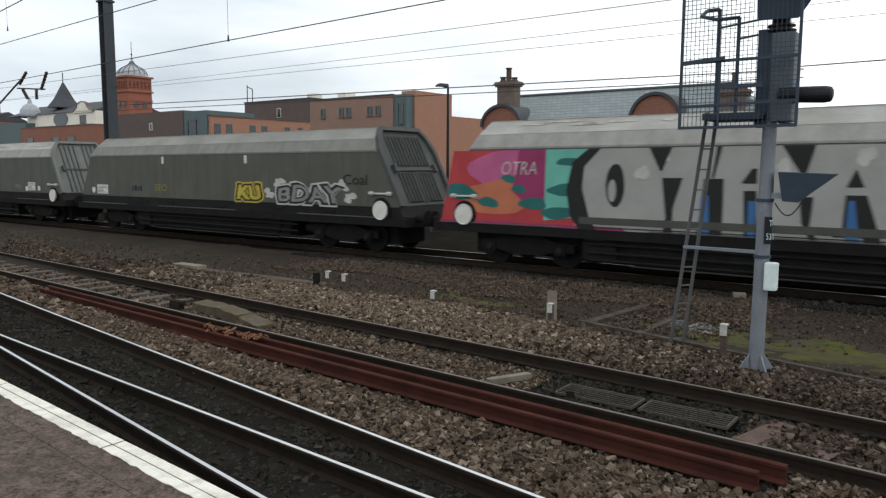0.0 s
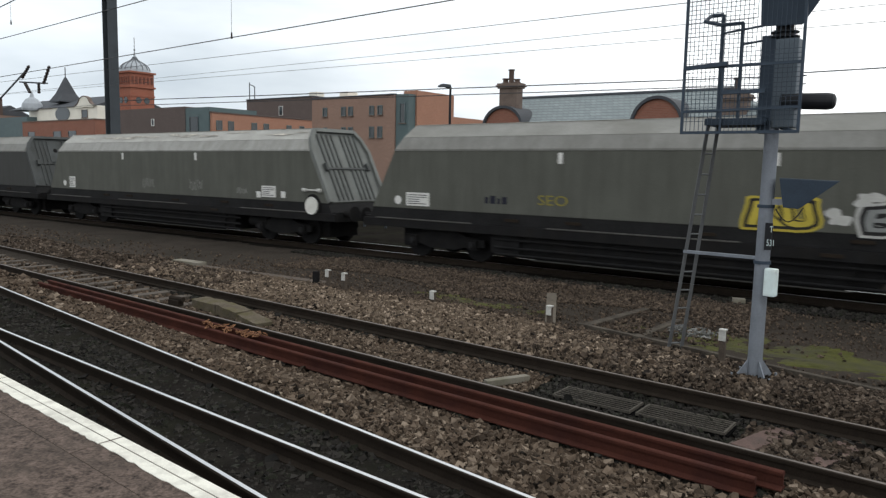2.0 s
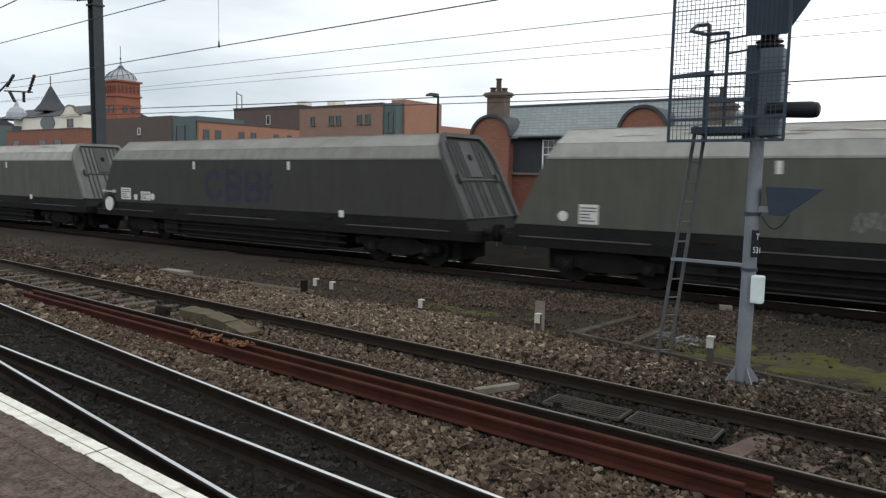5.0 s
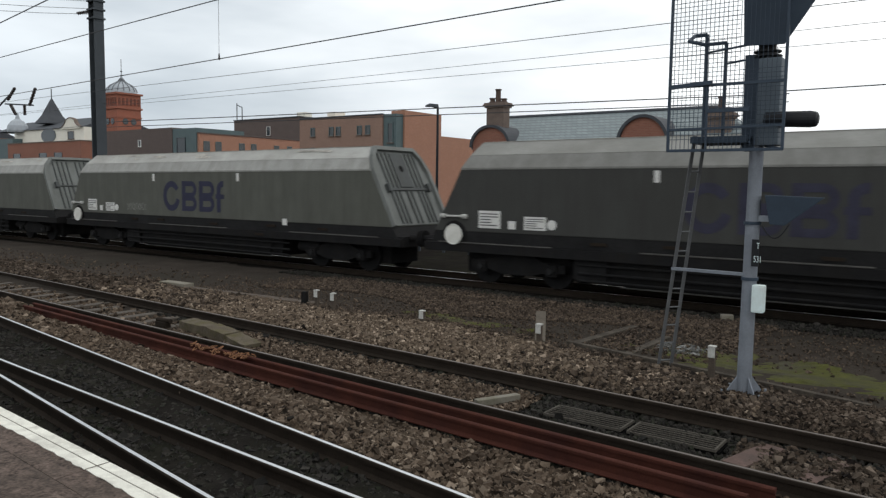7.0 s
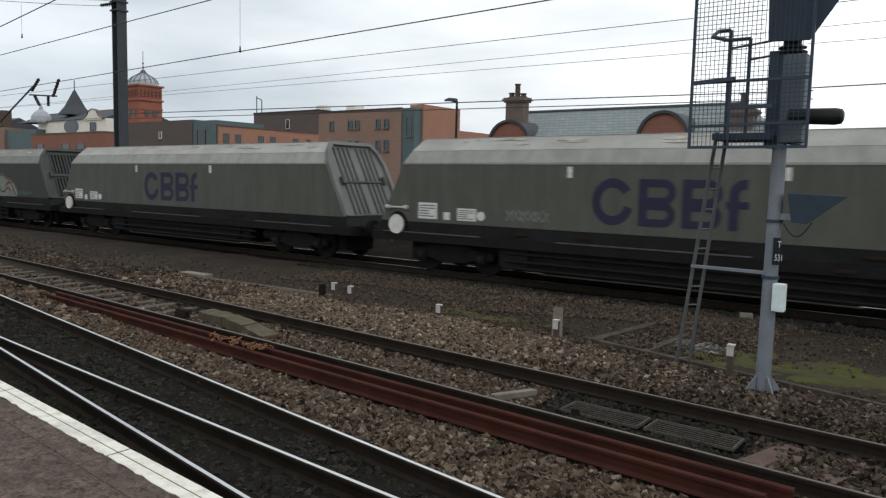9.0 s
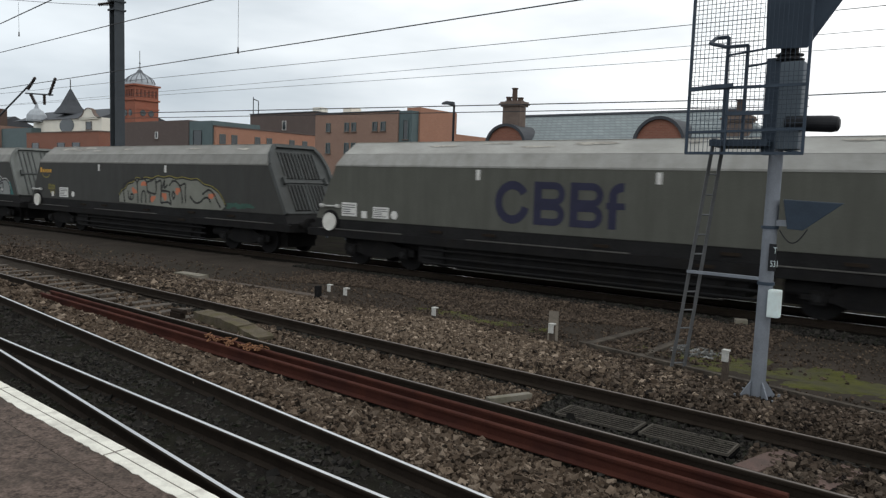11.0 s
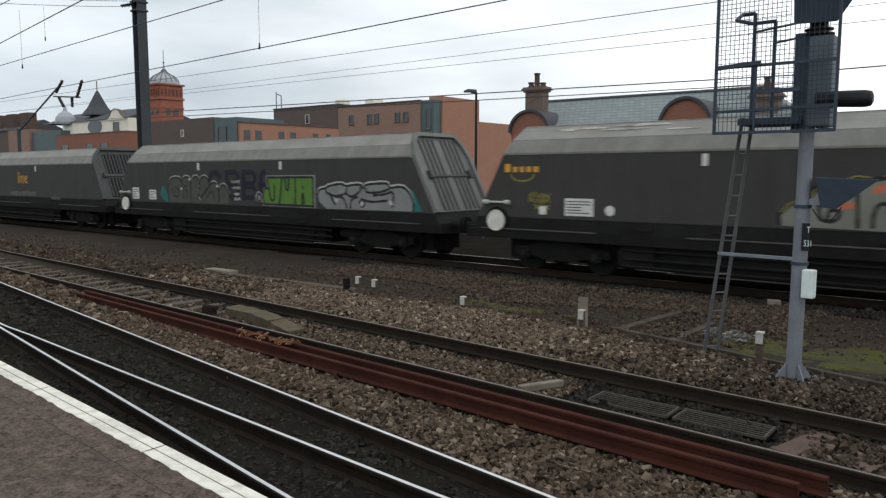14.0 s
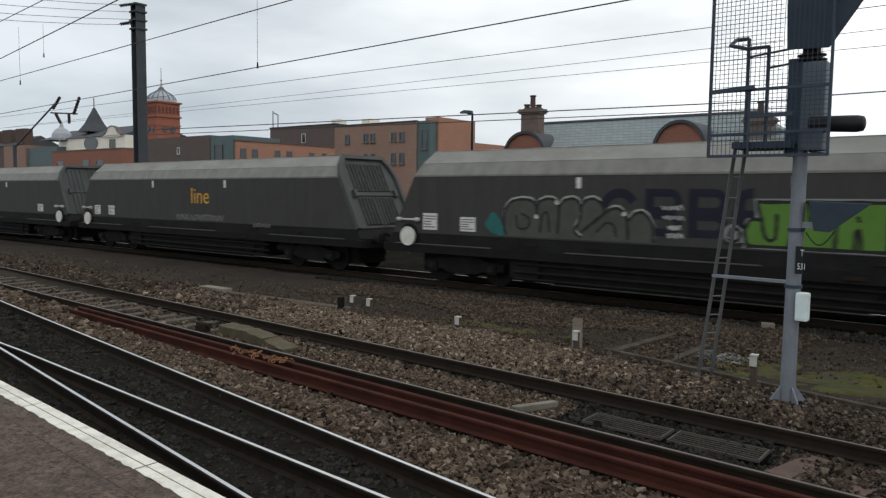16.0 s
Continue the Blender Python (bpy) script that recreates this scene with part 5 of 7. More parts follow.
side_shape(w, "sprayed_panel", [(1.0, 0.95), (1.1, 1.12), (6.2, 1.12), (6.4, 0.95)], M_G_MAGENTA, 0.010, "magenta sprayed band")
for i, (x, z, a, c) in enumerate(((1.75, 1.85, 0.5, 0.2), (2.6, 1.6, 0.3, 0.13), (3.5, 1.95, 0.2, 0.1), (3.9, 1.6, 0.35, 0.16), (4.75, 1.95, 0.4, 0.16), (4.6, 1.4, 0.5, 0.14), (4.9, 2.6, 0.35, 0.1), (3.2, 2.2, 0.2, 0.1))):
    side_shape(w, "sprayed_patch", blob(x, z, a, c, seed=10 + i), M_G_DTEAL, 0.012, "dark teal sprayed blotch")
lettering(w, "graffiti_tag", "OTRA", 3.0, 4.0, 2.30, 2.62, M_G_WHITE, 0.015, -0.008, "thin white sprayed letters", 0.2)
side_shape(w, "silver_piece", [(5.0, 0.82), (5.1, 2.9), (16.9, 2.9), (17.6, 1.4), (17.7, 0.82)], M_G_SILVER, 0.005, "silver sprayed ground")
SHIFT["x"] = 0.0
for poly in (
        [(4.9, 2.9), (4.5, 2.6), (4.35, 1.95), (4.45, 1.35), (4.85, 0.8), (5.3, 0.8), (4.95, 1.3), (4.75, 2.0), (4.8, 2.5), (5.2, 2.9)],
        [(6.35, 2.9), (6.85, 2.9), (6.65, 2.4), (6.6, 2.4)],
        [(6.65, 2.25), (7.1, 2.25), (6.9, 1.6), (6.9, 0.85), (6.65, 0.85), (6.75, 1.4)],
        [(7.9, 2.9), (7.8, 2.9), (7.7, 2.25), (7.75, 2.25)],
        [(7.55, 2.24), (7.95, 2.24), (7.95, 0.85), (7.7, 0.9), (7.4, 0.9), (7.5, 1.65)],
        [(8.5, 2.45), (8.6, 2.45), (8.6, 2.15), (8.3, 2.15)],
        [(8.35, 2.0), (8.6, 2.0), (8.65, 0.85), (8.4, 0.85)],
        [(9.05, 2.9), (9.65, 2.9), (9.5, 2.35), (9.4, 2.35)],
        [(9.4, 1.9), (9.65, 1.9), (9.6, 1.35), (9.85, 0.85), (9.7, 0.85), (9.45, 1.4)],
        [(10.35, 2.45), (10.5, 2.1), (10.2, 2.1)],
        [(10.2, 1.95), (10.55, 1.95), (10.9, 0.85), (10.65, 0.85), (10.5, 1.15), (10.15, 1.15)],
        [(11.6, 2.9), (12.2, 2.9), (12.0, 0.85), (11.6, 0.85)],
        [(13.2, 2.6), (13.6, 2.6), (13.9, 0.85), (13.3, 0.85)]):
    side_shape(w, "black_letter_stroke", poly, M_G_BLACK, 0.016, "black sprayed letter stroke")
side_shape(w, "sill_band", [(4.7, 1.17), (4.7, 1.33), (17.3, 1.33), (17.4, 1.17)], M_G_DULL, 0.0225, "dark sill line across the silver paint")
side_shape(w, "sill_edge", [(4.7, 1.09), (4.7, 1.115), (17.4, 1.115), (17.4, 1.09)], M_G_BLACK, 0.0225)
side_shape(w, "black_letter_eye", blob(5.57, 2.07, 0.23, 0.48, wob=0.02), M_G_BLACK, 0.016, "black sprayed oval")
side_shape(w, "pale_letter_eye", blob(5.5, 1.95, 0.1, 0.25, wob=0.02), M_G_SILVER, 0.021)
for poly in (
        [(7.5, 1.85), (7.65, 1.9), (7.7, 0.9), (7.45, 0.95)],
        [(8.45, 1.8), (8.6, 1.8), (8.6, 0.9), (8.45, 0.95)],
        [(10.25, 1.85), (10.35, 1.85), (10.5, 0.85), (10.2, 0.85)]):
    side_shape(w, "blue_letter_fill", poly, M_G_BLUE, 0.021, "blue sprayed fill")
for x, z in ((6.2, 2.35), (10.5, 2.68), (9.1, 2.45)):
    side_shape(w, "white_highlight", blob(x, z, 0.15, 0.17, wob=0.2, seed=int(x * 3)), M_G_WHITE, 0.021, "white sprayed highlight")

# second wagon
SHIFT["x"] = -0.35
w = W[1]
dub(w, "KU", 11.42, 12.58, 1.43, 1.93, M_G_YELLOW, M_G_BLACK, M_G_YELLOW, "yellow sprayed letters", fat=0.05, edge=0.06, rim=0.05)
dub(w, "BDAY", 13.5, 16.3, 1.42, 1.92, M_G_GREY, M_G_BLACK, M_G_WHITE, "silver sprayed letters", fat=0.02, edge=0.07, rim=0.05)
for i, (x, z) in enumerate(((13.0, 1.65), (16.6, 1.6), (13.5, 2.02), (16.3, 1.95))):
    side_shape(w, "spray_splash", blob(x, z, 0.22, 0.14, wob=0.3, seed=30 + i), M_G_WHITE, 0.005)
lettering(w, "graffiti_tag", "SEO", 6.5, 7.3, 1.62, 1.86, M_G_OLIVE, 0.006, 0.0, "faint yellow sprayed letters")
lettering(w, "graffiti_tag", "Coal", 16.35, 17.3, 1.98, 2.28, M_SILL, 0.006, 0.0, "faint dark lettering")
panel(w, 2.75, 1.62, 1.0, 0.95)
put("round_sign", ROUND_ME, w, 2.05, 1.58)
bars(w, "chalk_scribble", 4.6, 1.6, (0.1, 0.16, 0.08, 0.14), (0.16, 0.2, 0.14, 0.18), M_BLUE_FADE)

# third wagon
SHIFT["x"] = 0.0
w = W[2]
panel(w, 2.7, 1.66, 0.6, 1.2)
put("round_sign", ROUND_ME, w, 2.05, 1.60)
scribble(w, 8.45, 1.74, 0.75, 0.42, 3, M_CHALK)
scribble(w, 11.50, 1.74, 0.75, 0.42, 4, M_CHALK)
scribble(w, 14.05, 1.62, 0.55, 0.22, 5, M_CHALK)
panel(w, 15.42, 1.64, 0.85, 0.95)
put("small_label", SMALL_ME, w, 14.92, 1.53)
put("small_label", SMALL_ME, w, 16.12, 1.56)

# fourth and fifth wagons
for n_, m_ in ((3, M_BLUE_WORN), (4, M_BLUE)):
    w = W[n_]
    panel(w, 2.45, 1.68, 0.8, 1.15)
    panel(w, 3.75, 1.62, 0.75, 0.85)
    put("small_label", SMALL_ME, w, 3.1, 1.56)
    put("round_sign", ROUND_ME, w, 4.2, 1.60)
    company_mark(w, 7.4, m_)
    put("small_label", SMALL_ME, w, 13.75, 1.36)
scribble(W[4], 5.55, 1.66, 1.2, 0.30, 6, M_CHALK, n=10)

# sixth wagon
w = W[5]
panel(w, 2.15, 1.67, 0.75, 1.05)
panel(w, 3.4, 1.62, 0.75, 0.85)
put("small_label", SMALL_ME, w, 2.75, 1.54)
put("round_sign", ROUND_ME, w, 3.9, 1.58)
company_mark(w, 7.35, M_BLUE)

# seventh wagon
w = W[6]
bars(w, "maker_mark", 1.62, 2.50, (0.17, 0.13, 0.12, 0.13, 0.15), (0.21, 0.14, 0.14, 0.14, 0.14), M_YELLOW, 0.075, "yellow maker's mark of five blocks")
sprayed(w, "maker_arc", [(2.14 + 0.34 * math.cos(math.pi + math.pi * i / 8), 2.45 + 0.17 * math.sin(math.pi + math.pi * i / 8)) for i in range(9)], 0.045, M_G_OLIVE, 0.003, "thin yellow arc under the maker's mark")
panel(w, 3.75, 1.66, 0.95, 1.1)
put("round_sign", ROUND_ME, w, 4.55, 1.60)
put("small_label", SMALL_ME, w, 2.75, 1.56)
scribble(w, 2.65, 1.86, 0.62, 0.30, 9, M_G_OLIVE, "yellow sprayed scribble")
scribble(w, 2.72, 1.64, 0.40, 0.16, 10, M_G_OLIVE, "yellow sprayed scribble", 5)
up_ = [(8.3, 1.42), (8.28, 1.62), (8.45, 1.80), (8.75, 1.92), (8.95, 2.10), (9.3, 2.16), (9.55, 2.33), (9.9, 2.30), (10.2, 2.36), (10.6, 2.32), (11.0, 2.42), (11.4, 2.38), (11.8, 2.43), (12.2, 2.36), (12.6, 2.40), (13.1, 2.34), (13.5, 2.36), (13.9, 2.18), (14.3, 2.12), (14.7, 1.95), (14.95, 1.72), (15.1, 1.5), (14.9, 1.37), (12.0, 1.34)]
side_shape(w, "graffiti_halo", [(11.7 + (x - 11.7) * 1.025, 1.36 + (z - 1.36) * 1.07) for x, z in up_], M_G_BLACK, 0.003, "black sprayed edge of bubble graffiti")
side_shape(w, "graffiti_ground", up_, M_G_PALE, 0.007, "pale grey-green sprayed ground of bubble graffiti")
for k_, pts in enumerate((
        [(8.60, 2.10), (8.63, 1.71), (8.70, 1.39)],
        [(8.60, 2.10), (9.08, 2.26), (9.38, 2.31), (9.59, 2.16), (9.64, 1.42)],
        [(8.96, 1.88), (9.01, 1.57), (9.26, 1.56), (9.32, 1.72), (9.16, 1.74), (9.11, 1.56)],
        [(9.59, 2.16), (9.71, 2.31), (10.07, 2.36), (10.25, 2.23), (10.33, 1.86), (10.48, 1.82), (10.48, 1.46)],
        [(9.89, 1.43), (9.90, 1.70), (10.00, 1.89), (10.16, 1.82), (10.19, 1.43)],
        [(10.25, 2.23), (10.62, 2.31), (10.84, 2.36), (10.87, 1.83), (10.33, 1.88)],
        [(10.86, 2.20), (11.21, 2.31), (11.24, 1.94), (11.20, 1.48)],
        [(11.24, 1.94), (11.47, 2.34), (11.44, 2.05), (11.65, 2.16)],
        [(11.20, 1.48), (11.67, 1.52), (11.88, 1.45), (11.77, 1.77), (11.76, 1.91), (11.24, 1.94)])):
    sprayed(w, "graffiti_line", pts, 0.085, M_G_BLACK, 0.012 + 0.0012 * (k_ % 4), "black sprayed letter line")
for k_, pts in enumerate((
        [(11.76, 2.13), (11.99, 2.31), (12.27, 2.27), (12.47, 2.06), (12.59, 1.65), (12.56, 1.51)],
        [(11.94, 1.79), (12.02, 1.93), (12.11, 1.79), (12.03, 1.65), (11.94, 1.79)],
        [(12.40, 2.12), (12.76, 2.23), (12.77, 1.93), (12.79, 1.53)],
        [(13.06, 1.79), (13.38, 1.57), (13.69, 1.61), (13.92, 1.75), (14.15, 1.76), (14.30, 1.59)],
        [(13.79, 1.87), (14.14, 2.04), (14.42, 1.95), (14.63, 1.70), (14.85, 1.45)])):
    sprayed(w, "graffiti_line", pts, 0.085, M_G_BLACK, 0.012 + 0.0012 * (k_ % 4), "black sprayed letter line")
for i, (x, z) in enumerate(((9.38, 1.88), (10.07, 2.17), (10.67, 1.62), (11.45, 1.74), (12.3, 1.96), (14.34, 1.85))):
    side_shape(w, "orange_patch", blob(x, z, 0.17, 0.11, wob=0.25, seed=50 + i), M_G_ORANGE, 0.0085, "thin orange sprayed patch")
sprayed(w, "graffiti_rim", [(x, z + 0.07) for x, z in up_[1:22]], 0.035, M_G_OLIVE, 0.010, "thin yellow sprayed rim")
for i in range(4):
    side_shape(w, "teal_smear", blob(15.35 + 0.32 * i, 1.54 + 0.03 * (i % 2), 0.26, 0.09, wob=0.25, seed=70 + i), M_G_SMEAR, 0.003 + 0.001 * i, "thin dark teal smear")

# eighth wagon
w = W[7]
panel(w, 2.15, 1.70, 0.62, 1.2)
panel(w, 3.45, 1.66, 0.62, 1.0)
company_mark(w, 7.35, M_BLUE_FADE)
side_shape(w, "teal_patch", blob(4.32, 1.68, 0.27, 0.27, wob=0.2, seed=61), M_G_DTEAL, 0.003, "dark teal sprayed patch")
BULBS = (
    [(4.66, 1.45), (4.60, 1.85), (4.74, 2.22), (5.07, 2.34), (5.44, 2.31), (5.58, 2.11), (5.57, 1.88)],
    [(5.58, 2.07), (5.66, 2.29), (5.93, 2.37), (6.15, 2.28), (6.20, 2.05), (6.17, 1.52)],
    [(6.20, 2.16), (6.36, 2.34), (6.66, 2.36), (6.79, 2.17), (6.78, 1.91), (6.64, 1.61), (6.81, 1.45)],
    [(6.77, 2.14), (6.95, 2.35), (7.19, 2.36), (7.37, 2.18), (7.36, 2.00), (7.05, 1.77), (6.81, 1.58)],
    [(6.93, 1.66), (7.20, 1.89), (7.52, 2.11), (7.75, 2.16), (7.95, 1.95), (8.00, 1.45)],
    [(7.99, 1.88), (8.17, 2.06), (8.39, 2.06), (8.57, 1.82), (8.61, 1.42)])
side_shape(w, "graffiti_ground", [(4.62, 1.40), (4.60, 1.85), (4.74, 2.22), (5.07, 2.34), (5.44, 2.31), (5.93, 2.36), (6.66, 2.36), (7.19, 2.36), (7.37, 2.18), (7.75, 2.16), (8.39, 2.06), (8.57, 1.82), (8.61, 1.40)], M_G_DULL, 0.0045, "dull grey sprayed ground of bubble letters")
for k_, pts in enumerate(BULBS):
    sprayed(w, "graffiti_rim", [(x, z + 0.05) for x, z in pts], 0.075, M_G_SILVER, 0.006 + 0.0012 * (k_ % 3), "pale sprayed rim")
    sprayed(w, "graffiti_line", pts, 0.08, M_G_BLACK, 0.012 + 0.0012 * (k_ % 3), "black sprayed letter line")
for k_, pts in enumerate(([(4.98, 1.94), (5.04, 1.63), (5.32, 1.64), (5.36, 1.87), (5.12, 1.99)], [(5.68, 1.53), (5.74, 1.96), (5.89, 2.00), (5.95, 1.55)], [(7.21, 1.59), (7.45, 1.82), (7.65, 1.76), (7.71, 1.51)])):
    sprayed(w, "graffiti_line", pts, 0.06, M_G_BLACK, 0.016, "black sprayed letter line")
    side_shape(w, "white_highlight", blob(pts[2][0] + 0.25, pts[2][1] + 0.28, 0.05, 0.06, seed=80 + k_), M_G_WHITE, 0.017)
for k_, (x, z, wd) in enumerate(((9.02, 2.20, 0.48), (9.05, 1.99, 0.46), (9.08, 1.77, 0.28), (9.1, 1.59, 0.36))):
    rng_ = random.Random(30 + k_)
    sprayed(w, "chalk_scribble", [(x - wd / 2 + wd * i / 9, z + 0.065 * (-1) ** i * rng_.uniform(0.4, 1.0)) for i in range(10)], 0.03, M_G_WHITE, 0.02, "small pale sprayed scribble")
green_ = [(10.62, 1.45), (10.56, 1.72), (10.64, 1.95), (10.86, 2.01), (10.80, 2.34), (13.12, 2.36), (13.12, 1.44)]
side_shape(w, "graffiti_halo", [(10.52, 1.40), (10.48, 1.8), (10.62, 2.04), (10.76, 2.08), (10.72, 2.42), (13.22, 2.44), (13.22, 1.38)], M_G_GREY, 0.004, "pale sprayed halo")
side_shape(w, "graffiti_knob", blob(10.36, 1.66, 0.24, 0.22, wob=0.08, seed=63), M_G_GREY, 0.0055, "pale sprayed knob beside the letters")
side_shape(w, "green_block", green_, M_G_GREEN, 0.007, "bright green sprayed block letters")
for k_, pts in enumerate((
        green_[:3] + [(10.75, 2.0)] + green_[3:5] + [(10.95, 2.35), (12.0, 2.36), (12.98, 2.36), (13.11, 2.35), (13.12, 2.2), (13.12, 1.6), (13.11, 1.45), (12.95, 1.44), (10.8, 1.45)] + green_[:1],
        [(10.88, 2.05), (10.92, 1.78), (11.0, 1.60), (11.14, 1.61), (11.17, 1.85), (11.17, 2.12)],
        [(11.57, 2.36), (11.52, 1.95), (11.40, 1.46)],
        [(11.74, 2.34), (11.79, 1.98), (11.90, 1.97), (11.93, 2.34)],
        [(12.24, 2.36), (12.25, 1.9), (12.23, 1.45)],
        [(12.60, 2.10), (12.64, 1.99)],
        [(12.57, 1.45), (12.59, 1.80), (12.65, 1.80), (12.68, 1.45)],
        [(10.24, 1.62), (10.30, 1.78), (10.44, 1.76), (10.45, 1.58), (10.32, 1.53), (10.24, 1.62)],
        [(10.16, 1.52), (10.30, 1.46), (10.55, 1.48)])):
    sprayed(w, "graffiti_line", pts, 0.085, M_G_BLACK, 0.011 + 0.0012 * (k_ % 4), "black sprayed letter line")
side_shape(w, "green_patch", [(16.8, 1.4), (16.9, 2.1), (17.35, 2.0), (17.7, 1.4)], M_G_DTEAL, 0.003, "green sprayed patch")
edge_ = [(13.35, 1.63), (13.33, 1.84), (13.45, 1.98), (13.68, 2.02), (13.86, 2.09), (14.37, 2.16), (14.65, 2.10), (14.86, 2.13), (15.27, 2.14), (15.37, 2.04), (15.50, 2.14), (15.91, 2.18), (16.35, 2.18), (16.48, 2.06), (16.71, 2.09), (17.01, 2.07), (17.24, 1.89), (17.36, 1.63), (17.35, 1.40), (13.73, 1.38)]
side_shape(w, "graffiti_fill", edge_, M_G_GREY, 0.006, "silver sprayed bubble letters")
sprayed(w, "graffiti_rim", [(x, z + 0.05) for x, z in edge_[:19]], 0.08, M_G_WHITE, 0.009, "white sprayed rim")
sprayed(w, "graffiti_line", edge_[:19], 0.085, M_G_BLACK, 0.011, "black sprayed letter line")
for k_, pts in enumerate((
        [(13.72, 2.02), (13.76, 1.88), (14.16, 1.79), (14.59, 1.87), (14.66, 2.03)],
        [(13.87, 1.89), (14.13, 1.52), (13.95, 1.75)],
        [(14.13, 1.76), (14.49, 1.73), (14.67, 1.41)],
        [(14.63, 1.87), (14.87, 1.78), (15.21, 1.94), (15.27, 2.11)],
        [(14.81, 1.41), (14.87, 1.68), (15.14, 1.78)],
        [(15.20, 1.59), (15.31, 1.71), (15.43, 1.60), (15.32, 1.48), (15.20, 1.59)],
        [(15.38, 1.69), (15.74, 1.64), (16.37, 1.69)],
        [(15.50, 2.05), (15.54, 1.92), (16.05, 1.93), (16.45, 2.03)],
        [(15.77, 1.83), (16.24, 1.87), (16.54, 1.94), (16.60, 1.79), (16.55, 1.48)])):
    sprayed(w, "graffiti_line", pts, 0.08, M_G_BLACK, 0.0125 + 0.0012 * (k_ % 4), "black sprayed letter line")
for i, (x, z) in enumerate(((14.2, 1.66), (15.31, 1.57), (16.5, 1.62))):
    side_shape(w, "white_highlight", blob(x, z, 0.07, 0.07, seed=90 + i), M_G_WHITE, 0.017, "white sprayed highlight")

# ninth and tenth wagons
w = W[8]
lettering(w, "yellow_word", "line", 9.40, 10.52, 2.03, 2.61, M_YELLOW, 0.003, 0.0, "yellow painted word")
panel(w, 2.2, 1.66, 0.6, 1.0)
panel(w, 3.4, 1.66, 0.6, 1.0)
scribble(w, 9.9, 1.52, 3.0, 0.26, 7, M_CHALK, n=22)
scribble(w, 13.6, 1.34, 0.9, 0.14, 8, M_CHALK)
w = W[9]
lettering(w, "yellow_word", "line", 9.40, 10.52, 2.03, 2.61, M_YELLOW, 0.003, 0.0, "yellow painted word")
panel(w, 15.4, 1.64, 0.7, 0.9)


# ---- colour-light signal with ladder and caged platform ----
PX, PY = -2.31, 9.72
SIG = PY / 9.3
M_CASE = mat("dark_grey_case", (0.095, 0.118, 0.140), rough=0.6, var=0.15, scale=4, fine=50, bump=0.1)
signal = thing("railway_signal", "grey tubular railway signal post with black lamp heads and caged platform", "railway signal", at=(PX, PY, -0.06))


def sp(x, z, dy=0.0):
    k = SIG * (1 + dy / PY)
    return Vector((x * k - PX, dy, 2.55 + (z - 2.55) * k + 0.06))


b = bmesh.new()
cyl(b, (-0.006, 0, 0.0), (0.012, 0, 3.15), 0.09, 0.082, n=20)
part("post", b, M_GALV, signal, "grey galvanised tubular post")
b = bmesh.new()
box(b, -0.245, 0.235, -0.24, 0.24, -0.02, 0.03)
for a in (45, 135, 225, 315):
    c, s = math.cos(radians(a)), math.sin(radians(a))
    loft(b, [[(-0.005 + c * 0.10 - s * k, s * 0.10 + c * k, 0.03), (-0.005 + c * 0.26 - s * k, s * 0.26 + c * k, 0.03), (-0.005 + c * 0.10 - s * k, s * 0.10 + c * k, 0.24)] for k in (-0.008, 0.008)])
    cyl(b, (-0.005 + 0.22 * math.copysign(1, c), 0.18 * math.copysign(1, s), 0.02), (-0.005 + 0.22 * math.copysign(1, c), 0.18 * math.copysign(1, s), 0.07), 0.018, n=6)
part("base_plate", b, M_GALV, signal)
# upper mast and relay case
b = bmesh.new()
box(b, sp(-2.36, 0).x, sp(-2.20, 0).x, -0.08, 0.08, sp(0, 3.0).z, sp(0, 4.12).z)
part("upper_mast", b, M_DARKSTEEL, signal, bevel=0.01)
b = bmesh.new()
box(b, sp(-2.19, 0).x, sp(-1.94, 0).x, -0.16, 0.14, sp(0, 3.06).z, sp(0, 4.06).z)
part("relay_case", b, M_CASE, signal, "dark grey tall relay case", bevel=0.03)
b = bmesh.new()
turned(b, [(0.10, 0.0), (0.10, 0.03), (0.17, 0.04), (0.17, 0.055), (0.11, 0.065), (0.11, 0.085), (0.16, 0.095), (0.16, 0.11), (0.1, 0.12), (0.1, 0.2)], sp(-2.13, 4.05))
part("swivel_collar", b, M_BLACK, signal)
# main head: flared hooded box
b = bmesh.new()
loft(b, [[sp(-2.40, 4.24, -0.2), sp(-1.95, 4.22, -0.2), sp(-1.95, 4.22, 0.2), sp(-2.40, 4.24, 0.2)], [sp(-2.42, 4.75, -0.26), sp(-1.60, 4.75, -0.26), sp(-1.60, 4.75, 0.26), sp(-2.42, 4.75, 0.26)], [sp(-2.42, 5.6, -0.26), sp(-1.75, 5.6, -0.26), sp(-1.75, 5.6, 0.26), sp(-2.42, 5.6, 0.26)]])
part("signal_head", b, M_DARKSTEEL, signal, "dark blue-black hooded signal head", bevel=0.012)
b = bmesh.new()
c0, c1 = sp(-2.12, 3.37, -0.12), sp(-1.57, 3.35, -0.12)
d_ = (c1 - c0).normalized()
loft(b, [ring(c0, d_, 0.09, 20), ring(c0 + d_ * 0.5, d_, 0.098, 20), ring(c1, d_, 0.085, 20), ring(c1 + d_ * 0.02, d_, 0.05, 20)])
part("lamp_tube", b, M_BLACK, signal, "long black lamp hood tube")
b = bmesh.new()
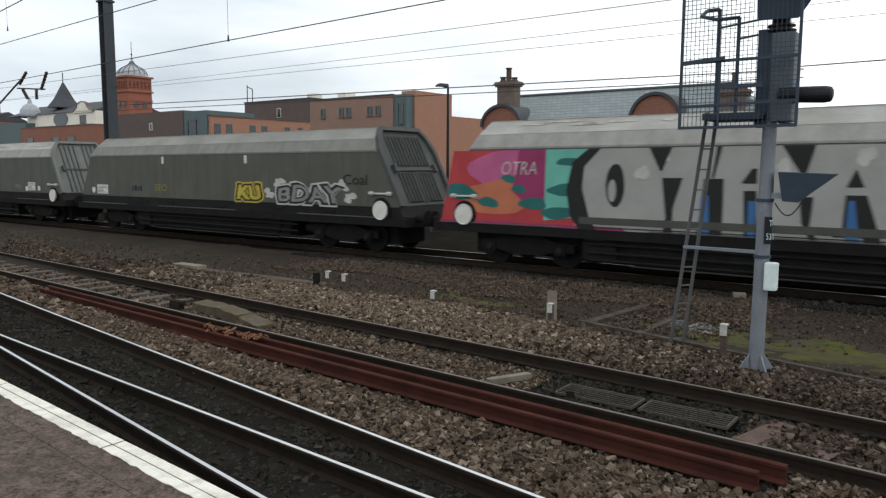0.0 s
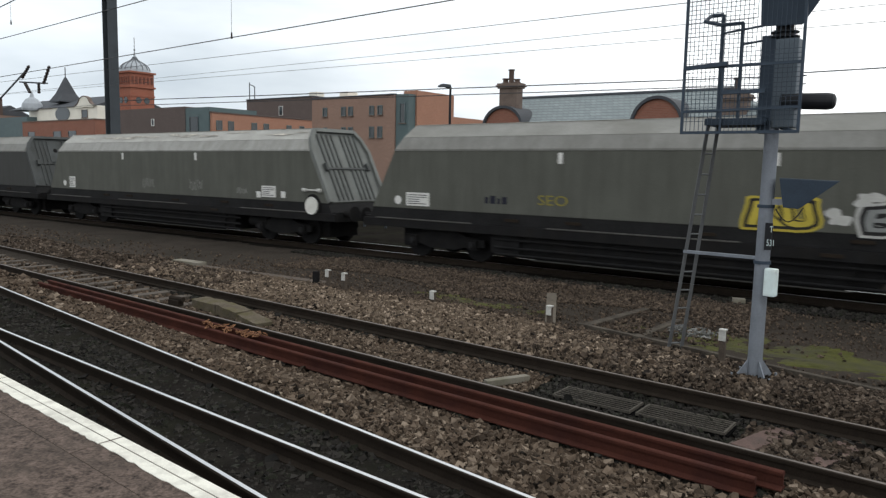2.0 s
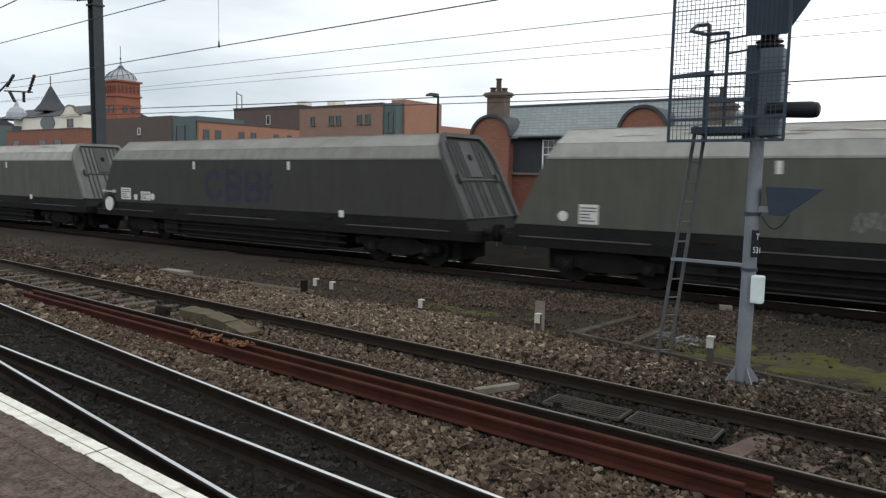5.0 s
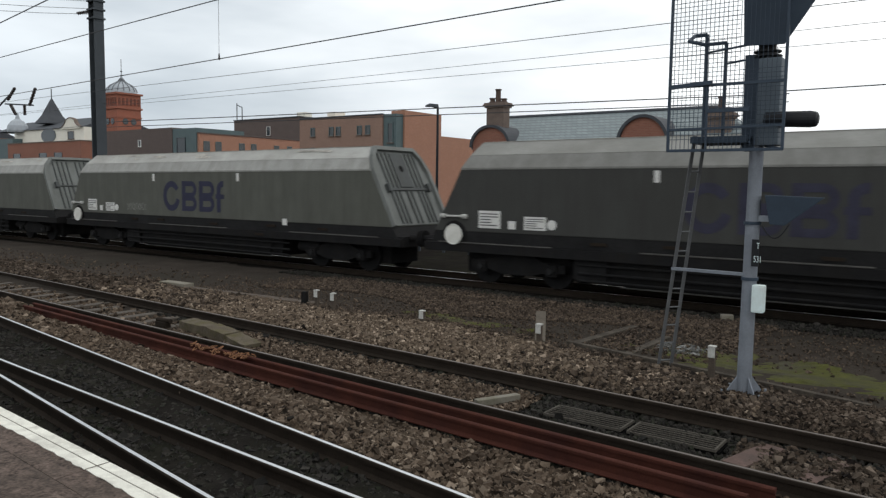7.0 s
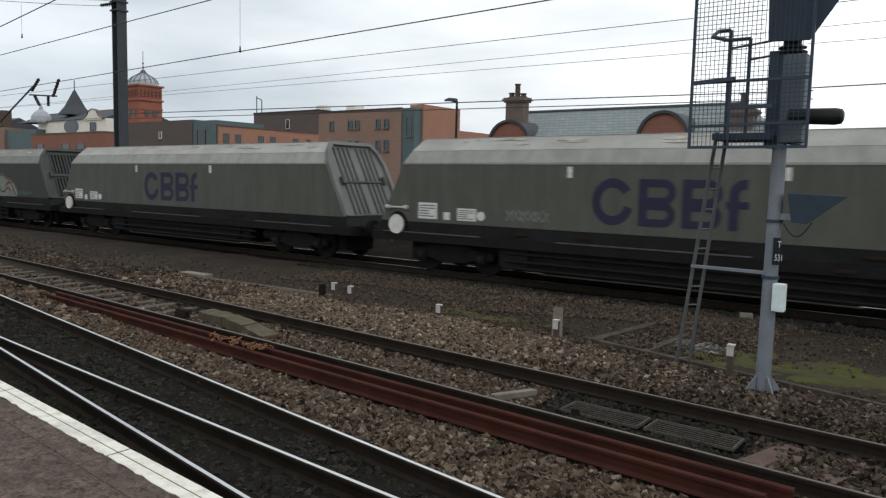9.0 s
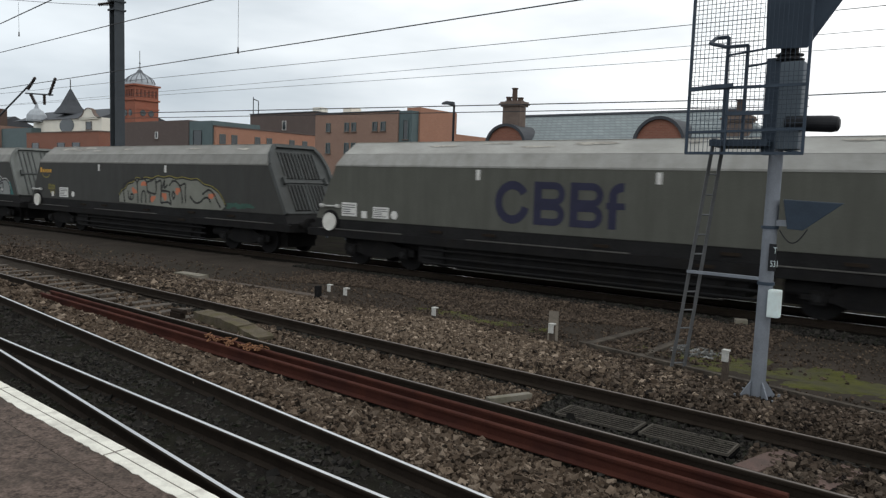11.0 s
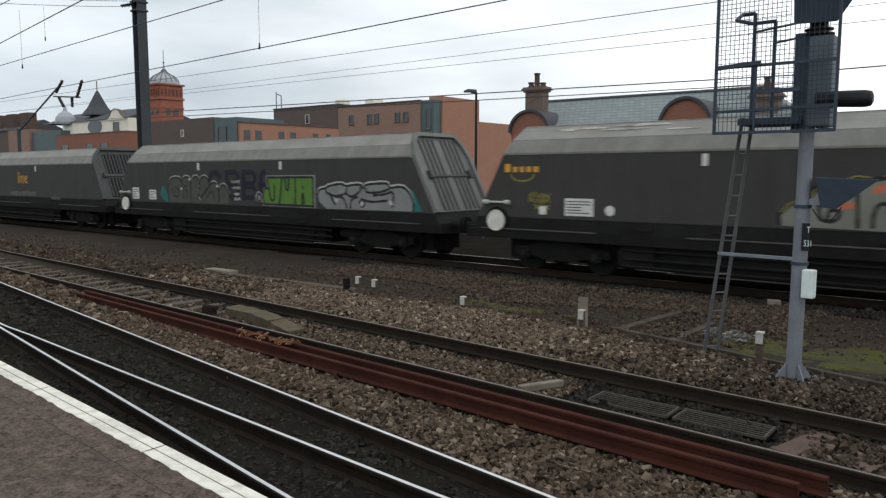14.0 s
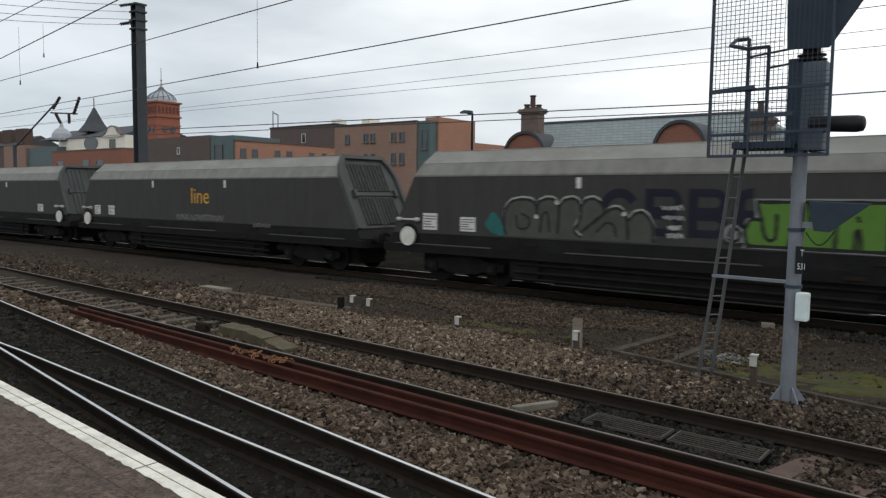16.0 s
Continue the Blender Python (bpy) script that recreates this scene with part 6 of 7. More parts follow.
loft(b, [[sp(-2.02, 2.14, -0.12), sp(-1.85, 2.13, -0.12), sp(-1.85, 2.13, 0.12), sp(-2.02, 2.14, 0.12)], [sp(-2.08, 2.47, -0.16), sp(-1.46, 2.45, -0.16), sp(-1.46, 2.45, 0.16), sp(-2.08, 2.47, 0.16)], [sp(-2.08, 2.485, -0.16), sp(-1.44, 2.465, -0.16), sp(-1.44, 2.465, 0.16), sp(-2.08, 2.485, 0.16)]])
part("lower_hood", b, M_DARKSTEEL, signal, "dark hooded lower signal lamp", bevel=0.008)
b = bmesh.new()
box(b, sp(-2.14, 0).x, sp(-1.94, 0).x, -0.04, 0.04, sp(0, 2.17).z, sp(0, 2.24).z)
part("hood_bracket", b, M_GALV, signal)
b = bmesh.new()
box(b, sp(-2.17, 0).x, sp(-2.09, 0).x, -0.135, -0.115, sp(0, 1.64).z, sp(0, 1.96).z)
plate_ = part("number_plate", b, M_BLACK, signal, "black plate with white characters")


def sign_text(text, x, z, h, parent):
    cu = bpy.data.curves.new("sign_text", "FONT")
    cu.body, cu.size, cu.extrude, cu.align_x = text, h, 0.001, "CENTER"
    tmp = bpy.data.objects.new("tmp", cu)
    scene.collection.objects.link(tmp)
    dg = bpy.context.evaluated_depsgraph_get()
    dg.update()
    me = bpy.data.meshes.new_from_object(tmp.evaluated_get(dg))
    bpy.data.objects.remove(tmp)
    bpy.data.curves.remove(cu)
    me.materials.clear()
    me.materials.append(M_WHITEBOX)
    ob = new("plate_text", me)
    ob.parent = parent
    ob.matrix_basis = Matrix.Translation(sp(x, z, -0.138)) @ pose(0, 0, 0, 90, 0, 0) @ Matrix.Diagonal((0.6, 1, 1, 1))
    return ob


sign_text("T", -2.13, 1.84, 0.11, plate_)
sign_text("531", -2.13, 1.68, 0.11, plate_)
b = bmesh.new()
box(b, sp(-2.15, 0).x, sp(-2.01, 0).x, -0.15, 0.0, sp(0, 1.09).z, sp(0, 1.42).z)
part("phone_box", b, M_WHITEBOX, signal, "white enamel telephone box", bevel=0.03)
for z in (2.20, 1.50):
    b = bmesh.new()
    cyl(b, (0.003, 0, z - 0.03), (0.003, 0, z + 0.01), 0.102, n=20)
    part("post_clamp", b, M_DARKSTEEL, signal)

b = bmesh.new()
sag = [sp(-2.10 + 0.30 * f, 2.12 - 0.16 * math.sin(math.pi * f) + 0.03 * f, -0.13) for f in [i / 8 for i in range(9)]]
for p, q in zip(sag, sag[1:]):
    cyl(b, p, q, 0.008, n=6)
part("lamp_cable", b, M_BLACK, signal, "thin black drooping cable")

# platform, cage frame, mesh and hand rails
b = bmesh.new()
box(b, sp(-2.90, 0).x, sp(-2.24, 0).x, -0.30, 0.34, sp(0, 3.09).z, sp(0, 3.17).z)
part("platform_deck", b, M_DARKSTEEL, signal, bevel=0.006)
YF = -0.34
cage = same_mesh("cage", mesh_of("cage", bmesh.new(), M_DARKSTEEL), signal)
fr = bmesh.new()
xl, xr = -3.27, -1.92
for z in (3.02, 3.81, 5.2):
    beam(fr, sp(xl, z, YF), sp(xr, z, YF), 0.035)
beam(fr, sp(xl, 3.28, YF), sp(xr, 3.30, YF), 0.03)
for x in (xl, xr):
    beam(fr, sp(x, 3.02, YF), sp(x, 5.2, YF), 0.032)
beam(fr, sp(-2.80, 3.02, YF), sp(-2.80, 3.81, YF), 0.024)
for z in (3.02, 3.81, 5.2):
    beam(fr, sp(xl, z, YF), sp(xl, z, 0.36), 0.035)
beam(fr, sp(xl, 3.02, 0.36), sp(xl, 5.2, 0.36), 0.032)
beam(fr, sp(xl, 3.02, 0.36), sp(-2.3, 3.02, 0.36), 0.035)
beam(fr, sp(xr, 3.02, YF), sp(-2.1, 3.06, 0.0), 0.03)
beam(fr, sp(-2.3, 3.50, YF), sp(-2.8, 3.50, YF), 0.05)
beam(fr, sp(xl, 3.81, YF - 0.03), sp(-2.75, 3.84, YF - 0.03), 0.05)
part("cage_frame", fr, M_DARKSTEEL, cage)
wire_v = bmesh.new()
beam(wire_v, sp(xl, 3.03, YF), sp(xl, 5.2, YF), 0.006)
wv_me = mesh_of("mesh_wire", wire_v, M_DARKSTEEL)
k = 0
while xl + 0.052 * k < xr - 0.1:
    step_ = Vector(sp(xl + 0.052 * k, 3.03, YF)) - Vector(sp(xl, 3.03, YF))
    same_mesh("mesh_wire", wv_me, cage, pose(*step_))
    k += 1
wire_h = bmesh.new()
beam(wire_h, sp(xl, 0, YF + 0.006), sp(-2.45, 0, YF + 0.006), 0.006)
wh_me = mesh_of("mesh_wire", wire_h, M_DARKSTEEL)
for k in range(42):
    same_mesh("mesh_wire", wh_me, cage, pose(0, 0, SIG * (3.05 + 0.052 * k)))
wire_h = bmesh.new()
beam(wire_h, sp(-2.45, 0, YF + 0.006), sp(xr, 0, YF + 0.006), 0.006)
wh2_me = mesh_of("mesh_wire", wire_h, M_DARKSTEEL)
for k in range(16):
    same_mesh("mesh_wire", wh2_me, cage, pose(0, 0, SIG * (3.05 + 0.052 * k)))
b = bmesh.new()
hoop = [sp(-2.60, 3.10, 0.1), sp(-2.60, 4.30, 0.1), sp(-2.85, 4.30, -0.05), sp(-3.05, 4.36, 0.05), sp(-2.98, 4.42, 0.25), sp(-2.83, 4.42, 0.3), sp(-2.83, 3.10, 0.3)]
for p, q in zip(hoop, hoop[1:]):
    cyl(b, p, q, 0.024, n=8)
cyl(b, sp(-2.83, 4.2, 0.05), sp(-2.35, 4.25, 0.05), 0.014, n=6)
cyl(b, sp(-2.6, 4.05, 0.1), sp(-2.35, 4.08, 0.05), 0.014, n=6)
part("hand_rail", b, M_DARKSTEEL, signal, "bent tubular hand rail")

M_LADDER = mat("dull_ladder_steel", (0.12, 0.125, 0.13), rough=0.7, metal=0.2, var=0.2, scale=5, fine=50, bump=0.1)
# ladder leaning against the platform, with a stay to the post
ladder = thing("signal_ladder", "grey steel ladder leaning on the signal platform", "ladder", at=(-3.70, 10.46, -0.12))
lo, hi = Vector((0, 0, 0)), Vector((0.60, -0.62, 3.36))
side = Vector((0.13, 0.17, 0))
for k in (0, 1):
    b = bmesh.new()
    beam(b, lo + side * k, hi + side * k * 0.7, 0.045, 0.02)
    part("stile", b, M_LADDER, ladder)
for i in range(12):
    f = (i + 0.6) / 12.3
    b = bmesh.new()
    cyl(b, lo.lerp(hi, f), (lo + side).lerp(hi + side * 0.7, f), 0.011, n=6)
    part("rung", b, M_LADDER, ladder)
b = bmesh.new()
beam(b, lo.lerp(hi, 0.462) + Vector((-0.02, 0, 0)), Vector((-2.31 + 3.70, 9.70 - 10.46, 1.60)), 0.05, 0.04)
part("ladder_stay", b, M_GALV, ladder, "grey horizontal stay bar")

# ---- overhead line ----
mast = thing("overhead_line_mast", "dark grey steel overhead line mast behind the train", "mast", at=(-34.2, 19.0, -0.3))
b = bmesh.new()
for s in (-0.22, 0.22):
    box(b, s - 0.025, s + 0.025, -0.24, 0.24, 0.0, 11.6)
box(b, -0.2, 0.2, -0.02, 0.02, 0.0, 11.6)
part("column", b, M_MAST, mast, bevel=0.004)
for z in (11.55, 11.2, 10.8, 10.4):
    b = bmesh.new()
    box(b, -0.3, 0.3, -0.3, 0.3, z, z + 0.08)
    part("top_bracket", b, M_MAST, mast)
for z in (11.55, 10.7):
    b = bmesh.new()
    for i in range(6):
        loft(b, [ring((-0.05, -0.35 - 0.09 * i - d, z - 0.03 * i), (0, 1, 0.2), r, 10) for d, r in ((0, 0.04), (0.02, 0.085), (0.04, 0.04), (0.09, 0.04))])
    part("insulator", b, M_INSUL, mast)


overhead = thing("overhead_line", "dark overhead line wires strung across the sky from the mast", "overhead line")


def wire(name, pts, r, label):
    r *= 0.78
    b = bmesh.new()
    rings = []
    for i, p in enumerate(pts):
        d = Vector(pts[min(i + 1, len(pts) - 1)]) - Vector(pts[max(i - 1, 0)])
        s_ = d.cross(Vector((0, 0, 1))).normalized()
        u_ = s_.cross(d).normalized()
        rings.append([Vector(p) + r * (math.cos(a) * s_ + math.sin(a) * u_) for a in [math.pi * j / 3 for j in range(6)]])
    loft(b, rings)
    return part(name, b, M_WIRE, overhead, label)


def straight(z, p, q, x0, x1, r, label="thin dark overhead wire crossing the sky", sag=0.0, name="contact_wire"):
    f = lambda x: p[1] + (q[1] - p[1]) * (x - p[0]) / (q[0] - p[0])
    pts = []
    for i in range(9):
        x = x0 + (x1 - x0) * i / 8
        pts.append((x, f(x), z - sag * 4 * (i / 8) * (1 - i / 8)))
    return wire(name, pts, r, label)


straight(5.25, (-21.5, 7.9), (-8.7, 7.02), -34, 6, 0.010, "dark contact wire over the siding")
straight(6.4, (-44.9, 16.4), (-7.6, 14.07), -60, 12, 0.019, "dark contact wire over the yard")
straight(6.0, (-41.9, 15.3), (-5.4, 15.57), -60, 14, 0.010, "dark overhead wire over the freight track")
straight(6.2, (-30.8, 19.08), (-6.54, 18.83), -60, 14, 0.009, "thin overhead wire behind the train")
straight(5.9, (-29.5, 18.28), (-6.6, 19.02), -60, 14, 0.009, "thin overhead wire behind the train")
straight(5.5, (-34.6, 20.5), (-8.4, 24.4), -36, -5, 0.026, "paired dark cable crossing behind the train")
straight(5.25, (-34.6, 20.5), (-8.4, 24.4), -36, -5, 0.022, "paired dark cable crossing behind the train")
straight(5.5, (-5.0, 24.2), (12, 23.4), -5.0, 14, 0.024, "dark cable continuing past the signal")
straight(5.0, (-16.2, 5.96), (-9.6, 5.0), -34, 4, 0.010, "dark contact wire over the platform track")
straight(5.0, (-12.4, 4.6), (-10.3, 4.4), -34, 4, 0.007, "dark wire over the platform track")
for z0, z1 in ((11.25, 10.1), (10.95, 9.75), (10.6, 9.4), (10.35, 9.1)):
    pts = [(-34.2, 19.0 - (19.0 + 7.0) * i / 10, z1 - 0.35 + (z0 - z1 + 0.35) * ((i - 7.0) / 7.0) ** 2) for i in range(11)]
    wire("headspan_wire", pts, 0.014, "headspan wire across the tracks from the mast")
# droppers with small clamps
for x, y, z0, z1 in ((-19.55, 14.82, 6.4, 9.0), (-34.2, 12.2, 7.4, 9.3), (-34.2, 14.6, 8.2, 9.6), (-34.2, 10.6, 6.2, 9.2), (-34.2, 13.6, 6.9, 9.3)):
    b = bmesh.new()
    cyl(b, (x, y, z0), (x, y, z1), 0.006, n=5)
    d = part("dropper", b, M_WIRE, overhead, "thin vertical dropper wire")
    b = bmesh.new()
    cyl(b, (x, y, z0 - 0.03), (x, y, z0 + 0.16), 0.035, 0.02, n=8)
    part("clamp", b, M_INSUL, d)
cant = thing("cantilever_mast", "far overhead line cantilever with tilted insulators", "mast", at=(-60.1, 24.0, -0.5))
b = bmesh.new()
cyl(b, (-1.5, 0, 0), (-1.5, 0, 6.2), 0.14, n=8)
cyl(b, (-1.5, 0, 6.0), (6.2, 0, 9.16), 0.06, n=8)
cyl(b, (4.8, 0, 8.3), (8.8, 0, 8.0), 0.05, n=8)
part("arm", b, M_MAST, cant)
for p, q in (((5.2, 0, 8.55), (6.3, 0, 9.3)), ((8.3, 0, 8.0), (9.2, 0, 9.1)), ((5.6, 0, 8.2), (6.3, 0, 7.5)), ((7.6, 0, 8.05), (7.6, 0, 7.4))):
    b = bmesh.new()
    p, q = Vector(p), Vector(q)
    d = (q - p).normalized()
    loft(b, [ring(p.lerp(q, i / 12), d, 0.12 if i % 2 else 0.07, 8) for i in range(13)])
    part("insulator", b, M_INSUL, cant)


# ---- buildings behind the line ----
def wall_part(parent, name, x0, x1, y0, y1, z0, z1, material, label=""):
    b = bmesh.new()
    box(b, x0, x1, y0, y1, z0, z1)
    return part(name, b, material, parent, label)


def window_front(parent, x0, x1, z0, z1, y, bars_=True, frame=M_WINFRAME, t=0.07):
    """Window in a wall that faces the tracks: frame, sash bars, pane, sill."""
    b = bmesh.new()
    for a in ((x0, x0 + t, z0, z1), (x1 - t, x1, z0, z1), (x0 + t, x1 - t, z0, z0 + t), (x0 + t, x1 - t, z1 - t, z1)):
        box(b, a[0], a[1], y - 0.09, y + 0.04, a[2], a[3])
    if bars_:
        zm = (z0 + z1) / 2
        box(b, x0 + t, x1 - t, y - 0.07, y + 0.02, zm - 0.03, zm + 0.03)
        for f in (1 / 3, 2 / 3):
            xm = x0 + (x1 - x0) * f
            box(b, xm - 0.012, xm + 0.012, y - 0.055, y + 0.01, zm + 0.03, z1 - t)
        zq = (zm + z1) / 2
        box(b, x0 + t, x1 - t, y - 0.05, y + 0.01, zq - 0.012, zq + 0.012)
    wdw = part("window", b, frame, parent, "white sash window" if bars_ else "")
    b = bmesh.new()
    box(b, x0 + t * 0.5, x1 - t * 0.5, y - 0.03, y + 0.005, z0 + t * 0.5, z1 - t * 0.5)
    part("pane", b, M_GLASS, wdw)
    b = bmesh.new()
    box(b, x0 - 0.08, x1 + 0.08, y - 0.16, y + 0.02, z0 - 0.09, z0 - 0.002)
    part("sill", b, M_STONE, wdw)
    return wdw


def window_side(parent, y0, y1, z0, z1, x, t=0.07):
    b = bmesh.new()
    for a in ((y0, y0 + t, z0, z1), (y1 - t, y1, z0, z1), (y0 + t, y1 - t, z0, z0 + t), (y0 + t, y1 - t, z1 - t, z1)):
        box(b, x - 0.04, x + 0.06, a[0], a[1], a[2], a[3])
    wdw = part("window", b, M_TEAL, parent)
    b = bmesh.new()
    box(b, x - 0.005, x + 0.03, y0 + t * 0.5, y1 - t * 0.5, z0 + t * 0.5, z1 - t * 0.5)
    part("pane", b, M_GLASS, wdw)


old = thing("slate_roofed_house", "red brick house with slate roof, curved gables and sash windows", "house")
FY = 33.0
wall_part(old, "lower_wall", -22.2, -7.7, FY, FY + 5, -0.5, 2.62, M_BRICK_RED, "red brick lower wall")
wall_part(old, "upper_wall", -22.1, -7.75, FY + 0.05, FY + 4.95, 2.74, 4.50, M_SLATEWALL, "dark slate-hung upper wall")
wall_part(old, "ledge", -22.3, -7.6, FY - 0.16, FY + 5.05, 2.62, 2.74, M_STONE)
b = bmesh.new()
loft(b, [[(x, FY - 0.35, 4.45), (x, FY + 2.7, 6.16), (x, FY + 5.4, 4.45), (x, FY + 5.4, 4.60), (x, FY + 2.7, 6.34), (x, FY - 0.35, 4.60)] for x in (-22.0, -10.2)] + [[(-7.5, FY - 0.35, 4.45), (-7.5, FY + 2.7, 4.45), (-7.5, FY + 5.4, 4.45), (-7.5, FY + 5.4, 4.60), (-7.5, FY + 2.7, 4.62), (-7.5, FY - 0.35, 4.60)]])
part("roof", b, M_SLATE, old, "blue-grey slate roof")
b = bmesh.new()
cyl(b, (-22.0, FY + 2.7, 6.34), (-10.2, FY + 2.7, 6.34), 0.1, n=8)
part("ridge_tiles", b, M_ROOFDARK, old)
b = bmesh.new()
cyl(b, (-19.1, FY - 0.42, 4.48), (-13.9, FY - 0.42, 4.48), 0.07, n=8)
cyl(b, (-11.4, FY - 0.42, 4.48), (-7.5, FY - 0.42, 4.48), 0.07, n=8)
part("gutter", b, M_BLACK, old)
for x0, x1, zt in ((-21.85, -19.65, 5.55), (-13.70, -11.50, 5.72)):
    xc, hw = (x0 + x1) / 2, (x1 - x0) / 2
    zs = 4.55
    arch = [(x0, -0.5), (x1, -0.5)] + [(xc + hw * math.cos(a), zs + (zt - zs) * math.sin(a)) for a in [math.pi * i / 18 for i in range(19)]]
    b = bmesh.new()
    prism(b, arch, FY - 0.45, FY + 2.6)
    g = part("curved_gable", b, M_BRICK_GABLE, old, "round-topped red brick gable")
    b = bmesh.new()
    loft(b, [[(xc + (hw + k_) * math.cos(t_), y_, zs + (zt - zs + k_) * math.sin(t_)) for k_, y_ in ((0.0, FY - 0.58), (0.14, FY - 0.58), (0.14, FY + 2.6), (0.0, FY + 2.6))] for t_ in [math.pi * i / 18 for i in range(19)]])
    part("coping", b, M_ROOFDARK, g, "dark stone coping")
for x0, x1, z0, z1 in ((-17.92, -16.97, 2.90, 4.38), (-16.40, -15.43, 2.90, 4.38), (-10.30, -9.55, 2.92, 4.20), (-8.66, -7.95, 2.92, 4.20)):
    window_front(old, x0, x1, z0, z1, FY + 0.02)
window_front(old, -12.55, -12.05, 3.70, 4.45, FY - 0.47)
for x0, x1 in ((-10.1, -9.6), (-9.3, -8.8)):
    window_front(old, x0, x1, 0.8, 1.75, FY - 0.02)


def chimney(parent, x0, x1, y0, y1, zb_, zt):
    b = bmesh.new()
    box(b, x0, x1, y0, y1, zb_, zt - 0.25)
    c = part("chimney", b, M_STONE, parent, "weathered stone and brick chimney stack", bevel=0.02)
    b = bmesh.new()
    for dz, o_ in ((0.25, 0.08), (0.16, 0.15), (0.08, 0.1)):
        box(b, x0 - o_, x1 + o_, y0 - o_, y1 + o_, zt - dz, zt - dz + 0.085)
    part("cap", b, M_STONE, c)
    n_ = 3
    for i in range(n_):
        b = bmesh.new()
        h = (0.28, 0.72, 0.22)[i]
        turned(b, [(0.17, 0), (0.19, 0.05), (0.14, 0.1), (0.13, h - 0.08), (0.17, h - 0.05), (0.17, h), (0.10, h)], (x0 + (x1 - x0) * (i + 0.5) / n_, (y0 + y1) / 2, zt), 12)
        part("chimney_pot", b, M_POT, c)
    return c


chimney(old, -21.25, -20.2, FY - 0.1, FY + 0.5, 5.0, 6.85)
chimney(old, -10.0, -8.95, FY + 0.3, FY + 0.9, 4.6, 5.85)

brown = thing("modern_flats", "modern brown and orange brick flats with teal corner", "apartment building")
wall_part(brown, "brown_wall", -59.1, -47.5, 55.0, 62.0, -1, 9.3, M_BRICK_BROWN, "brown brick wall")
wall_part(brown, "teal_corner", -47.5, -45.9, 55.15, 60.0, -1, 9.35, M_TEAL, "teal clad corner")
wall_part(brown, "orange_wall", -47.4, -45.7, 56.2, 62.2, -1, 9.75, M_BRICK_ORANGE, "orange brick end wall")
wall_part(brown, "low_wing", -50.0, -45.72, 62.2, 80.0, -1, 7.6, M_BRICK_ORANGE, "lower orange brick wing")
wall_part(brown, "parapet", -59.08, -47.5, 54.9, 55.3, 9.3, 9.42, M_ROOFDARK)
for x in (-57.4, -54.7, -53.7, -50.8, -49.7):
    window_front(brown, x, x + 0.62, 7.45, 8.35, 55.0, False, M_TEAL)
    window_front(brown, x, x + 0.62, 5.2, 6.3, 55.0, False, M_TEAL)
window_front(brown, -46.95, -46.25, 6.6, 8.5, 55.15, False, M_TEAL)
for x in (-56.4,):
    wall_part(brown, "roof_box", x - 0.6, x + 0.6, 57, 58.5, 9.3, 10.15, M_WHITEWALL, "pale rooftop box")
darkf = thing("dark_flats", "dark brown brick flats with a flue on the flat roof", "apartment building")
wall_part(darkf, "dark_wall", -131.5, -111.0, 103.4, 115.0, -1, 15.75, M_BRICK_DARK, "dark brick wall")
wall_part(darkf, "coping", -131.6, -110.9, 103.25, 115.0, 15.75, 15.95, M_ROOFDARK)
wall_part(darkf, "roof_box", -116.9, -114.5, 108, 110, 15.95, 17.3, M_WHITEWALL, "pale rooftop box")
window_front(darkf, -121.0, -119.8, 12.3, 14.2, 103.4, False, M_WINFRAME)
b = bmesh.new()
cyl(b, (-131.0, 103.8, 15.8), (-131.0, 103.8, 19.6), 0.1, n=6)
cyl(b, (-129.8, 104.2, 15.8), (-129.8, 104.2, 18.7), 0.1, n=6)
cyl(b, (-131.0, 103.8, 19.2), (-129.8, 104.2, 18.7), 0.1, n=6)
part("flue", b, M_MAST, darkf)

lowf = thing("low_flats", "lower modern flats of dark and orange brick with teal panel", "apartment building")
wall_part(lowf, "dark_wall", -106.0, -89.5, 60.0, 68.0, -1, 9.9, M_BRICK_DARK, "dark brick wall")
wall_part(lowf, "teal_panel", -89.5, -84.3, 60.1, 68.0, -1, 9.7, M_TEAL, "grey teal panel")
wall_part(lowf, "orange_wall", -86.0, -83.85, 60.3, 95.0, -1, 8.95, M_BRICK_ORANGE, "orange brick wall")
wall_part(lowf, "coping", -86.0, -83.75, 60.2, 95.0, 8.95, 9.1, M_BRICK_DARK)
window_front(lowf, -88.5, -86.6, 6.4, 8.5, 60.08, False, M_GLASS)
for y in (60.9, 62.8, 66.7, 68.8, 73.0, 75.5, 80.0, 83.0):
    window_side(lowf, y, y + 0.95, 6.7, 8.0, -83.83)
window_front(lowf, -97.6, -96.9, 7.4, 8.4, 60.0, False, M_WINFRAME)

tower = thing("clock_tower", "red brick tower with pale ribbed dome and finial", "tower", at=(-115.12, 68.0, 0.51))
tower.scale = (0.8, 0.8, 0.8)
b = bmesh.new()
box(b, -2.6, 2.6, -2.6, 2.6, -1, 20.3)
part("tower_shaft", b, M_BRICK_TOWER, tower, "red terracotta brick shaft")
for z, o_ in ((20.0, 0.35), (17.1, 0.25), (15.3, 0.12)):
    b = bmesh.new()
    box(b, -2.6 - o_, 2.6 + o_, -2.6 - o_, 2.6 + o_, z, z + 0.35)
    part("cornice", b, M_BRICK_TOWER, tower)
for i in range(6):
    for s in (0, 1):
        b = bmesh.new()
        u = -2.1 + i * 0.84
        if s:
            box(b, 2.6, 2.72, u - 0.20, u + 0.20, 17.9, 19.3)
        else:
            box(b, u - 0.20, u + 0.20, -2.72, -2.6, 17.9, 19.3)
        part("pilaster", b, M_BRICK_RED, tower)
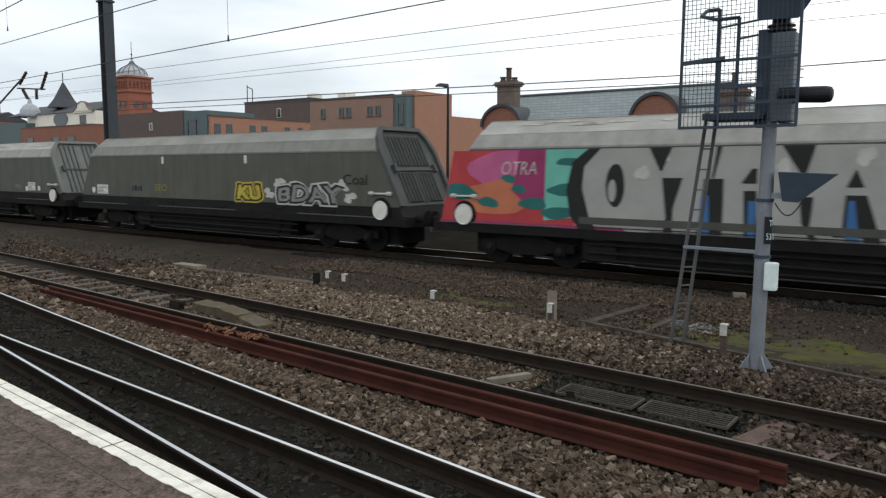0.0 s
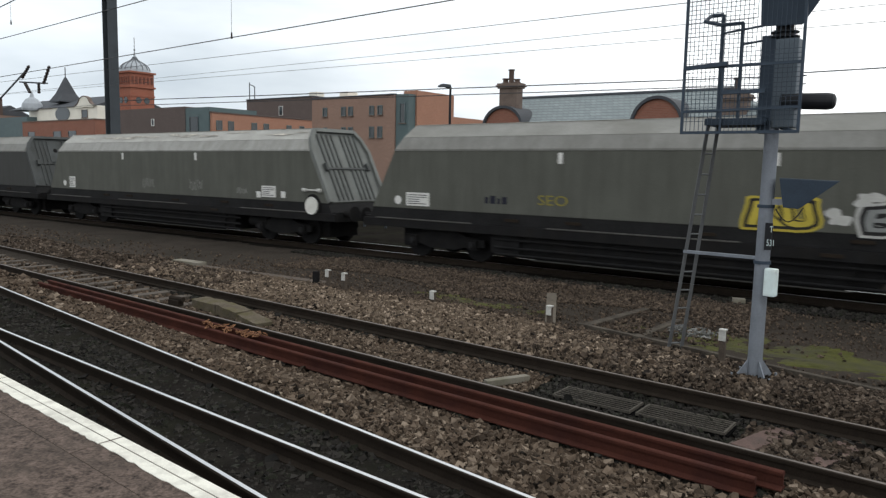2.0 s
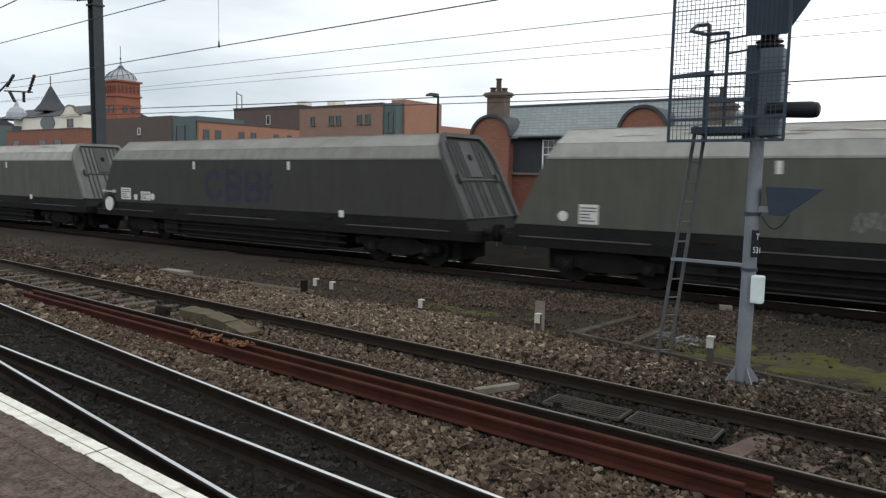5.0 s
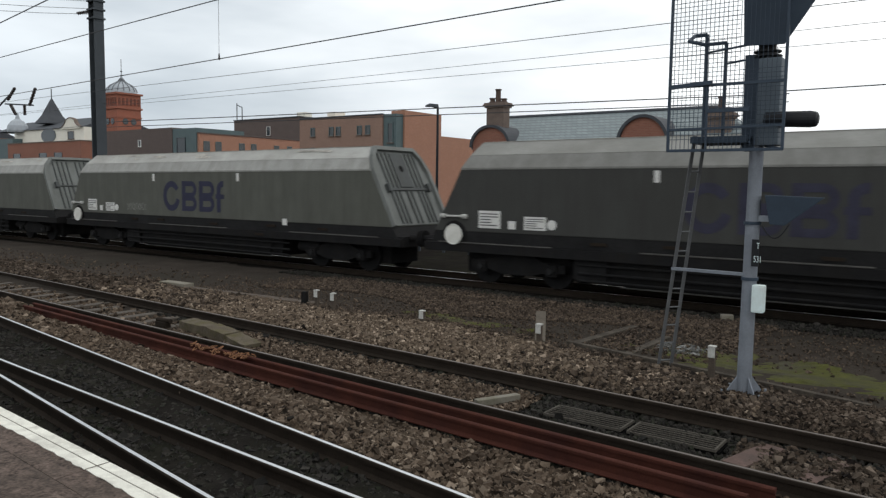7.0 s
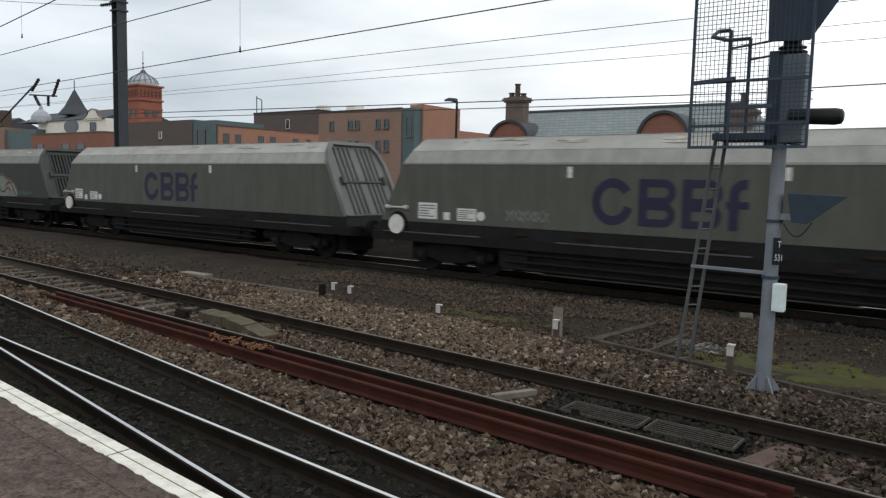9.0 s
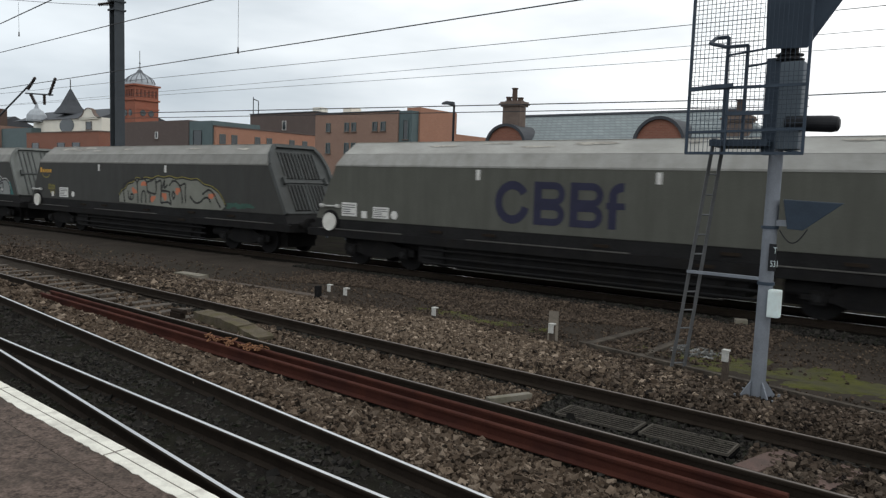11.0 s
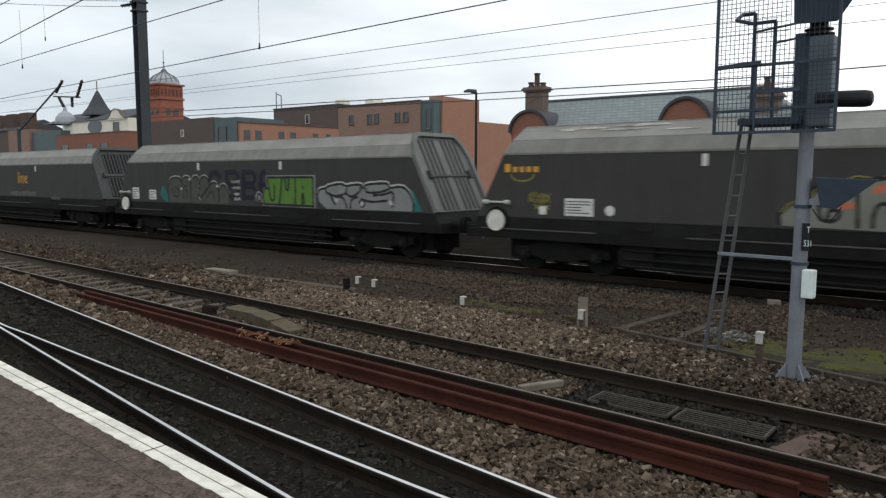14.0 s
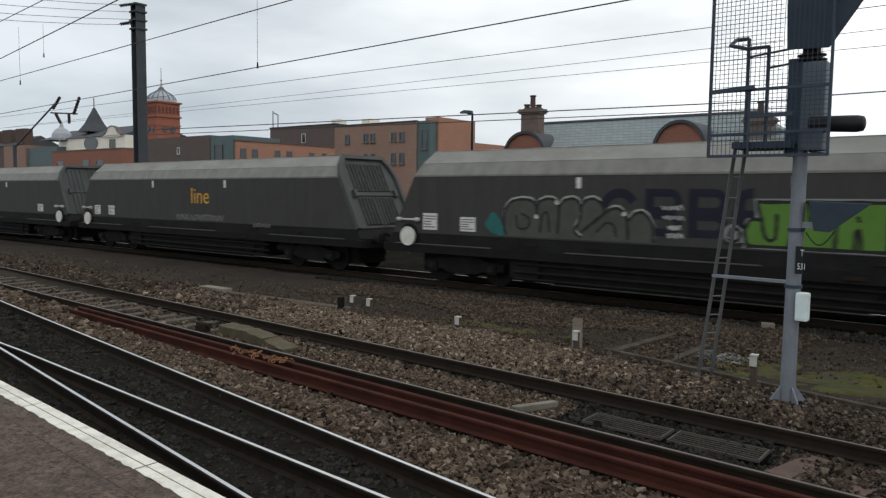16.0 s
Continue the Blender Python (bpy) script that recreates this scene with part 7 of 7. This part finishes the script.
for s in (0, 1):
    for u in (-0.9, 0.9):
        b = bmesh.new()
        loft(b, [ring((2.62, u, 14.6) if s else (u, -2.62, 14.6), (1, 0, 0) if s else (0, -1, 0), r, 18) for r in (0.62,)] + [ring((2.7, u, 14.6) if s else (u, -2.7, 14.6), (1, 0, 0) if s else (0, -1, 0), 0.62, 18)])
        part("round_window", b, M_GLASS, tower)
b = bmesh.new()
turned(b, [(3.0, 20.35), (2.95, 20.8), (2.7, 21.4), (2.1, 22.0), (1.2, 22.5), (0.6, 22.9), (0.25, 23.5), (0.1, 24.6)], n=16)
part("dome", b, M_LEAD, tower, "pale ribbed lead dome")
rib_b = bmesh.new()
curve_ = [(3.02, 20.8), (2.77, 21.4), (2.17, 22.0), (1.27, 22.5), (0.67, 22.9), (0.30, 23.5)]
for (r0, z0), (r1, z1) in zip(curve_, curve_[1:]):
    cyl(rib_b, (r0, 0, z0), (r1, 0, z1), 0.09, n=5)
rib_me = mesh_of("dome_rib", rib_b, M_DOMERIB)
for i in range(16):
    same_mesh("dome_rib", rib_me, tower, pose(0, 0, 0, 0, 0, i * 22.5))
b = bmesh.new()
cyl(b, (0, 0, 24.5), (0, 0, 27.4), 0.06, n=6)
turned(b, [(0.05, 24.7), (0.22, 24.9), (0.05, 25.1)], n=10)
part("finial", b, M_BLACK, tower)

white = thing("white_hall", "white rendered hall with dark roof, spire turret and small dome", "hall")
wall_part(white, "white_wall", -169.0, -140.5, 75.0, 90.0, -1, 12.9, M_WHITEWALL, "white rendered wall")
b = bmesh.new()
loft(b, [[(x, 74.6, 12.9), (x, 82.0, 15.6), (x, 90.4, 12.9)] for x in (-178.0, -140.5)])
part("roof", b, M_ROOFDARK, white, "dark slate roof")
b = bmesh.new()
loft(b, [[(-160.7 + sx * h, 79 + sy * h, z) for sx, sy in ((-1, -1), (1, -1), (1, 1), (-1, 1))] for h, z in ((2.5, 14.4), (2.4, 14.7), (1.5, 16.2), (0.15, 19.7))])
part("spire", b, M_ROOFDARK, white, "dark pyramid spire")
b = bmesh.new()
cyl(b, (-160.7, 79, 19.5), (-160.7, 79, 21.8), 0.1, n=6)
part("finial", b, M_BLACK, white)
b = bmesh.new()
turned(b, [(2.0, 12.6), (2.1, 13.0), (1.9, 14.0), (1.25, 14.9), (0.5, 15.4), (0.12, 16.6)], (-166.5, 74.6, 0), 16)
part("small_dome", b, M_LEAD, white, "small pale dome")
b = bmesh.new()
xc = -145.0
half_ = [(3.6, 12.6), (3.5, 13.0), (2.7, 13.2), (2.0, 13.7), (1.6, 14.3), (0.8, 14.6), (0.0, 14.75)]
prism(b, [(xc - x, z) for x, z in half_] + [(xc + x, z) for x, z in half_[-2::-1]], 74.7, 75.3)
g = part("gable", b, M_WHITEWALL, white, "white shaped gable with curved shoulders")
b = bmesh.new()
for sx in (-1, 1):
    for (x0, z0), (x1, z1) in zip(half_[1:], half_[2:]):
        beam(b, (xc + sx * x0, 74.95, z0 + 0.06), (xc + sx * x1, 74.95, z1 + 0.06), 0.75, 0.12)
part("coping", b, M_STONE, g)
b = bmesh.new()
loft(b, [[(-154.2 + 3.0 * math.cos(a), y, 11.6 + 1.5 * math.sin(a)) for a in [2 * math.pi * i / 20 for i in range(20)]] for y in (74.9, 75.02)])
part("oval_window", b, M_GLASS, white)
for x in (-146.5,):
    window_front(white, x, x + 2.4, 10.6, 12.2, 75.0, False, M_STONE)
wall_part(white, "brick_front", -165.5, -136.0, 72.0, 74.8, -1, 9.9, M_BRICK_GABLE, "red-brown brick lower front")
wall_part(white, "front_coping", -165.6, -135.9, 71.9, 74.8, 9.9, 10.1, M_STONE)
wall_part(white, "teal_block", -180.0, -165.5, 73.0, 82.0, -1, 11.2, M_TEAL, "grey teal block")
wall_part(white, "brick_end", -192.0, -180.0, 72.5, 82.0, -1, 11.9, M_BRICK_BROWN)
for x in (-163.0, -152.0, -146.0):
    window_front(white, x, x + 3.0, 6.8, 7.9, 72.0, False, M_GLASS)
terr = thing("old_terrace", "dark old terrace with tall chimney stacks", "house")
wall_part(terr, "wall", -225.0, -192.0, 76.0, 86.0, -1, 12.4, M_BRICK_DARK)
b = bmesh.new()
loft(b, [[(x, 75.6, 12.4), (x, 81.0, 15.0), (x, 86.4, 12.4)] for x in (-225.0, -192.0)])
part("roof", b, M_ROOFDARK, terr)
for x in (-204.5, -196.5, -213.0):
    wall_part(terr, "chimney", x, x + 5.0, 77.0, 79.0, 12.5, 16.5, M_POT)

# street lamp
lamp = thing("street_lamp", "dark street lamp post with short arm and flat head", "street lamp", at=(-20.05, 27.0, -0.5))
b = bmesh.new()
loft(b, [ring((0, 0, z), (0, 0, 1), r, 10) for z, r in ((0, 0.10), (2, 0.09), (2.02, 0.07), (6.55, 0.05))])
cyl(b, (0, 0, 6.5), (-0.35, -0.1, 6.62), 0.04, n=8)
part("pole", b, M_BLACK, lamp)
b = bmesh.new()
loft(b, [[(-0.02, -0.16, 6.55), (-0.02, 0.1, 6.55), (-0.02, 0.06, 6.68), (-0.02, -0.12, 6.68)], [(-0.35, -0.2, 6.58), (-0.35, 0.1, 6.58), (-0.35, 0.05, 6.72), (-0.35, -0.15, 6.72)], [(-0.62, -0.14, 6.58), (-0.62, 0.02, 6.58), (-0.62, 0.0, 6.66), (-0.62, -0.1, 6.66)]])
part("head", b, M_MAST, lamp, "grey flat lamp head")

# ---- distance to the east: low buildings, rooftops, woods and a church ----
def hill_h(x):
    return 12.5 + 2.0 * noise.noise((x * 0.012, 0.5, 0)) + 0.8 * noise.noise((x * 0.06, 2.5, 0))


xs_ = ticks([(-420, 400, 14)])
hv = [p for x in xs_ for p in ((x, 330, -2), (x, 380, hill_h(x)), (x, 520, hill_h(x) + 1))]
hf = [(3 * i + j, 3 * i + 3 + j, 3 * i + 4 + j, 3 * i + 1 + j) for i in range(len(xs_) - 1) for j in range(2)]
tagged(from_arrays("hillside", np.array(hv), np.array(hf), M_HILL), "far dark hillside of rooftops", "hillside", kind="structure")


def far_woods(seed, cnt):
    """Bare crowns of many small twigs along the brow and on the slope."""
    g = np.random.default_rng(seed)
    vs, fs = [], []
    for i in range(cnt):
        x, y = g.uniform(-220, 200), g.uniform(340, 380)
        h = g.uniform(2.0, 4.5)
        cz = -2 + (hill_h(x) + 2) * (y - 330) / 50
        for j in range(46):
            c = np.array([x, y - 0.5, cz + h * 0.45]) + g.normal(size=3) * np.array([1.5, 0.8, h * 0.22])
            t = c + g.normal(size=(3, 3)) * g.uniform(0.2, 0.45)
            o_ = len(vs)
            vs += [tuple(p) for p in t]
            fs.append((o_, o_ + 1, o_ + 2))
    return tagged(from_arrays("far_woods", np.array(vs), np.array(fs), M_TREE), "dark leafless far woods on the hillside", "woods", kind="stuff")


far_woods(21, 420)
church = thing("far_church", "dark far church with a short spire on the skyline", "church", at=(-46.0, 378.0, 11.5))
church.scale = (0.62, 0.62, 0.62)
b = bmesh.new()
prism(b, [(-10, -2), (9, -2), (9, 4), (6, 6.5), (3, 4.5), (-4, 4.5), (-7, 6.5), (-10, 4)], -6, 6)
part("nave", b, M_ROOFDARK, church)
b = bmesh.new()
loft(b, [[(s * 1.8, t_ * 1.8, z) for s, t_ in ((-1, -1), (1, -1), (1, 1), (-1, 1))] for z in (0, 8.0)] + [[(s * 0.1, t_ * 0.1, 13.5) for s, t_ in ((-1, -1), (1, -1), (1, 1), (-1, 1))]])
part("spire", b, M_ROOFDARK, church)


def rooftop_row(x, y, wd, h, pale):
    """A far house row: grey wall and pitched roof with a chimney."""
    s = thing("rooftop_house", "far grey house row with a slate roof", "house", "far house rows", (x, y, -0.5))
    wall_part(s, "wall", -wd / 2, wd / 2, 0, 9, 0, h, M_STONE if pale else M_BRICK_DARK)
    b = bmesh.new()
    loft(b, [[(sx * (wd / 2 + 0.3), -0.4, h + 0.002), (sx * (wd / 2 + 0.3), 4.5, h + 2.6), (sx * (wd / 2 + 0.3), 9.4, h + 0.002)] for sx in (-1, 1)])
    part("roof", b, M_ROOFDARK, s, "dark slate roof")
    wall_part(s, "chimney", -wd * 0.3, -wd * 0.3 + 1.0, 4.0, 5.0, h + 2.0, h + 3.8, M_POT)


rt = random.Random(41)
for k in range(9):
    rooftop_row(-72 + k * 17 + rt.uniform(-3, 3), 215 + rt.uniform(-12, 18), rt.uniform(11, 16), rt.uniform(3.2, 5.0), k % 3 == 0)

# long low building with pale bands and a row of pale posts
low = thing("low_long_building", "long low grey building with pale horizontal bands", "building", at=(-14.0, 118.0, -0.5))
wall_part(low, "wall", -26, 26, 0, 9, 0, 4.75, M_ROOFDARK, "dark glazed wall")
for z in (3.15, 4.0, 4.76):
    wall_part(low, "pale_band", -26.1, 26.1, -0.25, -0.02, z, z + 0.22, M_SHED, "pale horizontal band")
for x in (-3.4, -2.0, 1.2, 2.2, 8.5, 9.6):
    wall_part(low, "pale_post", x, x + 0.55, -0.45, -0.26, 0, 5.4, M_SHED, "pale upright post")

# pale sheet roof of a shelter beyond the scrub
roof = thing("shelter", "low shelter with a pale sloping sheet roof", "shelter", at=(-9.3, 50.0, -0.4))
b = bmesh.new()
loft(b, [[(x, 0, 2.15), (x, 9, 2.62), (x, 9, 2.74), (x, 0, 2.27)] for x in (-6.0, 3.2)])
part("sheet_roof", b, M_SHED, roof, "pale sheet roof")
wall_part(roof, "back_wall", -5.8, 3.0, 4.0, 4.2, 0, 2.34, M_BRICK_DARK)
for x in (-5.6, -2.8, 0.0, 2.8):
    wall_part(roof, "post", x, x + 0.15, 0.3, 0.45, 0, 2.16, M_MAST)


def scrub(seed, cnt):
    """Brown leafless scrub along the far side of the yard."""
    g = np.random.default_rng(seed)
    vs, fs = [], []
    for i in range(cnt):
        x, y = g.uniform(-12, 16), g.uniform(38, 48)
        h = g.uniform(0.9, 2.1)
        for j in range(90):
            c = np.array([x, y, -0.4 + h * g.uniform(0, 1) ** 0.8]) + g.normal(size=3) * np.array([0.6, 0.6, 0.1])
            d = g.normal(size=3) * np.array([0.10, 0.10, 0.16])
            t = np.array([c, c + d, c + d * 0.5 + g.normal(size=3) * 0.045])
            o_ = len(vs)
            vs += [tuple(p) for p in t]
            fs.append((o_, o_ + 1, o_ + 2))
    return tagged(from_arrays("scrub", np.array(vs), np.array(fs), M_SCRUB), "brown leafless scrub beyond the tracks", "scrub", kind="stuff")


M_SCRUB = island_mat("dry_scrub", [(0.05, 0.045, 0.028), (0.11, 0.10, 0.058), (0.075, 0.078, 0.038)])
scrub(31, 420)
fence = thing("parapet_rail", "dark railing along the far side of the line", "railing", at=(-30, 24.0, -0.2))
for z in (0.62, 1.25):
    b = bmesh.new()
    box(b, 0, 60, -0.03, 0.03, z, z + 0.07)
    part("rail", b, M_MAST, fence)
b = bmesh.new()
box(b, -0.05, 0.05, -0.04, 0.04, 0, 1.36)
fp_me = mesh_of("fence_post", b, M_MAST)
for i in range(49):
    same_mesh("fence_post", fp_me, fence, pose(i * 1.25, 0.08, 0))
# low pale blocks of a broken wall behind the railing
block_wall = thing("low_block_wall", "low broken wall of pale painted concrete blocks", "wall", at=(-12.0, 26.0, -0.3))
rb = random.Random(17)
for i in range(26):
    b = bmesh.new()
    x = i * 0.62
    box(b, x + 0.02, x + rb.uniform(0.42, 0.60), -0.1, 0.1, 0.0, rb.uniform(0.75, 1.15))
    part("block", b, M_CONC if i % 3 else M_LABEL, block_wall, bevel=0.015)


# ---- movement: the whole train rolls past at about 18 miles an hour ----
SLIP = {0.0: 0.219, 0.5: -0.025, 1.0: -0.077, 1.5: -0.027, 2.0: 0.265, 2.5: -0.247, 3.0: 0.009, 3.5: 0.013, 4.0: -0.024, 4.5: 0.036, 7.0: 0.035, 7.5: 0.021, 8.0: 0.285, 8.5: -0.296,
        11.0: 0.083, 11.5: 0.028, 12.0: -0.02, 12.5: -0.007, 13.0: 0.22, 13.5: -0.311, 14.0: -0.018, 14.5: 0.046, 15.0: -0.048, 15.5: 0.032, 16.0: 0.094}


def rolled(t):
    return 8.14849 * t + 0.0101334 * t * t - 0.000757546 * t ** 3 + SLIP.get(t, 0.0)


def motions():
    for n, w in enumerate(WAGONS):
        rows = []
        for i in range(33):
            t = i * 0.5
            x = GRADE_X + G_OFF(n) + rolled(t)
            rows.append((t, pose(x, TRACK_Y, GRADE * (x - GRADE_X), 0, -math.degrees(math.atan(GRADE)), 0)))
        walk(w, rows)


motions()
